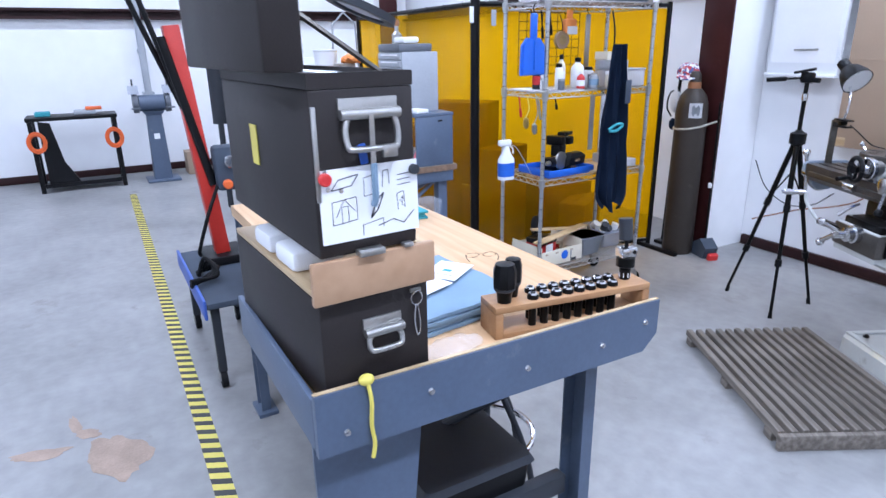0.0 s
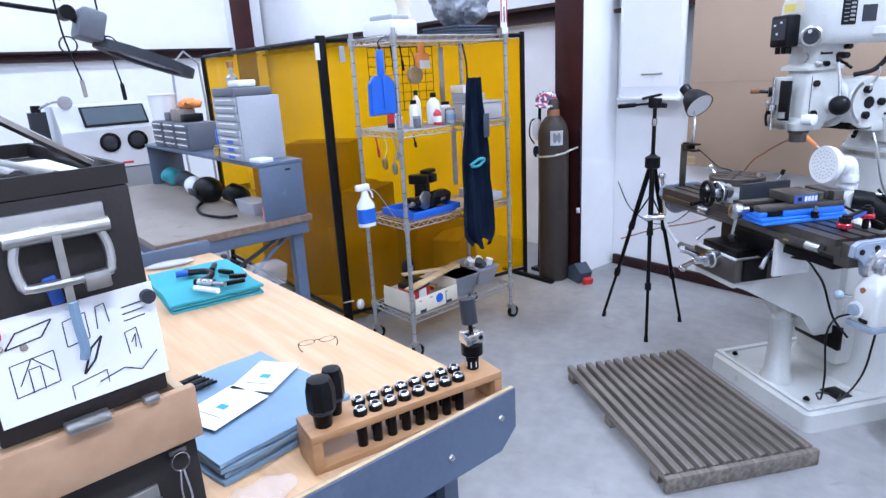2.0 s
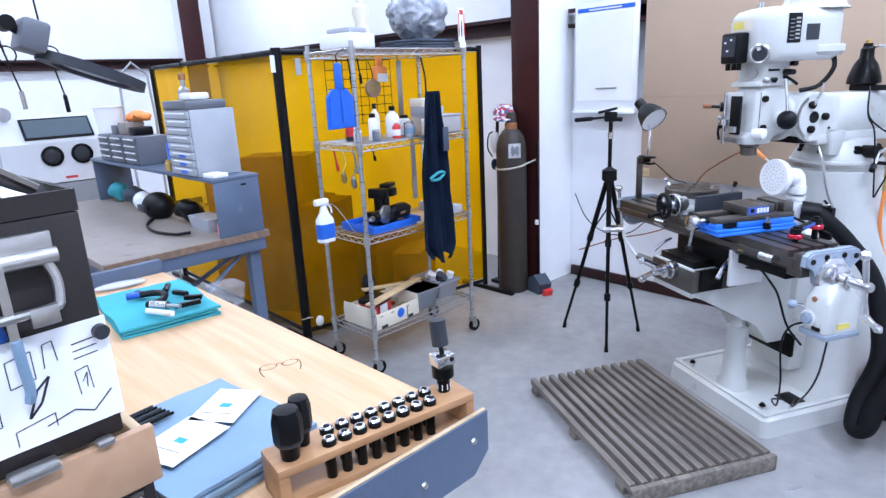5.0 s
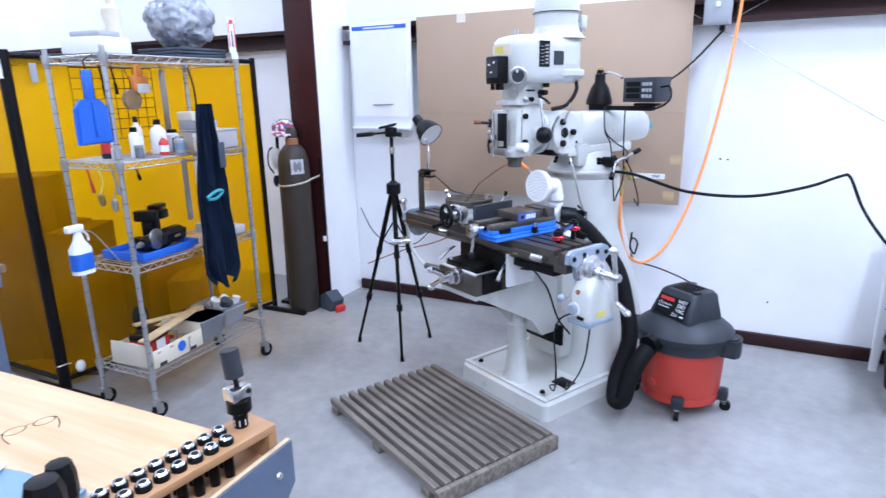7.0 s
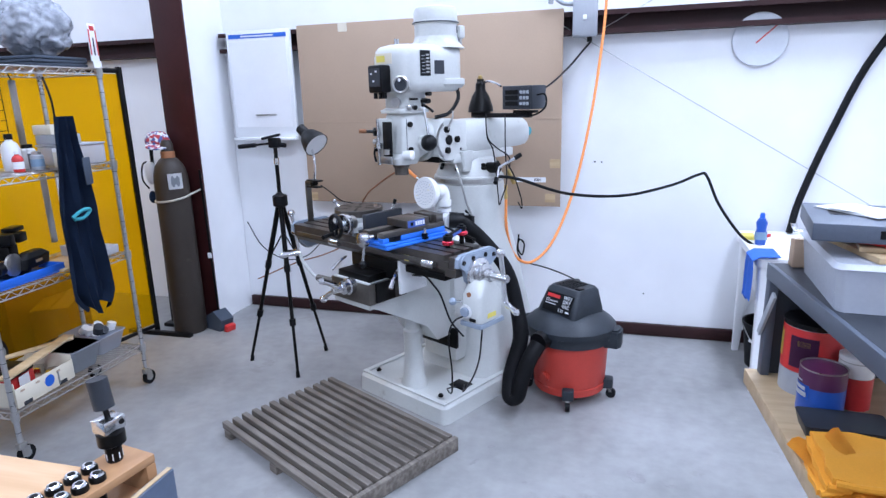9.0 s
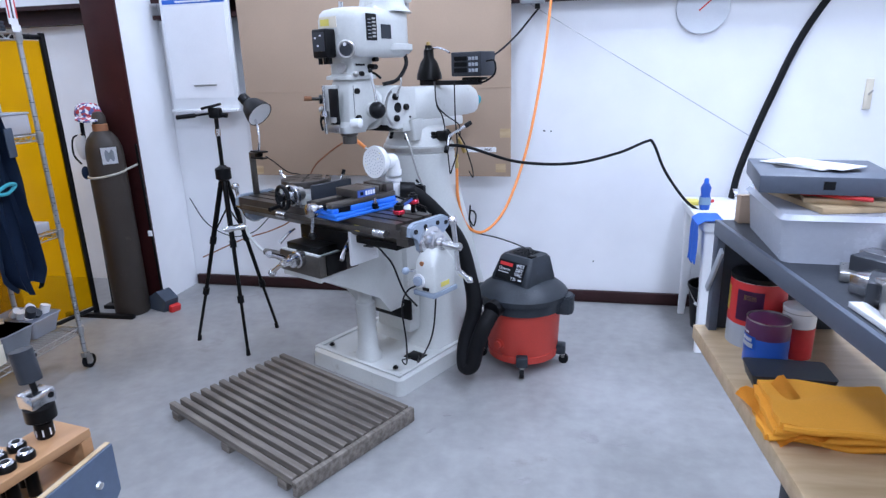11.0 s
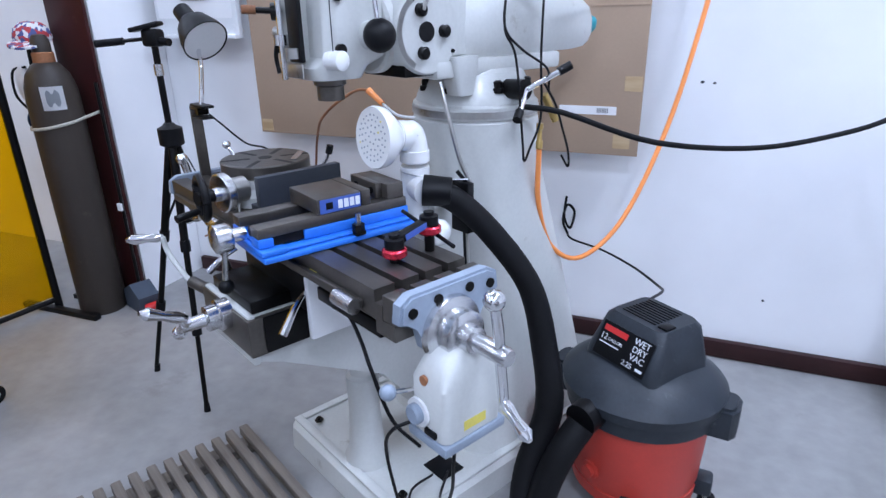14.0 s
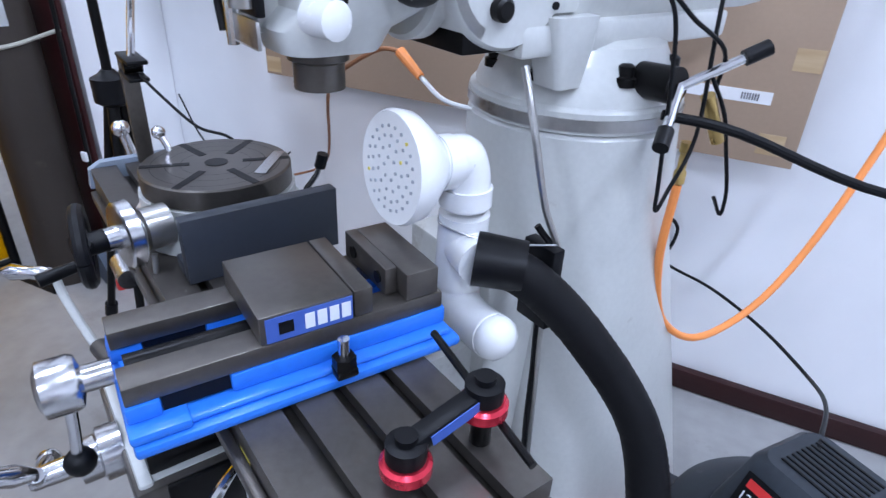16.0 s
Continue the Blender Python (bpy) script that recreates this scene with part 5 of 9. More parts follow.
def hoses_on_wall():
    o = thing("air_hose", ident(), "bright orange air hose looping down from above", "hose")
    # one loop from the ceiling line down and up to the mill's fitting
    part("hose", tube([(0.17, 4.60, 4.55), (0.17, 4.60, 3.2), (0.165, 4.60, 2.3), (0.14, 4.55, 1.9), (0.09, 4.48, 1.5), (0.01, 4.38, 1.1), (-0.10, 4.26, 0.80), (-0.22, 4.15, 0.685), (-0.31, 4.06, 0.75), (-0.345, 3.99, 0.92), (-0.345, 3.965, 1.10)], 0.0085, 10), ORANGE, o)
    part("fitting", lathe([(0.007, 0), (0.011, 0.004), (0.011, 0.025), (0.008, 0.03), (0.008, 0.06), (0.011, 0.062), (0.011, 0.08)], (-0.345, 3.965, 1.10), (0, 0, 1), 12), BRASSY, o)
    k = thing("supply_cable", ident(), "thick black cable swung across the white wall", "cable")
    part("cable", tube([(-0.39, 3.89, 1.24), (-0.268, 3.926, 1.22), (-0.01, 4.056, 1.122), (0.298, 4.26, 1.082), (0.57, 4.388, 1.126), (0.73, 4.47, 1.18), (0.779, 4.48, 1.17), (0.852, 4.452, 1.008), (0.966, 4.396, 0.845), (1.05, 4.35, 0.78)], 0.0085, 10), RUBBER, k)
    v = thing("power_lead", NORTH, "thin black cord with a hanging coil against the wall", "cord")
    part("cord", tube([(-0.375, 4.82, 0.52), (-0.34, 4.81, 0.50), (-0.2, 4.75, 0.49), (-0.05, 4.6, 0.49), (0.06, 4.4, 0.51), (0.08, 4.2, 0.58), (0.05, 4.0, 0.635), (0.04, 3.93, 0.63)], 0.005, 8), BLACK, v)
    part("coil", tube([(-0.375, 4.83, 0.52), (-0.40, 4.83, 0.58), (-0.385, 4.83, 0.66), (-0.35, 4.83, 0.63), (-0.365, 4.83, 0.55), (-0.395, 4.83, 0.60), (-0.39, 4.83, 0.70)], 0.006, 8), BLACK, v)
    s = thing("stay_wire", NORTH, "thin grey stay wire running slantwise along the wall", "wire")
    part("strand", cyl((-0.1, 4.83, 2.09), (2.6, 4.83, 0.45), 0.0026, n=8), WIRE, s)
    part("strand", cyl((0.08, 4.83, 2.03), (0.75, 4.83, 2.38), 0.0026, n=8), WIRE, s)
    p = thing("drain_hose", NORTH, "black rubber hose leaning from the sink up the wall", "hose")
    part("hose", tube([(1.31, 4.72, 0.80), (1.36, 4.78, 1.0), (1.5, 4.84, 1.4), (1.68, 4.85, 1.85), (2.0, 4.84, 2.3), (2.4, 4.84, 2.6)], 0.021, 12), RUBBER, p)
    f = thing("mill_cord", ident(), "black cord from the junction box to the readout", "cord")
    part("cord", tube([(0.07, 4.73, 1.98), (0.03, 4.68, 1.93), (-0.05, 4.6, 1.83), (-0.15, 4.35, 1.72), (-0.25, 4.12, 1.66)], 0.006, 8), BLACK, f)
    g = thing("extension_cord", ident(), "twisted red and brown extension cord crossing the wall", "cord")
    part("cord", tube([(-2.55, 4.84, 0.25), (-2.2, 4.84, 0.40), (-1.9, 4.8, 0.5), (-1.7, 4.75, 0.62), (-1.35, 4.3, 1.02), (-1.15, 4.05, 1.16), (-1.0, 4.0, 1.25), (-0.92, 3.98, 1.26)], 0.005, 8), RUST, g)
    part("plug", cyl((-0.93, 3.98, 1.26), (-0.87, 3.96, 1.22), 0.012, 0.009, 10), ORANGE, g)
    part("lead", tube([(-0.87, 3.96, 1.22), (-0.80, 3.93, 1.19), (-0.70, 3.9, 1.19)], 0.005, 8), WHITEPLASTIC, g)
    w = thing("loose_cable", NORTH, "thin dark cord drooping along the wall by the column", "cord")
    part("cord", tube([(-2.62, 4.83, 0.72), (-2.5, 4.83, 0.52), (-2.3, 4.83, 0.42), (-2.1, 4.82, 0.46), (-1.95, 4.8, 0.58)], 0.004, 6), BLACK, w)


hoses_on_wall()


# ---- near workbench with the tool chests ----
BT = 1.0  # bench top height
BX = 0.028  # the bench and all on it


def workbench():
    t = thing("workbench", pose(BX - 0.57, 1.385, 0, 0, 0, 0.4) @ pose(0.57, -1.385, 0), "blue-grey steel workbench with a blond wooden top", "workbench")
    part("top", prism([(-0.59, 0.517), (-0.59, 1.40), (-2.3, 1.40), (-2.3, 0.72), (-1.17, 0.72), (-1.17, 0.517)], BT - 0.045, BT, bevel=0.003), MAPLE, t, "blond maple worktop")
    stop = part("end_stop", prism([(0.503, 0.915), (1.34, 0.905), (1.385, 0.945), (1.385, 1.035), (0.503, 1.045)], -0.587, -0.57, m=Matrix(((0, 0, 1, 0), (1, 0, 0, 0), (0, 1, 0, 0), (0, 0, 0, 1)))), STEELBLUE, t, "blue-grey steel end plate")
    part("edge_strip", prism([(0.503, 1.0455), (0.503, 1.0475), (1.385, 1.0375), (1.385, 1.0355)], -0.583, -0.574, m=Matrix(((0, 0, 1, 0), (1, 0, 0, 0), (0, 1, 0, 0), (0, 0, 0, 1)))), TANWOOD, stop)
    for y, z in ((0.56, 0.955), (0.74, 0.985), (0.98, 0.965), (1.2, 0.96), (1.34, 0.985)):
        part("rivet", lathe([(0.008, 0), (0.006, 0.004), (0.002, 0.005)], (-0.569, y, z), (1, 0, 0), 10), BRIGHT, stop)
    part("side_stop", box(-1.17, -0.59, 0.503, 0.5155, 0.92, 1.03, 0.002), STEELBLUE, t)
    part("far_stop", box(-2.335, -2.302, 0.9, 1.40, 0.96, 1.05, 0.002), STEELBLUE, t)
    part("front_rail", box(-2.28, -0.62, 1.35, 1.38, 0.87, 0.954, 0.002), STEELBLUE, t)
    for x, y in ((-0.75, 1.33), (-2.2, 1.33), (-2.26, 0.77)):
        leg = part("leg", box(x - 0.04, x + 0.04, y - 0.003, y + 0.003, 0.02, 0.94, 0.0), STEELBLUE, t)
        part("leg_flange", box(x - 0.043, x - 0.037, y - 0.04, y - 0.0035, 0.02, 0.94), STEELBLUE, leg)
        part("leg_flange", box(x + 0.037, x + 0.043, y - 0.04, y - 0.0035, 0.02, 0.94), STEELBLUE, leg)
        part("foot", box(x - 0.07, x + 0.07, y - 0.06, y + 0.03, 0.0, 0.02, 0.003), STEELBLUE, leg)
    g = part("gusset_leg", prism([(0.54, 0.0), (0.66, 0.0), (0.75, 0.91), (0.51, 0.91), (0.51, 0.8)], -0.64, -0.63, m=Matrix(((0, 0, 1, 0), (1, 0, 0, 0), (0, 1, 0, 0), (0, 0, 0, 1)))), STEELBLUE, t)
    part("diagonal_brace", cyl((-0.75, 1.26, 0.82), (-1.3, 0.75, 0.25), 0.014, n=10), SLATE, t)
    part("lower_rail", box(-0.77, -0.73, 0.62, 1.26, 0.40, 0.46, 0.003), SLATE, t)
    part("lower_shelf", box(-2.15, -0.7, 0.78, 1.22, 0.28, 0.30, 0.002), SLATE, t)


workbench()
for x0, x1, y0, y1, h, lab in ((-1.1, -0.75, 0.82, 1.15, 0.24, "dark storage bin on the bench's lower shelf"), (-1.7, -1.2, 0.8, 1.16, 0.3, "black storage tote on the bench's lower shelf")):
    tb = thing("storage_tote", pose(BX + (x0 + x1) / 2, (y0 + y1) / 2, 0.301), lab, "storage box")
    hx, hy = (x1 - x0) / 2, (y1 - y0) / 2
    part("body", loft([(0, -hx + 0.02, hx - 0.02, -hy + 0.02, hy - 0.02, 0.02), (h, -hx, hx, -hy, hy, 0.02)]), BLACK, tb)
    part("lid", loft([(h, -hx - 0.01, hx + 0.01, -hy - 0.01, hy + 0.01, 0.02), (h + 0.02, -hx, hx, -hy, hy, 0.02)]), SLATE, tb)


def stool():
    t = thing("shop_stool", pose(-1.28, 1.36, 0), "round shop stool with a chrome foot ring", "stool")
    part("seat", lathe([(0.15, 0.60), (0.16, 0.61), (0.16, 0.64), (0.14, 0.655), (0.0, 0.66)], n=32), BLACK, t)
    bm = bmesh.new()
    tube([(0.19 * math.cos(radians(a)), 0.19 * math.sin(radians(a)), 0.22) for a in range(0, 361, 20)], 0.011, 10, bm, 2)
    part("foot_ring", bm, CHROME, t, "chrome foot ring")
    part("post", cyl((0, 0, 0.3), (0, 0, 0.6), 0.025, n=16), SLATE, t)
    for a in (20, 110, 200, 290):
        c, s = math.cos(radians(a)), math.sin(radians(a))
        part("leg", tube([(0.03 * c, 0.03 * s, 0.5), (0.18 * c, 0.18 * s, 0.24), (0.24 * c, 0.24 * s, 0.012)], 0.012, 10), SLATE, t)


stool()


def chest_handle(parent, y0, y1, z, drop=0.052):
    b = part("handle_plate", box(0.0, 0.006, y0, y1, z, z + 0.03, 0.002), NICKEL, parent, "worn nickel handle plate")
    part("handle_roll", cyl((0.012, y0, z + 0.004), (0.012, y1, z + 0.004), 0.009, n=14), NICKEL, b)
    part("bail", tube([(0.012, y0 + 0.012, z), (0.014, y0 + 0.006, z - drop * 0.4), (0.018, y0 + 0.008, z - drop * 0.87), (0.02, y0 + 0.018, z - drop), (0.02, y1 - 0.018, z - drop), (0.018, y1 - 0.008, z - drop * 0.87), (0.014, y1 - 0.006, z - drop * 0.4), (0.012, y1 - 0.012, z)], 0.0055, 10, steps=3), NICKEL, b)


CHESTS = pose(BX - 0.572, 0.54, 0, 0, 0, 3) @ pose(0.6, -0.535, 0)  # the stacked chests stand slightly turned


def tool_chests():
    lo = thing("tool_chest", CHESTS @ pose(-0.618, 0, BT), "dark brown steel tool chest standing on the bench", "tool chest", "tool chests")
    part("body", box(-0.53, 0.0, 0.53, 0.752, 0.0, 0.21, 0.004), CHEST, lo)
    chest_handle(lo, 0.61, 0.69, 0.13, 0.03)
    k = part("key_clip", box(0.0, 0.004, 0.712, 0.735, 0.19, 0.197), NICKEL, lo)
    bm = bmesh.new()
    tube([(0.006, 0.724 + 0.012 * math.cos(radians(a)), 0.178 + 0.014 * math.sin(radians(a))) for a in range(0, 361, 30)], 0.0014, 6, bm, 2)
    tube([(0.006, 0.722, 0.166), (0.007, 0.718, 0.13), (0.007, 0.724, 0.10), (0.007, 0.73, 0.12), (0.006, 0.726, 0.165)], 0.0016, 6, bm)
    part("key_ring", bm, BRIGHT, k)
    sh = thing("plywood_tray", CHESTS @ pose(-0.6, 0, BT + 0.212), "pale plywood board lying between the two tool chests", "tray")
    part("front_board", box(-0.01, 0.004, 0.515, 0.757, 0.0, 0.078, 0.003), BOARDWOOD, sh)
    part("back_board", box(-0.54, -0.012, 0.738, 0.752, 0.0, 0.07, 0.003), TANWOOD, sh)
    part("floor_board", box(-0.54, -0.012, 0.53, 0.736, 0.0, 0.012, 0.001), TANWOOD, sh)
    for x in (-0.20, -0.34):
        part("paper_wad", box(x - 0.055, x + 0.055, 0.532, 0.64, 0.013, 0.055, 0.012), PAPER, sh)
    part("magnet_bar", box(-0.006, 0.016, 0.60, 0.65, 0.078, 0.09, 0.003), NICKEL, sh)
    part("magnet_bar", box(-0.006, 0.01, 0.69, 0.71, 0.078, 0.087, 0.003), NICKEL, sh)
    up = thing("tool_chest", CHESTS @ pose(-0.612, 0, BT + 0.291), "dark brown steel tool chest with its lid open", "tool chest", "tool chests")
    part("body", box(-0.53, 0.0, 0.538, 0.728, 0.0, 0.281, 0.004), CHEST, up)
    bm = box(-0.006, 0.0, 0.538, 0.728, 0.2815, 0.306)
    box(-0.53, -0.524, 0.538, 0.728, 0.2815, 0.306, bm=bm)
    box(-0.524, -0.006, 0.722, 0.728, 0.2815, 0.306, bm=bm)
    box(-0.524, -0.006, 0.538, 0.544, 0.2815, 0.306, bm=bm)
    part("rim", bm, CHEST, up)
    lid = part("lid", box(-0.53, 0.01, 0.47, 0.535, 0.308, 0.72, 0.006), CHEST, up, "raised lid of the chest")
    part("lid_stay", tube([(-0.16, 0.535, 0.44), (-0.12, 0.63, 0.365), (-0.09, 0.715, 0.30)], 0.006, 6), BARE, lid, "flat steel lid stay")
    chest_handle(up, 0.586, 0.694, 0.236)
    for y, z in ((0.556, 0.15), (0.56, 0.12), (0.583, 0.115)):
        part("rivet", lathe([(0.005, 0), (0.004, 0.004)], (0.0, y, z), (1, 0, 0), 10), BRIGHT, up)
    part("corner_trim", box(0.0, 0.004, 0.540, 0.548, 0.10, 0.255, 0.001), NICKEL, up)
    pp = part("drawing_sheet", box(0.001, 0.0025, 0.545, 0.732, 0.02, 0.148, m=pose(0, 0, 0, 0.5, 0, 0)), PAPER, up, "white sheet with ink sketches")
    ink = bmesh.new()

    def stroke(*pts, w=0.0006):
        for (y0, z0), (y1, z1) in zip(pts, pts[1:]):
            d = Vector((0, y1 - y0, z1 - z0))
            s = Vector((0, -d.z, d.y)).normalized() * w
            f = [ink.verts.new(Vector((0.0031, y0, z0)) + s), ink.verts.new(Vector((0.0031, y0, z0)) - s), ink.verts.new(Vector((0.0031, y1, z1)) - s), ink.verts.new(Vector((0.0031, y1, z1)) + s)]
            ink.faces.new(f)
    stroke((0.565, 0.105), (0.578, 0.122), (0.615, 0.128), (0.602, 0.11), (0.565, 0.105), w=0.0009)
    stroke((0.565, 0.045), (0.565, 0.085), (0.61, 0.09), (0.61, 0.05), (0.565, 0.045))
    stroke((0.571, 0.058), (0.587, 0.088), (0.606, 0.066))
    stroke((0.582, 0.045), (0.582, 0.075), (0.594, 0.076), (0.594, 0.046))
    stroke((0.625, 0.088), (0.625, 0.12), (0.65, 0.125), (0.65, 0.092), (0.625, 0.088))
    stroke((0.66, 0.1), (0.662, 0.128), (0.672, 0.13), (0.674, 0.105))
    stroke((0.636, 0.048), (0.648, 0.078), (0.662, 0.09), (0.65, 0.062), (0.636, 0.048), w=0.0014)
    stroke((0.69, 0.055), (0.688, 0.085), (0.702, 0.088), (0.704, 0.058))
    stroke((0.694, 0.07), (0.7, 0.08), (0.698, 0.062))
    stroke((0.62, 0.02), (0.62, 0.038), (0.66, 0.045), (0.66, 0.028))
    for k in range(3):
        stroke((0.69, 0.1 + 0.009 * k), (0.716, 0.102 + 0.009 * k), w=0.0007)
    stroke((0.65, 0.032), (0.68, 0.04), (0.7, 0.03), (0.722, 0.05), w=0.0008)
    bmesh.ops.translate(ink, verts=ink.verts[:], vec=(0, 0, 0.012))
    tagged(part("pen_sketch", ink, INK, pp), kind="stuff")
    part("red_magnet", lathe([(0.011, 0), (0.011, 0.008), (0.009, 0.01)], (0.003, 0.554, 0.138), (1, 0, 0), 18), REDPLASTIC, up)
    part("grey_magnet", cyl((0.003, 0.722, 0.137), (0.012, 0.722, 0.137), 0.009, n=14), SLATE, up)
    ly = thing("key_lanyard", CHESTS @ pose(-0.612, 0.004, BT + 0.33), "blue and white key lanyard hanging from the chest handle", "keys")
    part("strap", box(0.021, 0.023, 0.628, 0.637, 0.12, 0.20, m=pose(0, 0, 0, 0, 0, 0)), NICKEL, ly)
    part("ribbon", tube([(0.022, 0.633, 0.12), (0.02, 0.634, 0.09), (0.016, 0.636, 0.06), (0.012, 0.634, 0.045)], 0.006, 6), PALEBLUE, ly)
    part("clip", box(0.018, 0.026, 0.650, 0.678, 0.128, 0.15, 0.002), NICKEL, ly)
    part("keys", box(0.006, 0.012, 0.625, 0.64, 0.03, 0.065, 0.003, m=pose(0, 0, 0, 8, 0, 0)), CANBLUE, ly)
    # loose tools lying in the open chest top
    for i, (y, r, m, lab) in enumerate(((0.60, 0.012, BRIGHT, "steel bar tool lying in the open chest top"), (0.64, 0.009, NICKEL, "nickel rod tool lying in the open chest top"))):
        solo("tool_bar", cyl((-0.45, y, 0), (-0.08, y + 0.03, 0), r, n=12), m, CHESTS @ pose(-0.612, 0, BT + 0.291 + 0.2815 + r), lab, "tool")
    solo("folded_paper", box(-0.35, -0.12, 0.665, 0.715, 0, 0.008, 0.002), PAPER, CHESTS @ pose(-0.612, 0, BT + 0.291 + 0.282), "folded white paper lying in the open chest top", "paper")
    solo("rag_bundle", ball((0, 0, 0.012), 0.03, squash=(1.5, 1, 0.5), sub=3), PALEBLUE, CHESTS @ pose(-1.05, 0.60, BT + 0.291 + 0.2845), "pale blue cloth bundle in the open chest top", "cloth")
    solo("yellow_tag", box(-0.1455, -0.1 - 0.005, 0.5355, 0.5372, 0.12, 0.2), YELLOW, CHESTS @ pose(-0.80, 0, BT + 0.291), "yellow masking tape strip on the chest side", "tape")


tool_chests()


def tie_ribbon():
    t = thing("ribbon_tape", pose(BX - 0.563, 0.605, 0.008), "yellow ribbon tied over the bench end plate", "ribbon")
    part("knot", ball((-0.004, 0, 1.043), 0.016, squash=(0.8, 1, 0.7)), YELLOW, t)
    part("tail", tube([(0.002, 0.0, 1.04), (0.006, 0.004, 1.0), (0.005, 0.002, 0.95), (0.006, 0.006, 0.91), (0.008, 0.0, 0.88)], 0.006, 6, radii=lambda k: 0.0045), YELLOW, t)


tie_ribbon()


def collet_rack():
    m = pose(BX - 0.655, 0.955, BT, 0, 0, 80.5)
    t = thing("collet_rack", m, "oak rack holding rows of steel collets at the bench end", "rack")
    L, D, Hh = 0.415, 0.085, 0.078
    part("top", box(0, L, 0.0, D, Hh - 0.016, Hh, 0.002), OAK, t)
    part("side", box(0, 0.02, 0.0, D, 0, Hh - 0.0165, 0.002), OAK, t)
    part("side", box(L - 0.02, L, 0.0, D, 0, Hh - 0.0165, 0.002), OAK, t)
    part("bottom", box(0.02, L - 0.02, 0.0, D, 0, 0.012, 0.001), OAK, t)
    for k in range(16):
        i, row = k // 2, k % 2
        x, y = 0.105 + 0.031 * i + 0.012 * row, 0.024 + 0.036 * row
        c = thing("collet", m @ pose(x, y, 0.002) @ Matrix.Diagonal((1, 1, 0.91, 1)), "round steel spring collet standing in the oak rack", "collet", "collets in the rack")
        part("body", lathe([(0.0085, 0), (0.0095, 0.004), (0.0095, 0.055), (0.0105, 0.067), (0.0105, 0.074), (0.0135, 0.082), (0.0135, 0.092), (0.0115, 0.095)], n=20), BLACKSTEEL, c)
        part("rim", lathe([(0.0115, 0.0952), (0.0095, 0.0985), (0.006, 0.0988)], n=20), CHROME, c, "polished collet rim")
        part("bore", cyl((0, 0, 0.0986), (0, 0, 0.0993), 0.0062, n=14), BLACK, c)
    for x, y, s, lab in ((0.035, 0.03, 1.0, "large black drill chuck standing on the oak rack"), (0.068, 0.055, 0.78, "small black drill chuck standing on the oak rack")):
        c = thing("drill_chuck", m @ pose(x, y, Hh), lab, "drill chuck")
        part("arbor", lathe([(0.016 * s, 0.0), (0.018 * s, 0.02), (0.02 * s, 0.028)], n=20), BLACKSTEEL, c)
        part("ring", lathe([(0.022 * s, 0.028), (0.025 * s, 0.032), (0.025 * s, 0.036)], n=24), SLATE, c)
        part("sleeve", lathe([(0.026 * s, 0.037), (0.027 * s, 0.04), (0.027 * s, 0.075), (0.022 * s, 0.092), (0.012 * s, 0.094)], n=9), BLACK, c)
    b = thing("boring_head", m @ pose(0.375, 0.05, Hh), "boring head with a grey abrasive drum in its shank", "boring head")
    part("shank", lathe([(0.013, 0), (0.014, 0.004), (0.014, 0.026), (0.011, 0.03)], n=18), BLACKSTEEL, b)
    for k in range(8):
        a = radians(45 * k)
        part("dial_mark", box(-0.001, 0.001, 0.0138, 0.0146, 0.006, 0.018, m=Matrix.Rotation(a, 4, "Z")), WHITEINK, b)
    part("collar", lathe([(0.016, 0.03), (0.023, 0.034), (0.023, 0.056), (0.02, 0.058)], n=24), BLACKSTEEL, b)
    part("slide", box(-0.021, 0.021, -0.017, 0.017, 0.0585, 0.083, 0.003), BRIGHT, b)
    part("set_screw", cyl((0.012, -0.018, 0.072), (0.012, -0.0165, 0.072), 0.005, n=12), BLACK, b)
    part("bar", cyl((0, 0, 0.083), (0.0, 0.004, 0.10), 0.005, n=12), BLACKSTEEL, b)
    part("drum", cyl((0.0, 0.004, 0.10), (0.0, 0.012, 0.152), 0.017, n=20), SLATE, b)


collet_rack()


def pad_stack(name, x0, x1, y0, y1, turn, colour, label, layers, h=0.006):
    cx, cy = (x0 + x1) / 2, (y0 + y1) / 2
    t = thing(name, pose(BX + cx, cy, BT + 0.001, 0, 0, turn), label, "cloth")
    for i in range(layers):
        d = 0.004 * (i % 2)
        c = part("fold", cloth(x0 - cx + d, x1 - cx - d, y0 - cy + d, y1 - cy - d, i * (h + 0.003), lift=0.003, thick=h - 0.002, seed=i * 3.1 + cx), colour, t)
    return layers * (h + 0.003) + BT + 0.004


top_pale = pad_stack("folded_cloth", -1.12, -0.76, 0.80, 1.10, 7, PALEBLUE, "folded pale blue shop cloth lying on the bench top", 4, 0.009)
top_teal = pad_stack("folded_cloth", -2.06, -1.66, 1.05, 1.34, -6, TEAL, "folded teal shop cloth with small tools on it", 3, 0.008)
for i, (x, y, rz, w, d) in enumerate(((-0.98, 1.02, 35, 0.10, 0.13), (-0.92, 0.90, 20, 0.11, 0.14))):
    sh = thing("note_card", pose(BX + x, y, top_pale + 0.002, 0, 0, rz), "white note card with a small pen sketch on the cloth", "paper")
    part("sheet", box(-w / 2, w / 2, -d / 2, d / 2, 0, 0.0012), PAPER, sh)
    part("sketch_mark", box(-0.012, 0.012, -0.01, 0.006, 0.0013, 0.0018), TEAL, sh)
    part("ink_line", box(-0.035, 0.03, -0.035, -0.0335, 0.0013, 0.0018), INK, sh)
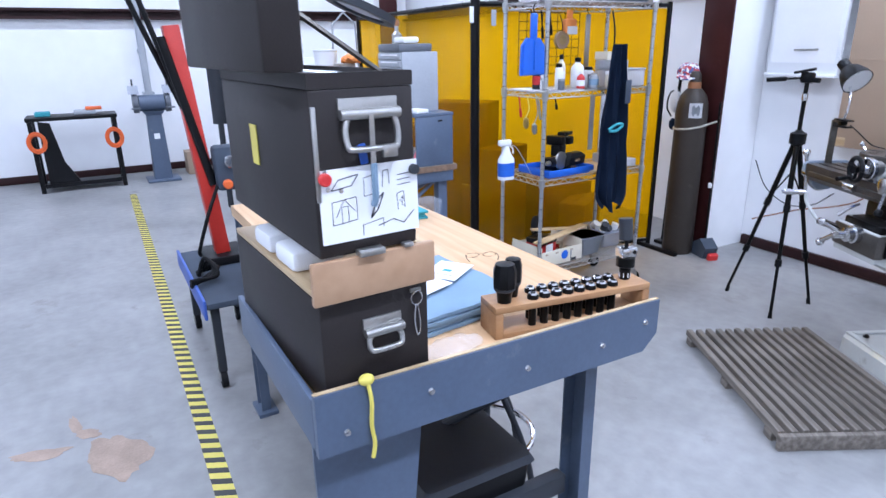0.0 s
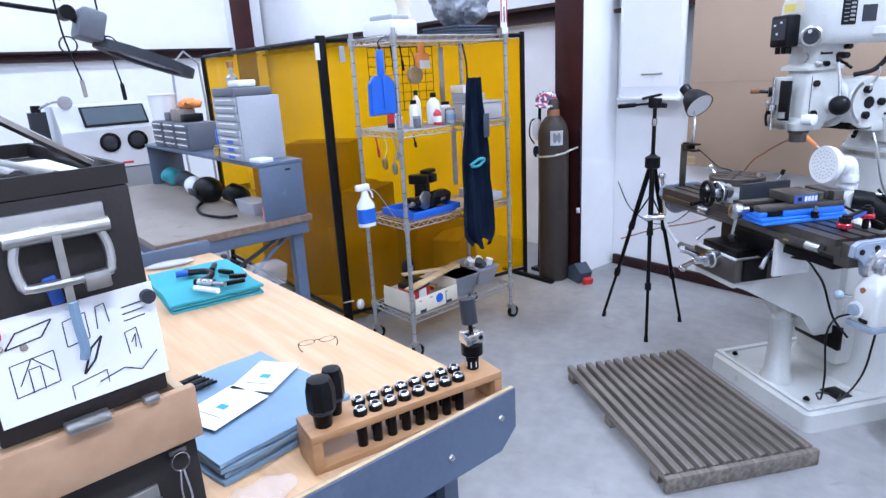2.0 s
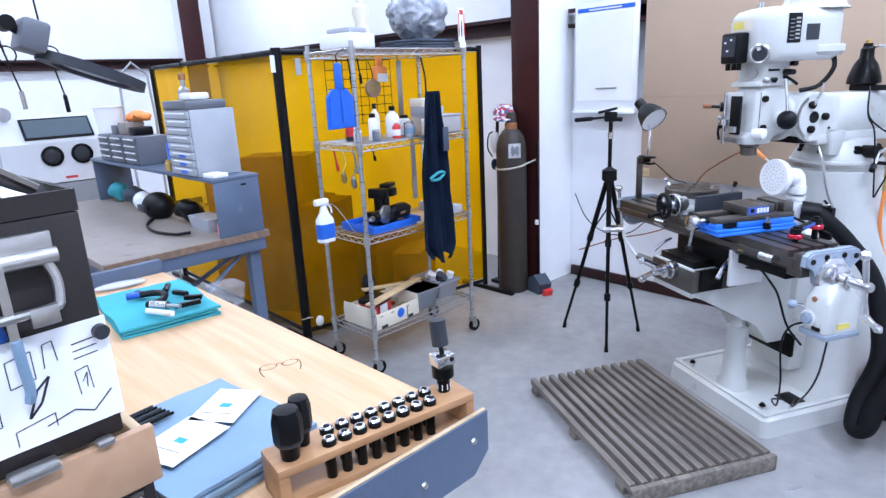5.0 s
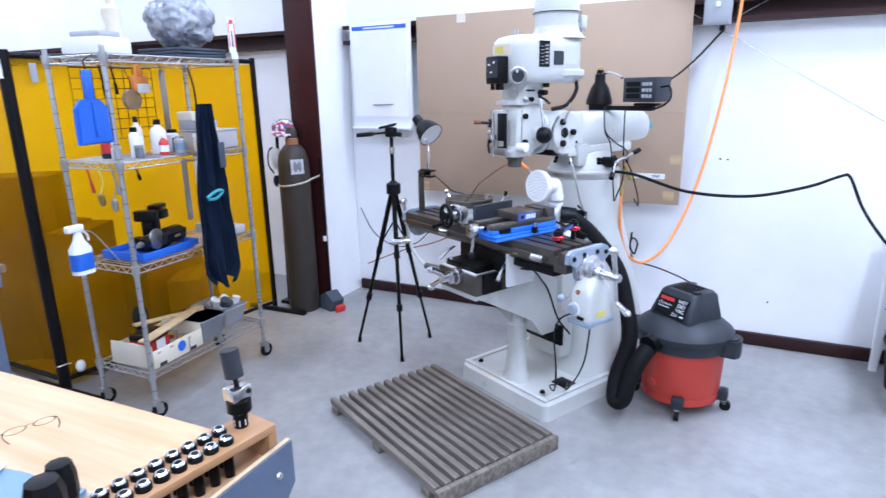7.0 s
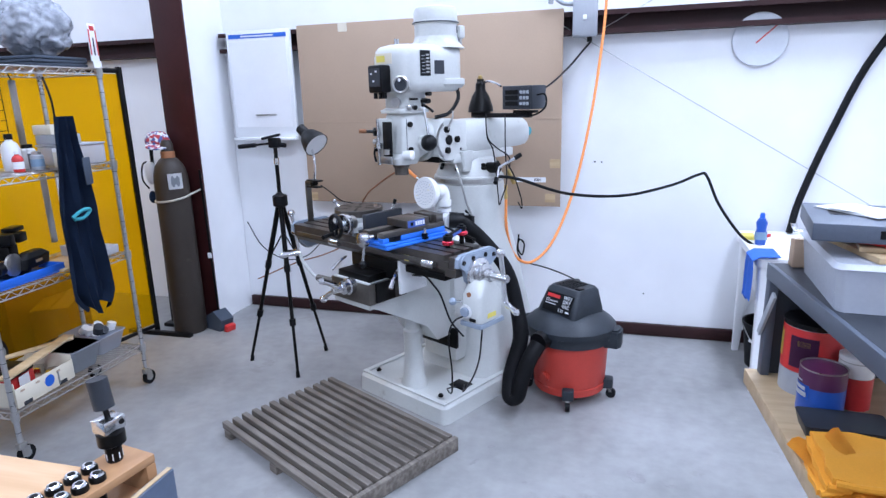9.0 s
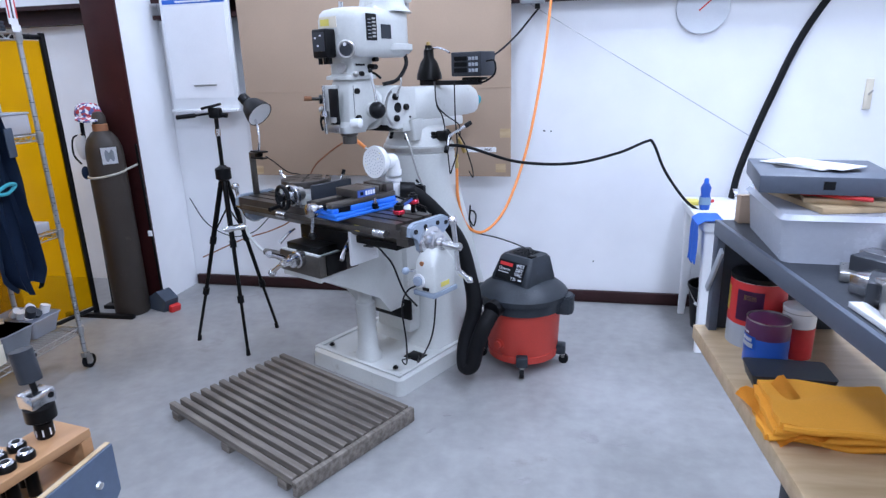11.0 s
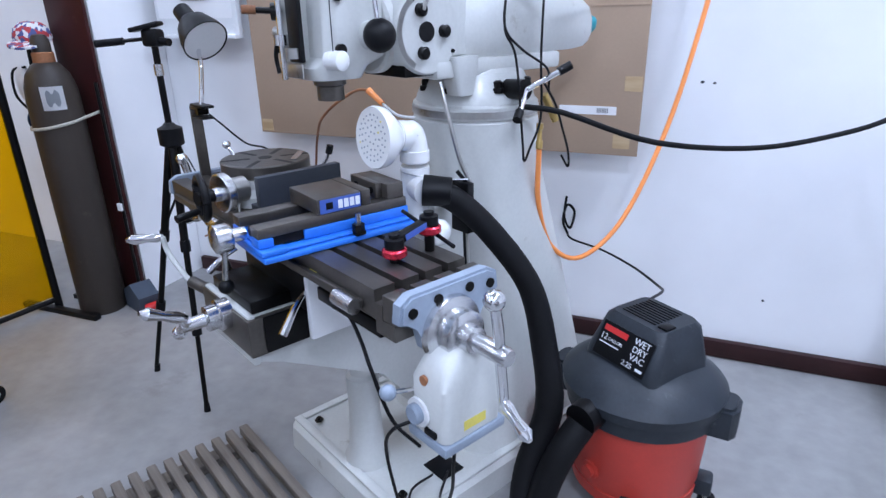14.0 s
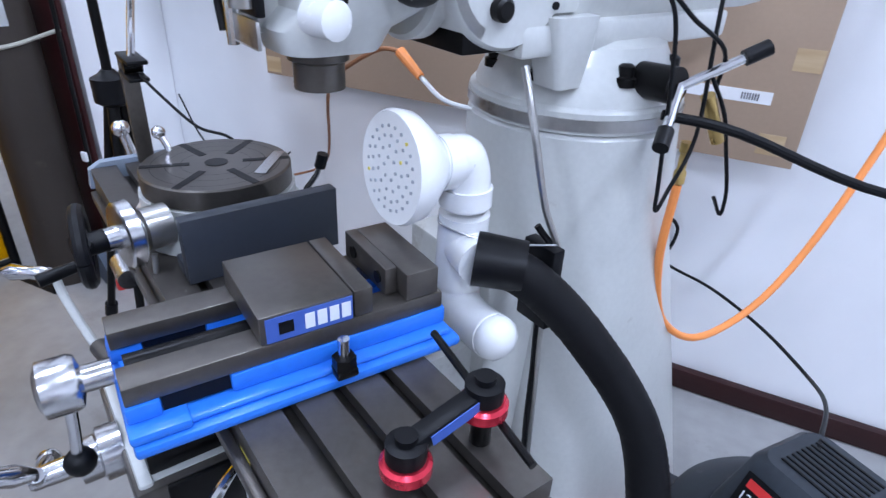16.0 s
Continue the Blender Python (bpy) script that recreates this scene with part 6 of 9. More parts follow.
for i in range(6):
    solo("drill_bit", cyl((0, -0.045, 0), (0, 0.045, 0), 0.0035, n=8), BLACKSTEEL if i % 2 else SLATE, pose(BX - 1.085 + 0.012 * i, 0.865 + 0.004 * i, top_pale + 0.006, 0, 0, 8), "dark steel twist drill lying on the pale cloth", "drill bit", "drill bits on the cloth")


def teal_tools():
    z = top_teal + 0.003
    cl = thing("edge_finder", pose(BX - 1.74, 1.17, z, 0, 0, 30), "small silver spindle tool lying on the teal cloth", "tool")
    part("barrel", cyl((-0.03, 0, 0.014), (0.03, 0, 0.014), 0.014, n=18), BRIGHT, cl)
    part("stem", cyl((0.03, 0, 0.014), (0.075, 0, 0.014), 0.007, n=14), NICKEL, cl)
    part("head", cyl((-0.045, 0, 0.014), (-0.03, 0, 0.014), 0.011, n=14), BLACKSTEEL, cl)
    c2 = thing("hose_clamp", pose(BX - 1.84, 1.15, z, 0, 0, -15), "black curved clamp lying on the teal cloth", "clamp")
    part("arc", tube([(-0.07, 0.0, 0.012), (-0.05, 0.05, 0.014), (0.0, 0.07, 0.016), (0.05, 0.05, 0.014), (0.06, 0.01, 0.012)], 0.011, 10), BLACK, c2)
    part("grip", cyl((-0.07, 0.0, 0.012), (-0.075, -0.04, 0.012), 0.012, n=12), CANBLUE, c2)
    for x, y, rz, s in ((-1.83, 1.27, 20, 0.03), (-1.92, 1.26, -30, 0.035), (-1.75, 1.28, 50, 0.028), (-1.93, 1.18, 10, 0.03), (-1.70, 1.24, 80, 0.04)):
        solo("tool_bit", box(-s, s, -0.009, 0.009, 0, 0.014, 0.002), BLACKSTEEL, pose(BX + x, y, z, 0, 0, rz), "small black steel insert tool on the teal cloth", "tool", "small tools on the cloth")
    solo("marker_tube", cyl((-0.05, 0, 0.009), (0.05, 0, 0.009), 0.009, n=14), WHITEPLASTIC, pose(BX - 1.69, 1.15, z, 0, 0, 25), "white plastic marker tube on the teal cloth", "tube")


teal_tools()


def eyeglasses():
    t = thing("eyeglasses", pose(BX - 1.15, 1.24, BT + 0.002, 0, 0, 70) @ Matrix.Diagonal((0.8, 0.28, 0.4, 1)), "thin dark-framed eyeglasses lying on the bench top", "eyeglasses")
    for s in (-1, 1):
        bm = bmesh.new()
        tube([(s * 0.034 + 0.026 * math.cos(radians(a)), 0.0, 0.02 + 0.018 * math.sin(radians(a))) for a in range(0, 361, 30)], 0.0013, 6, bm, 2)
        part("rim", bm, BLACKSTEEL, t)
        part("temple", tube([(s * 0.062, 0.0, 0.026), (s * 0.064, -0.06, 0.02), (s * 0.06, -0.11, 0.01), (s * 0.055, -0.135, 0.003)], 0.0016, 6), BLACKSTEEL, t)
    part("bridge", tube([(-0.009, 0, 0.026), (0, 0.001, 0.03), (0.009, 0, 0.026)], 0.0014, 6), BLACKSTEEL, t)


eyeglasses()
CLEARFILM = clear_mat("clear_film", (0.8, 0.82, 0.85), 0.1, 0.85)
film_bag = solo("plastic_bag", ball((0, 0, 0.014), 0.05, squash=(0.75, 1.5, 0.28), sub=4), CLEARFILM, pose(BX - 0.655, 0.845, BT + 0.001, 0, 0, 8), "crumpled clear plastic bag lying behind the end plate", "bag")
for v in film_bag.data.vertices:
    v.co += v.normal * (0.008 * noise.noise(v.co * 40) + 0.005 * noise.noise(v.co * 90))
    v.co.z = max(v.co.z, 0.0)
solo("parts_bag", ball((0, 0, 0.012), 0.06, squash=(1.5, 0.5, 0.2), sub=3), MILKY, pose(BX - 2.22, 1.2, BT + 0.0005, 0, 0, 80), "clear plastic parts bag at the bench's far end", "bag")
tub = thing("plastic_tub", pose(-1.98, 1.505, 0.0), "white plastic tub beside the bench on a tall stand", "tub")
part("tub", loft([(0.90, -0.05, 0.05, -0.05, 0.05, 0.02), (0.975, -0.06, 0.06, -0.06, 0.06, 0.02)]), CLEARFILM, tub)
part("stand", lathe([(0.12, 0), (0.12, 0.02), (0.02, 0.03), (0.02, 0.9)], n=16), SLATE, tub)


def magnifier_lamp():
    t = thing("magnifier_lamp", pose(-1.6, 0.0, 0.0), "black magnifier lamp on a jointed spring arm", "lamp")
    a, b = Vector((0, 0.96, 1.80)), Vector((0, 1.19, 1.71))
    axis = (b - a).normalized()
    side = Vector((1, 0, 0))
    nrm = axis.cross(side).normalized()
    mid = (a + b) / 2
    rot = Matrix((side, axis, nrm)).transposed().to_4x4()
    m = Matrix.Translation(mid) @ rot
    bm = bmesh.new()
    outer = [(0.075 * math.cos(radians(q)), 0.13 * math.sin(radians(q))) for q in range(0, 360, 12)]
    lo, hi, ilo, ihi = [[bm.verts.new((x * k, y * k, z)) for x, y in outer] for k, z in ((1, -0.012), (1, 0.012), (0.72, -0.012), (0.72, 0.012))]
    for i in range(len(outer)):
        j = (i + 1) % len(outer)
        for p, q in ((lo, hi), (hi, ihi), (ihi, ilo), (ilo, lo)):
            bm.faces.new((p[i], p[j], q[j], q[i]))
    bmesh.ops.transform(bm, matrix=m, verts=bm.verts[:])
    hd = part("head_ring", bm, SLATE, t)
    part("lens", prism([(x * 0.71, y * 0.71) for x, y in outer], -0.003, 0.003, m=m), MILKY, hd)
    part("ballast", box(-0.05, 0.05, -0.06, 0.0, -0.005, 0.07, 0.01, m=Matrix.Translation(a + Vector((0, 0.01, 0.0))) @ pose(0, 0, 0, -18)), DARKDRAWER, hd, "grey ballast housing")
    part("joint", cyl((-0.025, 0.905, 1.87), (0.025, 0.905, 1.87), 0.018, n=14), BLACK, t)
    part("neck", cyl((0, 0.905, 1.87), (0, 0.955, 1.835), 0.011, n=10), BLACK, t)
    for dz in (0.0, 0.035):
        part("arm_rod", cyl((0.0, 0.90, 1.87 + dz), (-0.15, 0.55, 1.94 + dz), 0.006, n=8), BLACKSTEEL, t)
    part("elbow", box(-0.175, -0.13, 0.515, 0.56, 1.92, 1.99, 0.006), BLACK, t)
    part("drop_rod", cyl((-0.152, 0.54, 1.985), (-0.152, 0.54, CEILING - 0.03), 0.009, n=10), BLACKSTEEL, t)
    part("ceiling_plate", lathe([(0.05, 0), (0.05, 0.012), (0.02, 0.03)], (-0.152, 0.54, CEILING - 0.001), (0, 0, -1), 20), BLACK, t)


magnifier_lamp()


# ---- amber screen, wire shelving and the second bench ----
def welding_screen():
    t = thing("welding_screen", ident(), "amber vinyl welding screen in a black tube frame", "screen")

    def panel(p, q, z0, z1, post_q=True):
        p, q = Vector((*p, 0)), Vector((*q, 0))
        d = (q - p)
        n = 26
        bm = bmesh.new()
        nor = Vector((-d.y, d.x, 0)).normalized()
        rows = []
        for j in range(9):
            rows.append([bm.verts.new(p + d * (i / n) + nor * (0.006 * math.sin(i * 1.9 + j * 0.25) + 0.01 * noise.noise((i * 0.3, j * 0.4, p.x))) + Vector((0, 0, z0 + (z1 - z0) * j / 8))) for i in range(n + 1)])
        for r0, r1 in zip(rows, rows[1:]):
            for i in range(n):
                bm.faces.new((r0[i], r0[i + 1], r1[i + 1], r1[i]))
        c = part("vinyl_sheet", bm, AMBER, t, "translucent amber vinyl sheet")
        part("top_rail", cyl(p + Vector((0, 0, z1 + 0.02)), q + Vector((0, 0, z1 + 0.02)), 0.016, n=12), BLACK, t)
        part("bottom_rail", cyl(p + Vector((0, 0, 0.06)), q + Vector((0, 0, 0.06)), 0.014, n=12), BLACK, t)
        for i in range(8):
            k = p + d * ((i + 0.5) / 8)
            part("tie", cyl(k + Vector((0, 0, z1 + 0.003)) - nor * 0.018, k + Vector((0, 0, z1 + 0.04)) - nor * 0.018, 0.0025, n=6), BLACK, c)

    corner, right, left = (-3.28, 2.60), (-3.03, 4.18), (-5.45, 2.66)
    panel(corner, right, 0.08, 1.88)
    panel(left, corner, 0.08, 1.88)
    for (x, y), r in ((corner, 0.032), (right, 0.02), (left, 0.022)):
        part("post", cyl((x, y, 0.0), (x, y, 1.925), r, n=14), BLACK, t)
        part("foot", box(-0.22, 0.32, -0.02, 0.02, 0.0, 0.03, 0.004, m=pose(x, y - 0.03, 0, 0, 0, 0)), BLACK, t)
    part("tag", box(-0.004, 0.004, -0.03, 0.0, 1.78, 1.88, m=pose(-3.245, 2.565, 0, 0, 0, 8)), PAPER, t, "white paper tag")
    part("tag", box(-0.003, 0.003, -0.02, 0.02, 1.76, 1.86, m=pose(-3.235, 2.72, 0, 0, 0, 8)), GREYDRAWER, t, "grey tag")
    part("cord", tube([(-3.27, 2.565, 0.16), (-3.24, 2.56, 0.17), (-3.235, 2.6, 0.17), (-3.245, 2.635, 0.16)], 0.004, 6), CREAM, t)
    part("door_knob_bag", ball((-3.2, 2.66, 0.14), 0.03, squash=(0.8, 1, 1.3)), WHITEPLASTIC, t)


welding_screen()
# boxes in the darkened brown, which carries the dimness behind the screen
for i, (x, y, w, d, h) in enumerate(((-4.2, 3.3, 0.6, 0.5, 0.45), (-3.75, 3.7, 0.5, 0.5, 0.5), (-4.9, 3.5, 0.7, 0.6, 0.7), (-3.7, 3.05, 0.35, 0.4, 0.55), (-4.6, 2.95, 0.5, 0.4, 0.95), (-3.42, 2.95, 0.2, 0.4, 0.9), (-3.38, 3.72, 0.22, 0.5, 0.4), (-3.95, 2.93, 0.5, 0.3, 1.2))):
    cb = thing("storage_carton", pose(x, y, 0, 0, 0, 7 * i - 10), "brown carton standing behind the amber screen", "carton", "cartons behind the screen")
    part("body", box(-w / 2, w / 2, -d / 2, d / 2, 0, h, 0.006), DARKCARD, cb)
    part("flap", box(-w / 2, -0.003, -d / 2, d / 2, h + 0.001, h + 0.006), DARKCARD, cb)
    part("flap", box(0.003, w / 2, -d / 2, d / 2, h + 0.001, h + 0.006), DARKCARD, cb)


SX0, SX1, SY0, SY1 = -2.90, -2.49, 2.58, 3.43
LEVELS = (0.26, 0.84, 1.365, 1.87)


def wire_shelving():
    t = thing("wire_shelving", ident(), "chrome wire shelving rack on castors, full of workshop things", "shelving")
    for z in LEVELS:
        sh = part("shelf", cyl((SX0, SY0, z), (SX0, SY1, z), 0.004, n=8), WIRE, t, "chrome wire shelf")
        for x in (SX0, SX1):
            for dz in (0.0, -0.032):
                part("edge_wire", cyl((x, SY0, z + dz), (x, SY1, z + dz), 0.0038, n=8), WIRE, sh)
            part("edge_zigzag", tube([(x, SY0 + (SY1 - SY0) * k / 24, z - 0.016 + (0.014 if k % 2 else -0.014)) for k in range(25)], 0.0026, 6, steps=1), WIRE, sh)
        for y in (SY0, SY1):
            for dz in (0.0, -0.032):
                part("edge_wire", cyl((SX0, y, z + dz), (SX1, y, z + dz), 0.0038, n=8), WIRE, sh)
            part("edge_zigzag", tube([(SX0 + (SX1 - SX0) * k / 12, y, z - 0.016 + (0.014 if k % 2 else -0.014)) for k in range(13)], 0.0026, 6, steps=1), WIRE, sh)
        wires = bmesh.new()
        for k in range(1, 34):
            y = SY0 + (SY1 - SY0) * k / 34
            cyl((SX0, y, z + 0.004), (SX1, y, z + 0.004), 0.002, n=6, bm=wires)
        tagged(part("deck_wire", wires, WIRE, sh), kind="stuff")
    for x in (SX0, SX1):
        for y in (SY0, SY1):
            p = part("post", cyl((x, y, 0.11), (x, y, 1.91), 0.0125, n=14), WIRE, t, "chrome post with notches")
            for k in range(24):
                part("groove", cyl((x, y, 0.16 + 0.072 * k), (x, y, 0.1625 + 0.072 * k), 0.0131, n=14), SLATE, p)
            for z in LEVELS:
                part("collar", lathe([(0.015, -0.045), (0.019, -0.03), (0.021, 0.01)], (x, y, z), n=14), WIRE, p)
            c = part("castor_fork", box(x - 0.016, x + 0.016, y - 0.022, y + 0.022, 0.075, 0.108, 0.006), NICKEL, p)
            part("castor_plate", box(x - 0.017, x - 0.013, y - 0.012, y + 0.03, 0.035, 0.08), NICKEL, c)
            part("castor_plate", box(x + 0.013, x + 0.017, y - 0.012, y + 0.03, 0.035, 0.08), NICKEL, c)
            part("wheel", cyl((x - 0.0115, y + 0.018, 0.042), (x + 0.0115, y + 0.018, 0.042), 0.042, n=24), RUBBER, c)
            part("wheel_hub", cyl((x - 0.0125, y + 0.018, 0.042), (x + 0.0125, y + 0.018, 0.042), 0.02, n=16), GREYDRAWER, c)
    g = part("grid_panel", cyl((SX0 - 0.02, 2.7, 1.83), (SX0 - 0.02, 3.2, 1.83), 0.003, n=6), BLACKSTEEL, t, "black wire grid panel with hooks")
    for k in range(8):
        z = 1.45 + 0.054 * k
        part("grid_wire", cyl((SX0 - 0.02, 2.7, z), (SX0 - 0.02, 3.2, z), 0.0022, n=6), BLACKSTEEL, g)
    for k in range(9):
        y = 2.7 + 0.0625 * k
        part("grid_wire", cyl((SX0 - 0.022, y, 1.45), (SX0 - 0.022, y, 1.83), 0.0022, n=6), BLACKSTEEL, g)


wire_shelving()


def shelf_things():
    z1, z2, z3, z4 = [z + 0.0075 for z in LEVELS]
    # bottom shelf: produce tray with odds and ends, grey tub, white tub
    t = thing("produce_tray", pose(-2.66, 2.78, z1, 0, 0, 4), "cream cardboard produce tray with a blue mark, full of parts", "tray")
    part("floor", box(-0.15, 0.15, -0.18, 0.18, 0, 0.006), CREAM, t)
    for x0, x1, y0, y1, h in ((0.145, 0.15, -0.18, 0.18, 0.10), (-0.15, -0.145, -0.18, 0.18, 0.10), (-0.145, 0.145, -0.18, -0.175, 0.13), (-0.145, 0.145, 0.175, 0.18, 0.13)):
        part("side", box(x0, x1, y0, y1, 0.006, h, 0.001), CREAM, t)
    part("blue_mark", lathe([(0.03, 0), (0.03, 0.001)], (0.151, 0.02, 0.055), (1, 0, 0), 20), BLUEPLASTIC, t)
    for y in (-0.12, 0.1):
        part("hand_slot", box(0.1505, 0.1515, y - 0.025, y + 0.025, 0.0, 0.02), SLATE, t)
    for y in (-0.05, 0.08, -0.14):
        part("print_bar", box(0.1505, 0.1515, y - 0.012, y + 0.012, 0.075, 0.085), CARD, t)
    b = solo("battery_charger", box(-0.07, 0.07, -0.09, 0.07, 0, 0.12, 0.012), REDPLASTIC, pose(-2.64, 2.72, z1 + 0.0075, 0, 0, 12), "dark red battery charger case in the tray", "charger")
    c = thing("part_box", pose(-2.61, 2.72, z1 + 0.128, 0, 0, 12), "black moulded part on the red case", "part")
    part("body", box(-0.09, 0.05, -0.09, 0.07, 0, 0.04, 0.012), BLACK, c)
    part("plate", box(0.051, 0.053, -0.05, 0.02, -0.06, 0.0), PAPER, c)
    solo("pale_batten", box(-0.03, 0.03, -0.24, 0.24, 0, 0.012, 0.002), TANWOOD, pose(-2.57, 2.82, z1 + 0.172, 4, 0, 10), "thin pale wooden slat across the tray", "batten")
    solo("pale_batten", box(-0.02, 0.02, -0.2, 0.2, 0, 0.012, 0.002), TANWOOD, pose(-2.64, 2.86, z1 + 0.186, -3, 0, -14), "thin pale wooden slat across the tray", "batten")
    w = thing("rubber_wheel", pose(-2.80, 2.80, z1 + 0.18, 0, 0, 20), "black rubber wheel with a grey hub leaning in the tray", "wheel")
    part("tyre", lathe([(0.05, -0.02), (0.068, -0.018), (0.075, 0), (0.068, 0.018), (0.05, 0.02)], (0, 0, 0), (1, 0.2, 0.1), 28), RUBBER, w)
    part("hub", cyl((-0.022, -0.004, 0), (0.022, 0.004, 0), 0.03, n=18), GREYDRAWER, w)
    part("support", box(-0.03, 0.03, -0.03, 0.03, -0.178, -0.066, 0.004), SLATE, w)
    for x, y, s in ((-2.56, 2.88, 0.03), (-2.70, 2.91, 0.025), (-2.58, 2.66, 0.02)):
        solo("metal_offcut", box(-s, s, -s * 1.4, s * 1.4, 0, s * 2.4, 0.003), BRIGHT, pose(x, y, z1 + 0.0075, 0, 0, 33 * s * 40), "bare metal offcut in the produce tray", "offcut", "offcuts in the tray")
    for (x, y, sx, sy, h, m, lab) in ((-2.66, 3.07, 0.14, 0.10, 0.13, GREYDRAWER, "grey plastic parts tub on the lower shelf"), (-2.72, 3.31, 0.15, 0.10, 0.11, MILKY, "cloudy plastic tub on the lower shelf")):
        tb = thing("parts_tub", pose(x, y, z1), lab, "tub")
        bm = loft([(0, -sx * 0.8, sx * 0.8, -sy * 0.8, sy * 0.8, 0.02), (h, -sx, sx, -sy, sy, 0.02)])
        for f in [f for f in bm.faces if abs(f.normal.z) > 0.9 and f.calc_center_median().z > h * 0.9]:
            bm.faces.remove(f)
        bmesh.ops.solidify(bm, geom=bm.faces[:], thickness=0.003)
        part("tub", bm, m, tb)
        part("rim", loft([(h - 0.006, -sx - 0.004, sx + 0.004, -sy - 0.004, sy + 0.004, 0.02), (h - 0.002, -sx - 0.004, sx + 0.004, -sy - 0.004, sy + 0.004, 0.02)]), m, tb)
    rng = random.Random(9)
    for k in range(9):
        x, y = -2.74 + rng.random() * 0.12, 3.25 + rng.random() * 0.12
        solo("plastic_fitting", cyl((0, 0, 0), (0.04 * rng.random(), 0.03 * rng.random(), 0.05), 0.02 + 0.012 * rng.random(), n=12), WHITEPLASTIC if k % 3 else SLATE, pose(x, y, z1 + 0.085 + 0.02 * (k // 3), 20 * rng.random(), 30 * rng.random(), 0), "white plastic pipe fitting heaped in the tub", "fitting", "fittings in the tub")
    # second shelf: blue spill tray with a small vise, wood board, boxes
    bt = thing("spill_tray", pose(-2.66, 2.83, z2, 0, 0, 2), "blue plastic tray holding black tools", "tray")
    part("floor", box(-0.15, 0.15, -0.19, 0.19, 0, 0.008, 0.003), BLUEPLASTIC, bt)
    for x0, x1, y0, y1 in ((0.142, 0.15, -0.19, 0.19), (-0.15, -0.142, -0.19, 0.19), (-0.141, 0.141, -0.19, -0.182), (-0.141, 0.141, 0.182, 0.19)):
        part("side", box(x0, x1, y0, y1, 0.009, 0.045, 0.002), BLUEPLASTIC, bt)
    v = thing("bench_vise", pose(-2.68, 2.86, z2 + 0.01, 0, 0, 20), "black bench vise standing in the blue tray", "vise")
    part("base", box(-0.06, 0.06, -0.08, 0.08, 0, 0.05, 0.01), BLACKSTEEL, v)
    part("column", box(-0.035, 0.035, -0.04, 0.04, 0.051, 0.16, 0.008), BLACKSTEEL, v)
    part("jaw", box(-0.06, 0.06, -0.06, -0.01, 0.161, 0.22, 0.006), BLACKSTEEL, v)
    part("jaw", box(-0.06, 0.06, 0.02, 0.09, 0.161, 0.21, 0.006), BLACKSTEEL, v)
    part("anvil", box(-0.03, 0.03, 0.03, 0.13, 0.211, 0.235, 0.006), BLACKSTEEL, v)
    hn = thing("hand_drill", pose(-2.60, 2.76, z2 + 0.05, 0, 0, -65), "black power tool lying in the blue tray", "drill")
    part("barrel", cyl((-0.09, 0, 0.03), (0.07, 0, 0.03), 0.032, 0.028, 18), BLACK, hn)
    part("chuck", cyl((0.07, 0, 0.03), (0.11, 0, 0.03), 0.018, 0.01, 14), NICKEL, hn)
    part("grip", box(-0.07, -0.02, -0.10, -0.02, 0.012, 0.045, 0.012), BLACK, hn)
    part("motor_band", cyl((-0.02, 0, 0.03), (-0.005, 0, 0.03), 0.0325, n=18), BRASSY, hn)
    solo("fibreboard", box(-0.13, 0.13, -0.14, 0.14, 0, 0.012, 0.002), TANWOOD, pose(-2.62, 3.13, z2), "brown fibreboard piece on the middle shelf", "board")
    solo("steel_tin", lathe([(0.03, 0), (0.032, 0.003), (0.032, 0.04), (0.026, 0.046)], n=20), BRIGHT, pose(-2.70, 3.03, z2 + 0.0125), "small steel tin on the middle shelf", "tin")
    for k, (y, h, m, lab) in enumerate(((3.28, 0.07, GREYDRAWER, "grey card box on the middle shelf"), (3.36, 0.05, MILKY, "cloudy tray on the middle shelf"))):
        solo("small_box", box(-0.12, 0.12, -0.045, 0.045, 0, h, 0.004), m, pose(-2.64, y, z2 + 0.0), lab, "box")
    # third shelf: bottles, tins and boxes
    def bottle(x, y, r, h, body, cap, label):
        b = thing("bottle", pose(x, y, z3), label, "bottle")
        part("body", lathe([(r * 0.95, 0), (r, 0.006), (r, h * 0.62), (r * 0.8, h * 0.74), (r * 0.4, h * 0.82), (r * 0.4, h * 0.86)], n=22), body, b)
        part("cap", lathe([(r * 0.45, h * 0.86), (r * 0.45, h), (r * 0.4, h * 1.01)], n=16), cap, b)
        part("band", lathe([(r * 1.01, h * 0.15), (r * 1.01, h * 0.5)], n=22), PAPER if body is not PAPER else REDPLASTIC, b)
    bottle(-2.70, 2.87, 0.028, 0.20, CREAM, BLACK, "cream bottle with a black cap on the upper shelf")
    bottle(-2.66, 2.97, 0.042, 0.18, WHITEPLASTIC, BLACK, "white bottle with a black cap on the upper shelf")
    bottle(-2.58, 2.93, 0.025, 0.10, REDPLASTIC, WHITEPLASTIC, "small red bottle on the upper shelf")
    rng = random.Random(4)
    for k in range(13):
        y = 2.63 + 0.042 * k + 0.01 * rng.random()
        x = -2.56 - 0.14 * (k % 3) / 2
        r, h = 0.017 + 0.008 * rng.random(), 0.05 + 0.05 * rng.random()
        m = (GREYDRAWER, WHITEPLASTIC, PAPER, DARKDRAWER, REDPLASTIC, CREAM, NICKEL)[k % 7]
        if any(abs(x - bx) < 0.06 and abs(y - by) < 0.065 for bx, by in ((-2.70, 2.87), (-2.66, 2.97), (-2.58, 2.93))):
            continue
